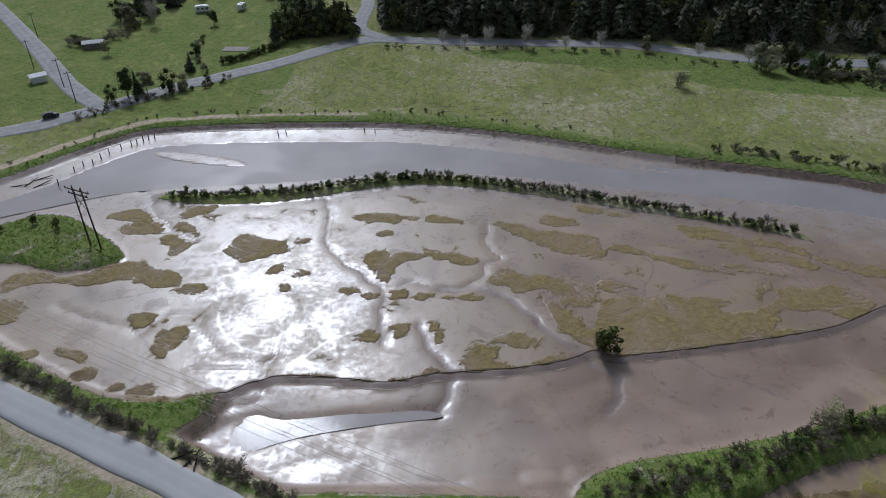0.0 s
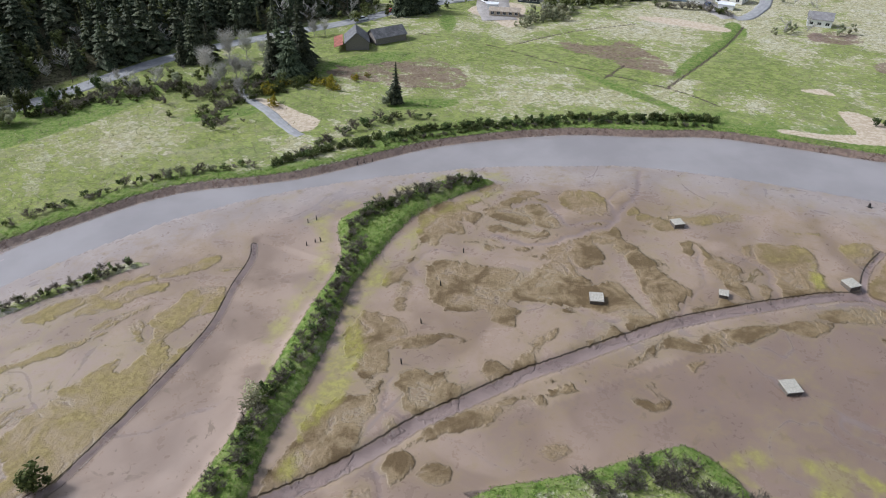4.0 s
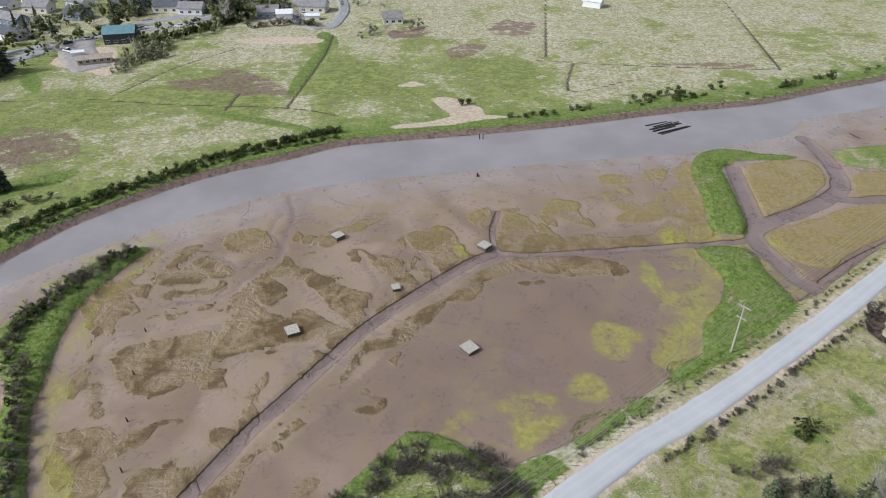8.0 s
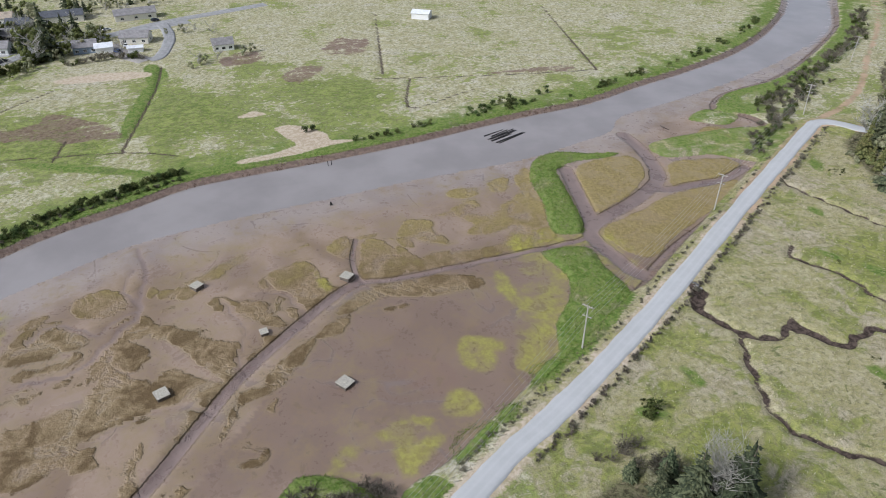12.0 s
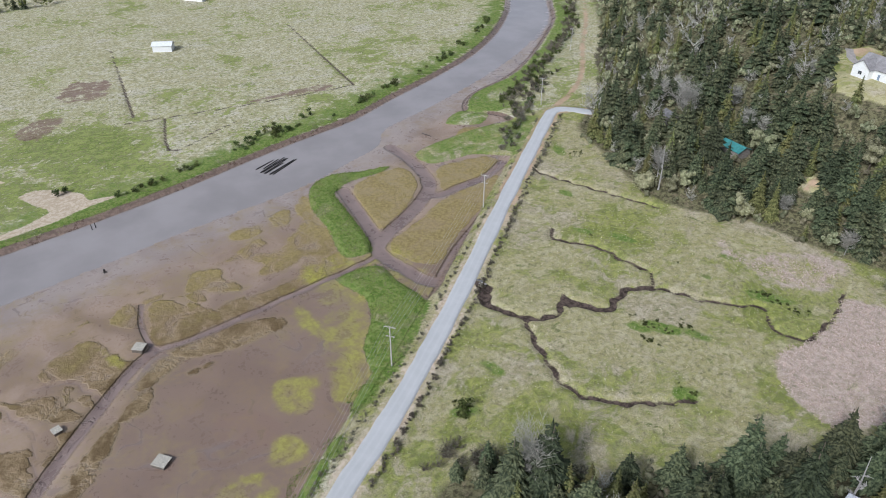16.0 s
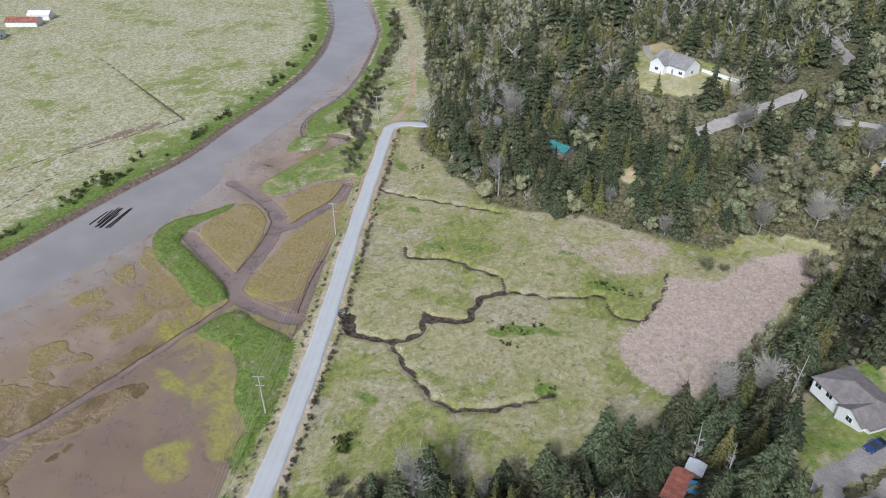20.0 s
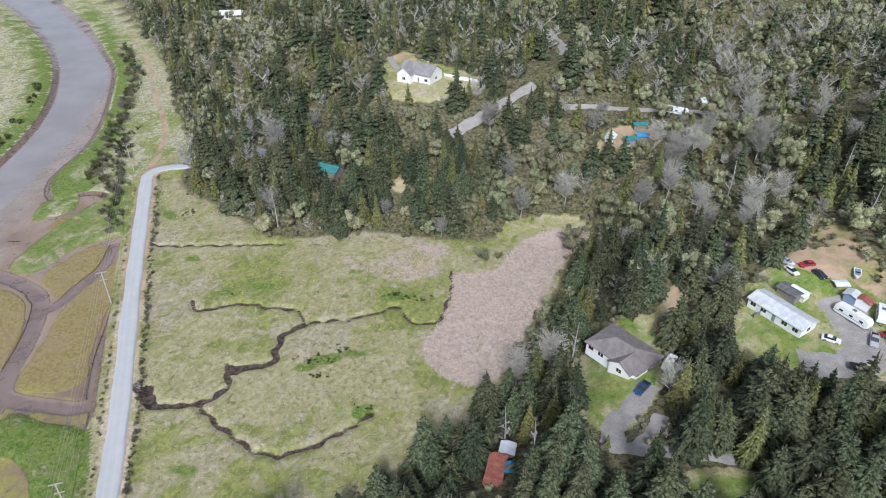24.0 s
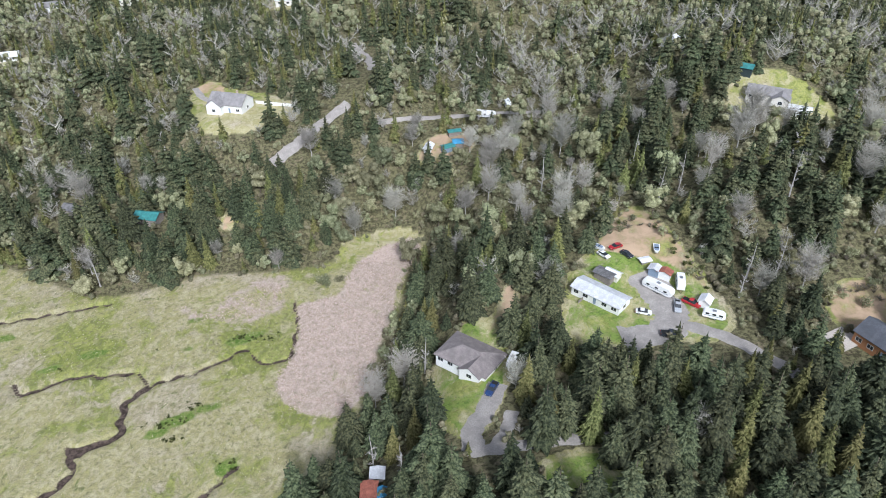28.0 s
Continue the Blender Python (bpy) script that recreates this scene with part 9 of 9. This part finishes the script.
# ---- duck huts on the flats ----
HUT_TOP = plain("bleached_hut_lid", (0.47, 0.435, 0.36), 0.8, vary=0.35, bump=0.3)
HUT_SIDE = plain("muddy_hut_boards", (0.15, 0.125, 0.10), 0.85, vary=0.4, bump=0.4)
for x, y, turn, s, lid in ((117.1, 29.9, 24, 0.92, 0.95), (156.0, 22.9, 40, 0.85, 1.1), (149.4, -16.3, 46, 0.9, 1.1), (132.2, 6.9, 12, 0.6, 0.9), (109.7, -9.4, 38, 0.98, 0.9)):
    hut = thing("hut", "low square board hut with a bleached lid on the mud", "hut", pose(x, y, height(x, y) - 0.1, rnd.uniform(-2, 2), rnd.uniform(-2, 2), turn), "huts on the flats")
    a_ = 1.55 * s
    part("lid", joined([box(-a_ - 0.12, -a_ * 0.95 - 0.12, lid, a_ + 0.12, a_ * 0.95 + 0.12, lid + 0.14), box(-0.5 * s, -0.4 * s, lid + 0.14, 0.45 * s, 0.45 * s, lid + 0.2)]), HUT_TOP, hut, "bleached flat lid with a hatch")
    for k in range(4):
        z0 = lid * k / 4
        for sgn in (-1, 1):
            part("board", box(-a_, sgn * a_ * 0.95 - 0.03, z0 + 0.012, a_, sgn * a_ * 0.95 + 0.03, z0 + lid / 4 - 0.012), HUT_SIDE, hut)
            part("board", box(sgn * a_ - 0.03, -a_ * 0.95 + 0.03, z0 + 0.012, sgn * a_ + 0.03, a_ * 0.95 - 0.03, z0 + lid / 4 - 0.012), HUT_SIDE, hut)

# ---- power poles and wires ----
def power_pole(x, y, turn, h=12.8, material=POLE_WOOD):
    ob = thing("power_pole", "bleached wooden power pole with two crossarms", "power pole", pose(x, y, height(x, y) - 0.2, rnd.uniform(-2, 2), rnd.uniform(-2, 2), turn), "power poles")
    part("pole", rod((0, 0, 0), (0, 0, h), 0.22, 8, 0.15), material, ob)
    for z, a_ in ((h - 0.35, 1.5), (h - 3.2, 1.15)):
        arm = part("crossarm", box(-a_, -0.2, z, a_, -0.02, z + 0.2), material, ob)
        for k in (-1, -0.4, 0.4, 1):
            part("insulator", rod((k * a_ * 0.92, -0.09, z + 0.16), (k * a_ * 0.92, -0.09, z + 0.42), 0.06), GLASS, arm)
    part("brace", joined([rod((-0.8, -0.1, h - 0.3), (0, -0.12, h - 1.1), 0.03), rod((0.8, -0.1, h - 0.3), (0, -0.12, h - 1.1), 0.03)]), STEEL, ob)
    return ob


POLES = [(-95, 99), (27, 38), (105.3, -65.2), (153.6, -133.6), (209, -212), (256, -277)]
for i, (x, y) in enumerate(POLES):
    dx, dy = (POLES[min(i + 1, 5)][0] - POLES[max(i - 1, 0)][0]), (POLES[min(i + 1, 5)][1] - POLES[max(i - 1, 0)][1])
    power_pole(x, y, math.degrees(math.atan2(dy, dx)) + 90)
for i in range(5):
    (x0, y0), (x1, y1) = POLES[i], POLES[i + 1]
    nx2, ny2 = -(y1 - y0), x1 - x0
    L = math.hypot(nx2, ny2)
    for off, drop in ((-1.38, 0.0), (0.55, 0.0), (1.38, 0.0), (-1.0, 2.85), (1.0, 2.85)):
        v, f = [], []
        n = 22
        for k in range(n + 1):
            s = k / n
            px_, py_ = x0 + (x1 - x0) * s + nx2 / L * off, y0 + (y1 - y0) * s + ny2 / L * off
            z = (height(x0, y0) * (1 - s) + height(x1, y1) * s) + 12.65 - drop - 4 * 1.6 * s * (1 - s)
            for a_ in (0, 2.094, 4.189):
                v.append((px_ + 0.022 * math.cos(a_) * nx2 / L, py_ + 0.022 * math.cos(a_) * ny2 / L, z + 0.022 * math.sin(a_)))
        for k in range(n):
            for j in range(3):
                f.append((3 * k + j, 3 * k + (j + 1) % 3, 3 * k + 3 + (j + 1) % 3, 3 * k + 3 + j))
        tagged(mesh_object("power_line", v, f, WIRE), "thin sagging power line between wooden poles", "wire", "power lines")
pyl = thing("twin_pole_pylon", "dark two-legged wooden pylon with crossarms", "pylon", pose(-72.6, 120.6, height(-72.6, 120.6) - 0.2, 0, 0, -25), "power poles")
for s in (-1, 1):
    part("pole", rod((s * 1.5, 0, 0), (s * 1.2, 0, 14.5), 0.2, 8, 0.13), DARK_POLE, pyl)
for z, a_ in ((13.6, 3.4), (12.6, 2.6)):
    arm = part("crossarm", box(-a_, -0.2, z, a_, 0.0, z + 0.2), DARK_POLE, pyl)
    for k in (-0.95, -0.3, 0.3, 0.95):
        part("insulator", rod((k * a_, -0.1, z + 0.2), (k * a_, -0.1, z + 0.6), 0.08), GLASS, arm)
part("brace", joined([rod((-1.4, 0, 9), (1.2, 0, 12.4), 0.06), rod((1.4, 0, 9), (-1.2, 0, 12.4), 0.06)]), DARK_POLE, pyl)
for x, y in ((-112, 201), (-121, 213), (-155, 266), (-140, 232), (12, 263.5), (60, 260.5), (143, 239), (104, 245), (262, 203), (200, 229)):
    ob = thing("utility_pole", "tarred wooden utility pole beside the road", "utility pole", pose(x, y, height(x, y) - 0.2, 0, 0, 40), "roadside utility poles")
    part("pole", rod((0, 0, 0), (0, 0, 10), 0.16, 8, 0.1), DARK_POLE, ob)
    part("crossarm", box(-1.1, -0.08, 9.3, 1.1, 0.06, 9.45), DARK_POLE, ob)

def stone_shape(size):
    """A rough boulder."""
    bm = bmesh.new()
    bmesh.ops.create_icosphere(bm, subdivisions=2, radius=size)
    for v in bm.verts:
        v.co *= rnd.uniform(0.8, 1.15)
        v.co.z = max(v.co.z * 0.7, -0.3 * size)
    shape = [tuple(v.co) for v in bm.verts], [tuple(v.index for v in f.verts) for f in bm.faces]
    bm.free()
    return shape


# ---- log raft, piles and stakes ----
for k in range(8):
    off = (k - 3.5) * 1.15
    d_ = Vector((0.42 + rnd.uniform(-0.06, 0.06), -0.9, 0)).normalized()
    ln = rnd.uniform(4.0, 8.5)
    c_ = Vector((226.3 + off * 0.8 + rnd.uniform(-0.4, 0.4), -88.5 + off * 0.35 + rnd.uniform(-2.5, 2.5), WATER_Z + rnd.uniform(0.0, 0.15)))
    ob = new("log", mesh_of("log", *rod(c_ - d_ * ln, c_ + d_ * ln, 0.3, 8, 0.2), DARK_LOG))
    tagged(ob, "long dark wet log stranded in the river", "log", "log raft")
PILES = [(-95, 151, 1.6), (-94, 158, 1.4), (-93, 161, 1.5), (-91, 162, 1.5), (-90, 165, 1.7), (-89, 168, 1.6), (-87, 171, 1.4), (-85, 173, 1.5), (-84, 174.3, 1.6), (-82.6, 175.6, 1.8), (-81.5, 176.4, 1.7),
         (-80, 177, 1.7), (-46, 179, 1.4), (-44, 180, 1.3), (-22, 181, 1.3), (-19, 180.5, 1.2), (111, 103, 1.1), (113, 102, 1.3), (103, 97, 1.1), (105, 96, 1.0), (106, 95, 1.2), (144, 112, 1.1), (146, 111, 1.0), (148, 109.5, 1.1),
         (219, -21, 2.0), (219.6, -22.2, 1.9), (119, 63, 1.2), (105, 61, 1.2), (92, 58, 1.2), (80, 55, 1.3)]
for x, y, h in PILES:
    z0 = min(height(x, y), height(x + 0.5, y)) - 0.5
    ob = new("timber_post", mesh_of("timber_post", *rod((x, y, z0), (x + rnd.uniform(-0.15, 0.15), y + rnd.uniform(-0.15, 0.15), max(z0 + 0.5, WATER_Z) + h), 0.16, 7, 0.12), DARK_LOG))
    tagged(ob, "old dark timber post standing in the mud", "post", "old timber posts")
stump = thing("stump", "dark stranded stump with roots in the mud", "stump", pose(191, -18, height(191, -18)), "")
part("bole", rod((0, 0, -0.2), (0.2, 0.1, 1.1), 0.4, 8, 0.25), DARK_LOG, stump)
for k in range(5):
    part("root", rod((0, 0, 0.3), (1.1 * math.cos(k * 1.3), 1.1 * math.sin(k * 1.3), -0.1), 0.12, 6, 0.04), DARK_LOG, stump)
for k, (x, y, a_) in enumerate(((-37.5, 65.5, 20), (-36, 64.6, 60), (-35, 64.0, 95), (-36.8, 66, 120), (-100, 154, 30), (-102, 152, 70), (-104, 150, 10), (-99, 151, 50), (214, -152, 25))):
    z = height(x, y) + 0.2
    d_ = Vector((math.cos(radians(a_)), math.sin(radians(a_)), 0.1)) * 2.2
    ob = new("driftwood", mesh_of("driftwood", *rod(Vector((x, y, z)) - d_, Vector((x, y, z)) + d_, 0.16, 7, 0.09), DARK_LOG))
    tagged(ob, "dark driftwood timber lying on the mud", "driftwood", "driftwood")
# culvert mouth by the road
cul = thing("culvert", "corrugated culvert pipe with pale rocks under the road", "culvert", pose(119.6, -105.2, height(119.6, -105.2) - 0.2, 0, 0, 35))
part("pipe", rod((-0.6, 0, 0.0), (2.6, 0, 0.1), 0.4, 14), R_OLD, cul)
for k in range(9):
    r_ = rnd.uniform(0.2, 0.42)
    part("rock", stone_shape(r_), SNAG, cul).location = (-0.6 + rnd.uniform(-1, 1), rnd.choice((-1, 1)) * rnd.uniform(0.7, 1.3), 0)
grow_rest()
join_bushes()
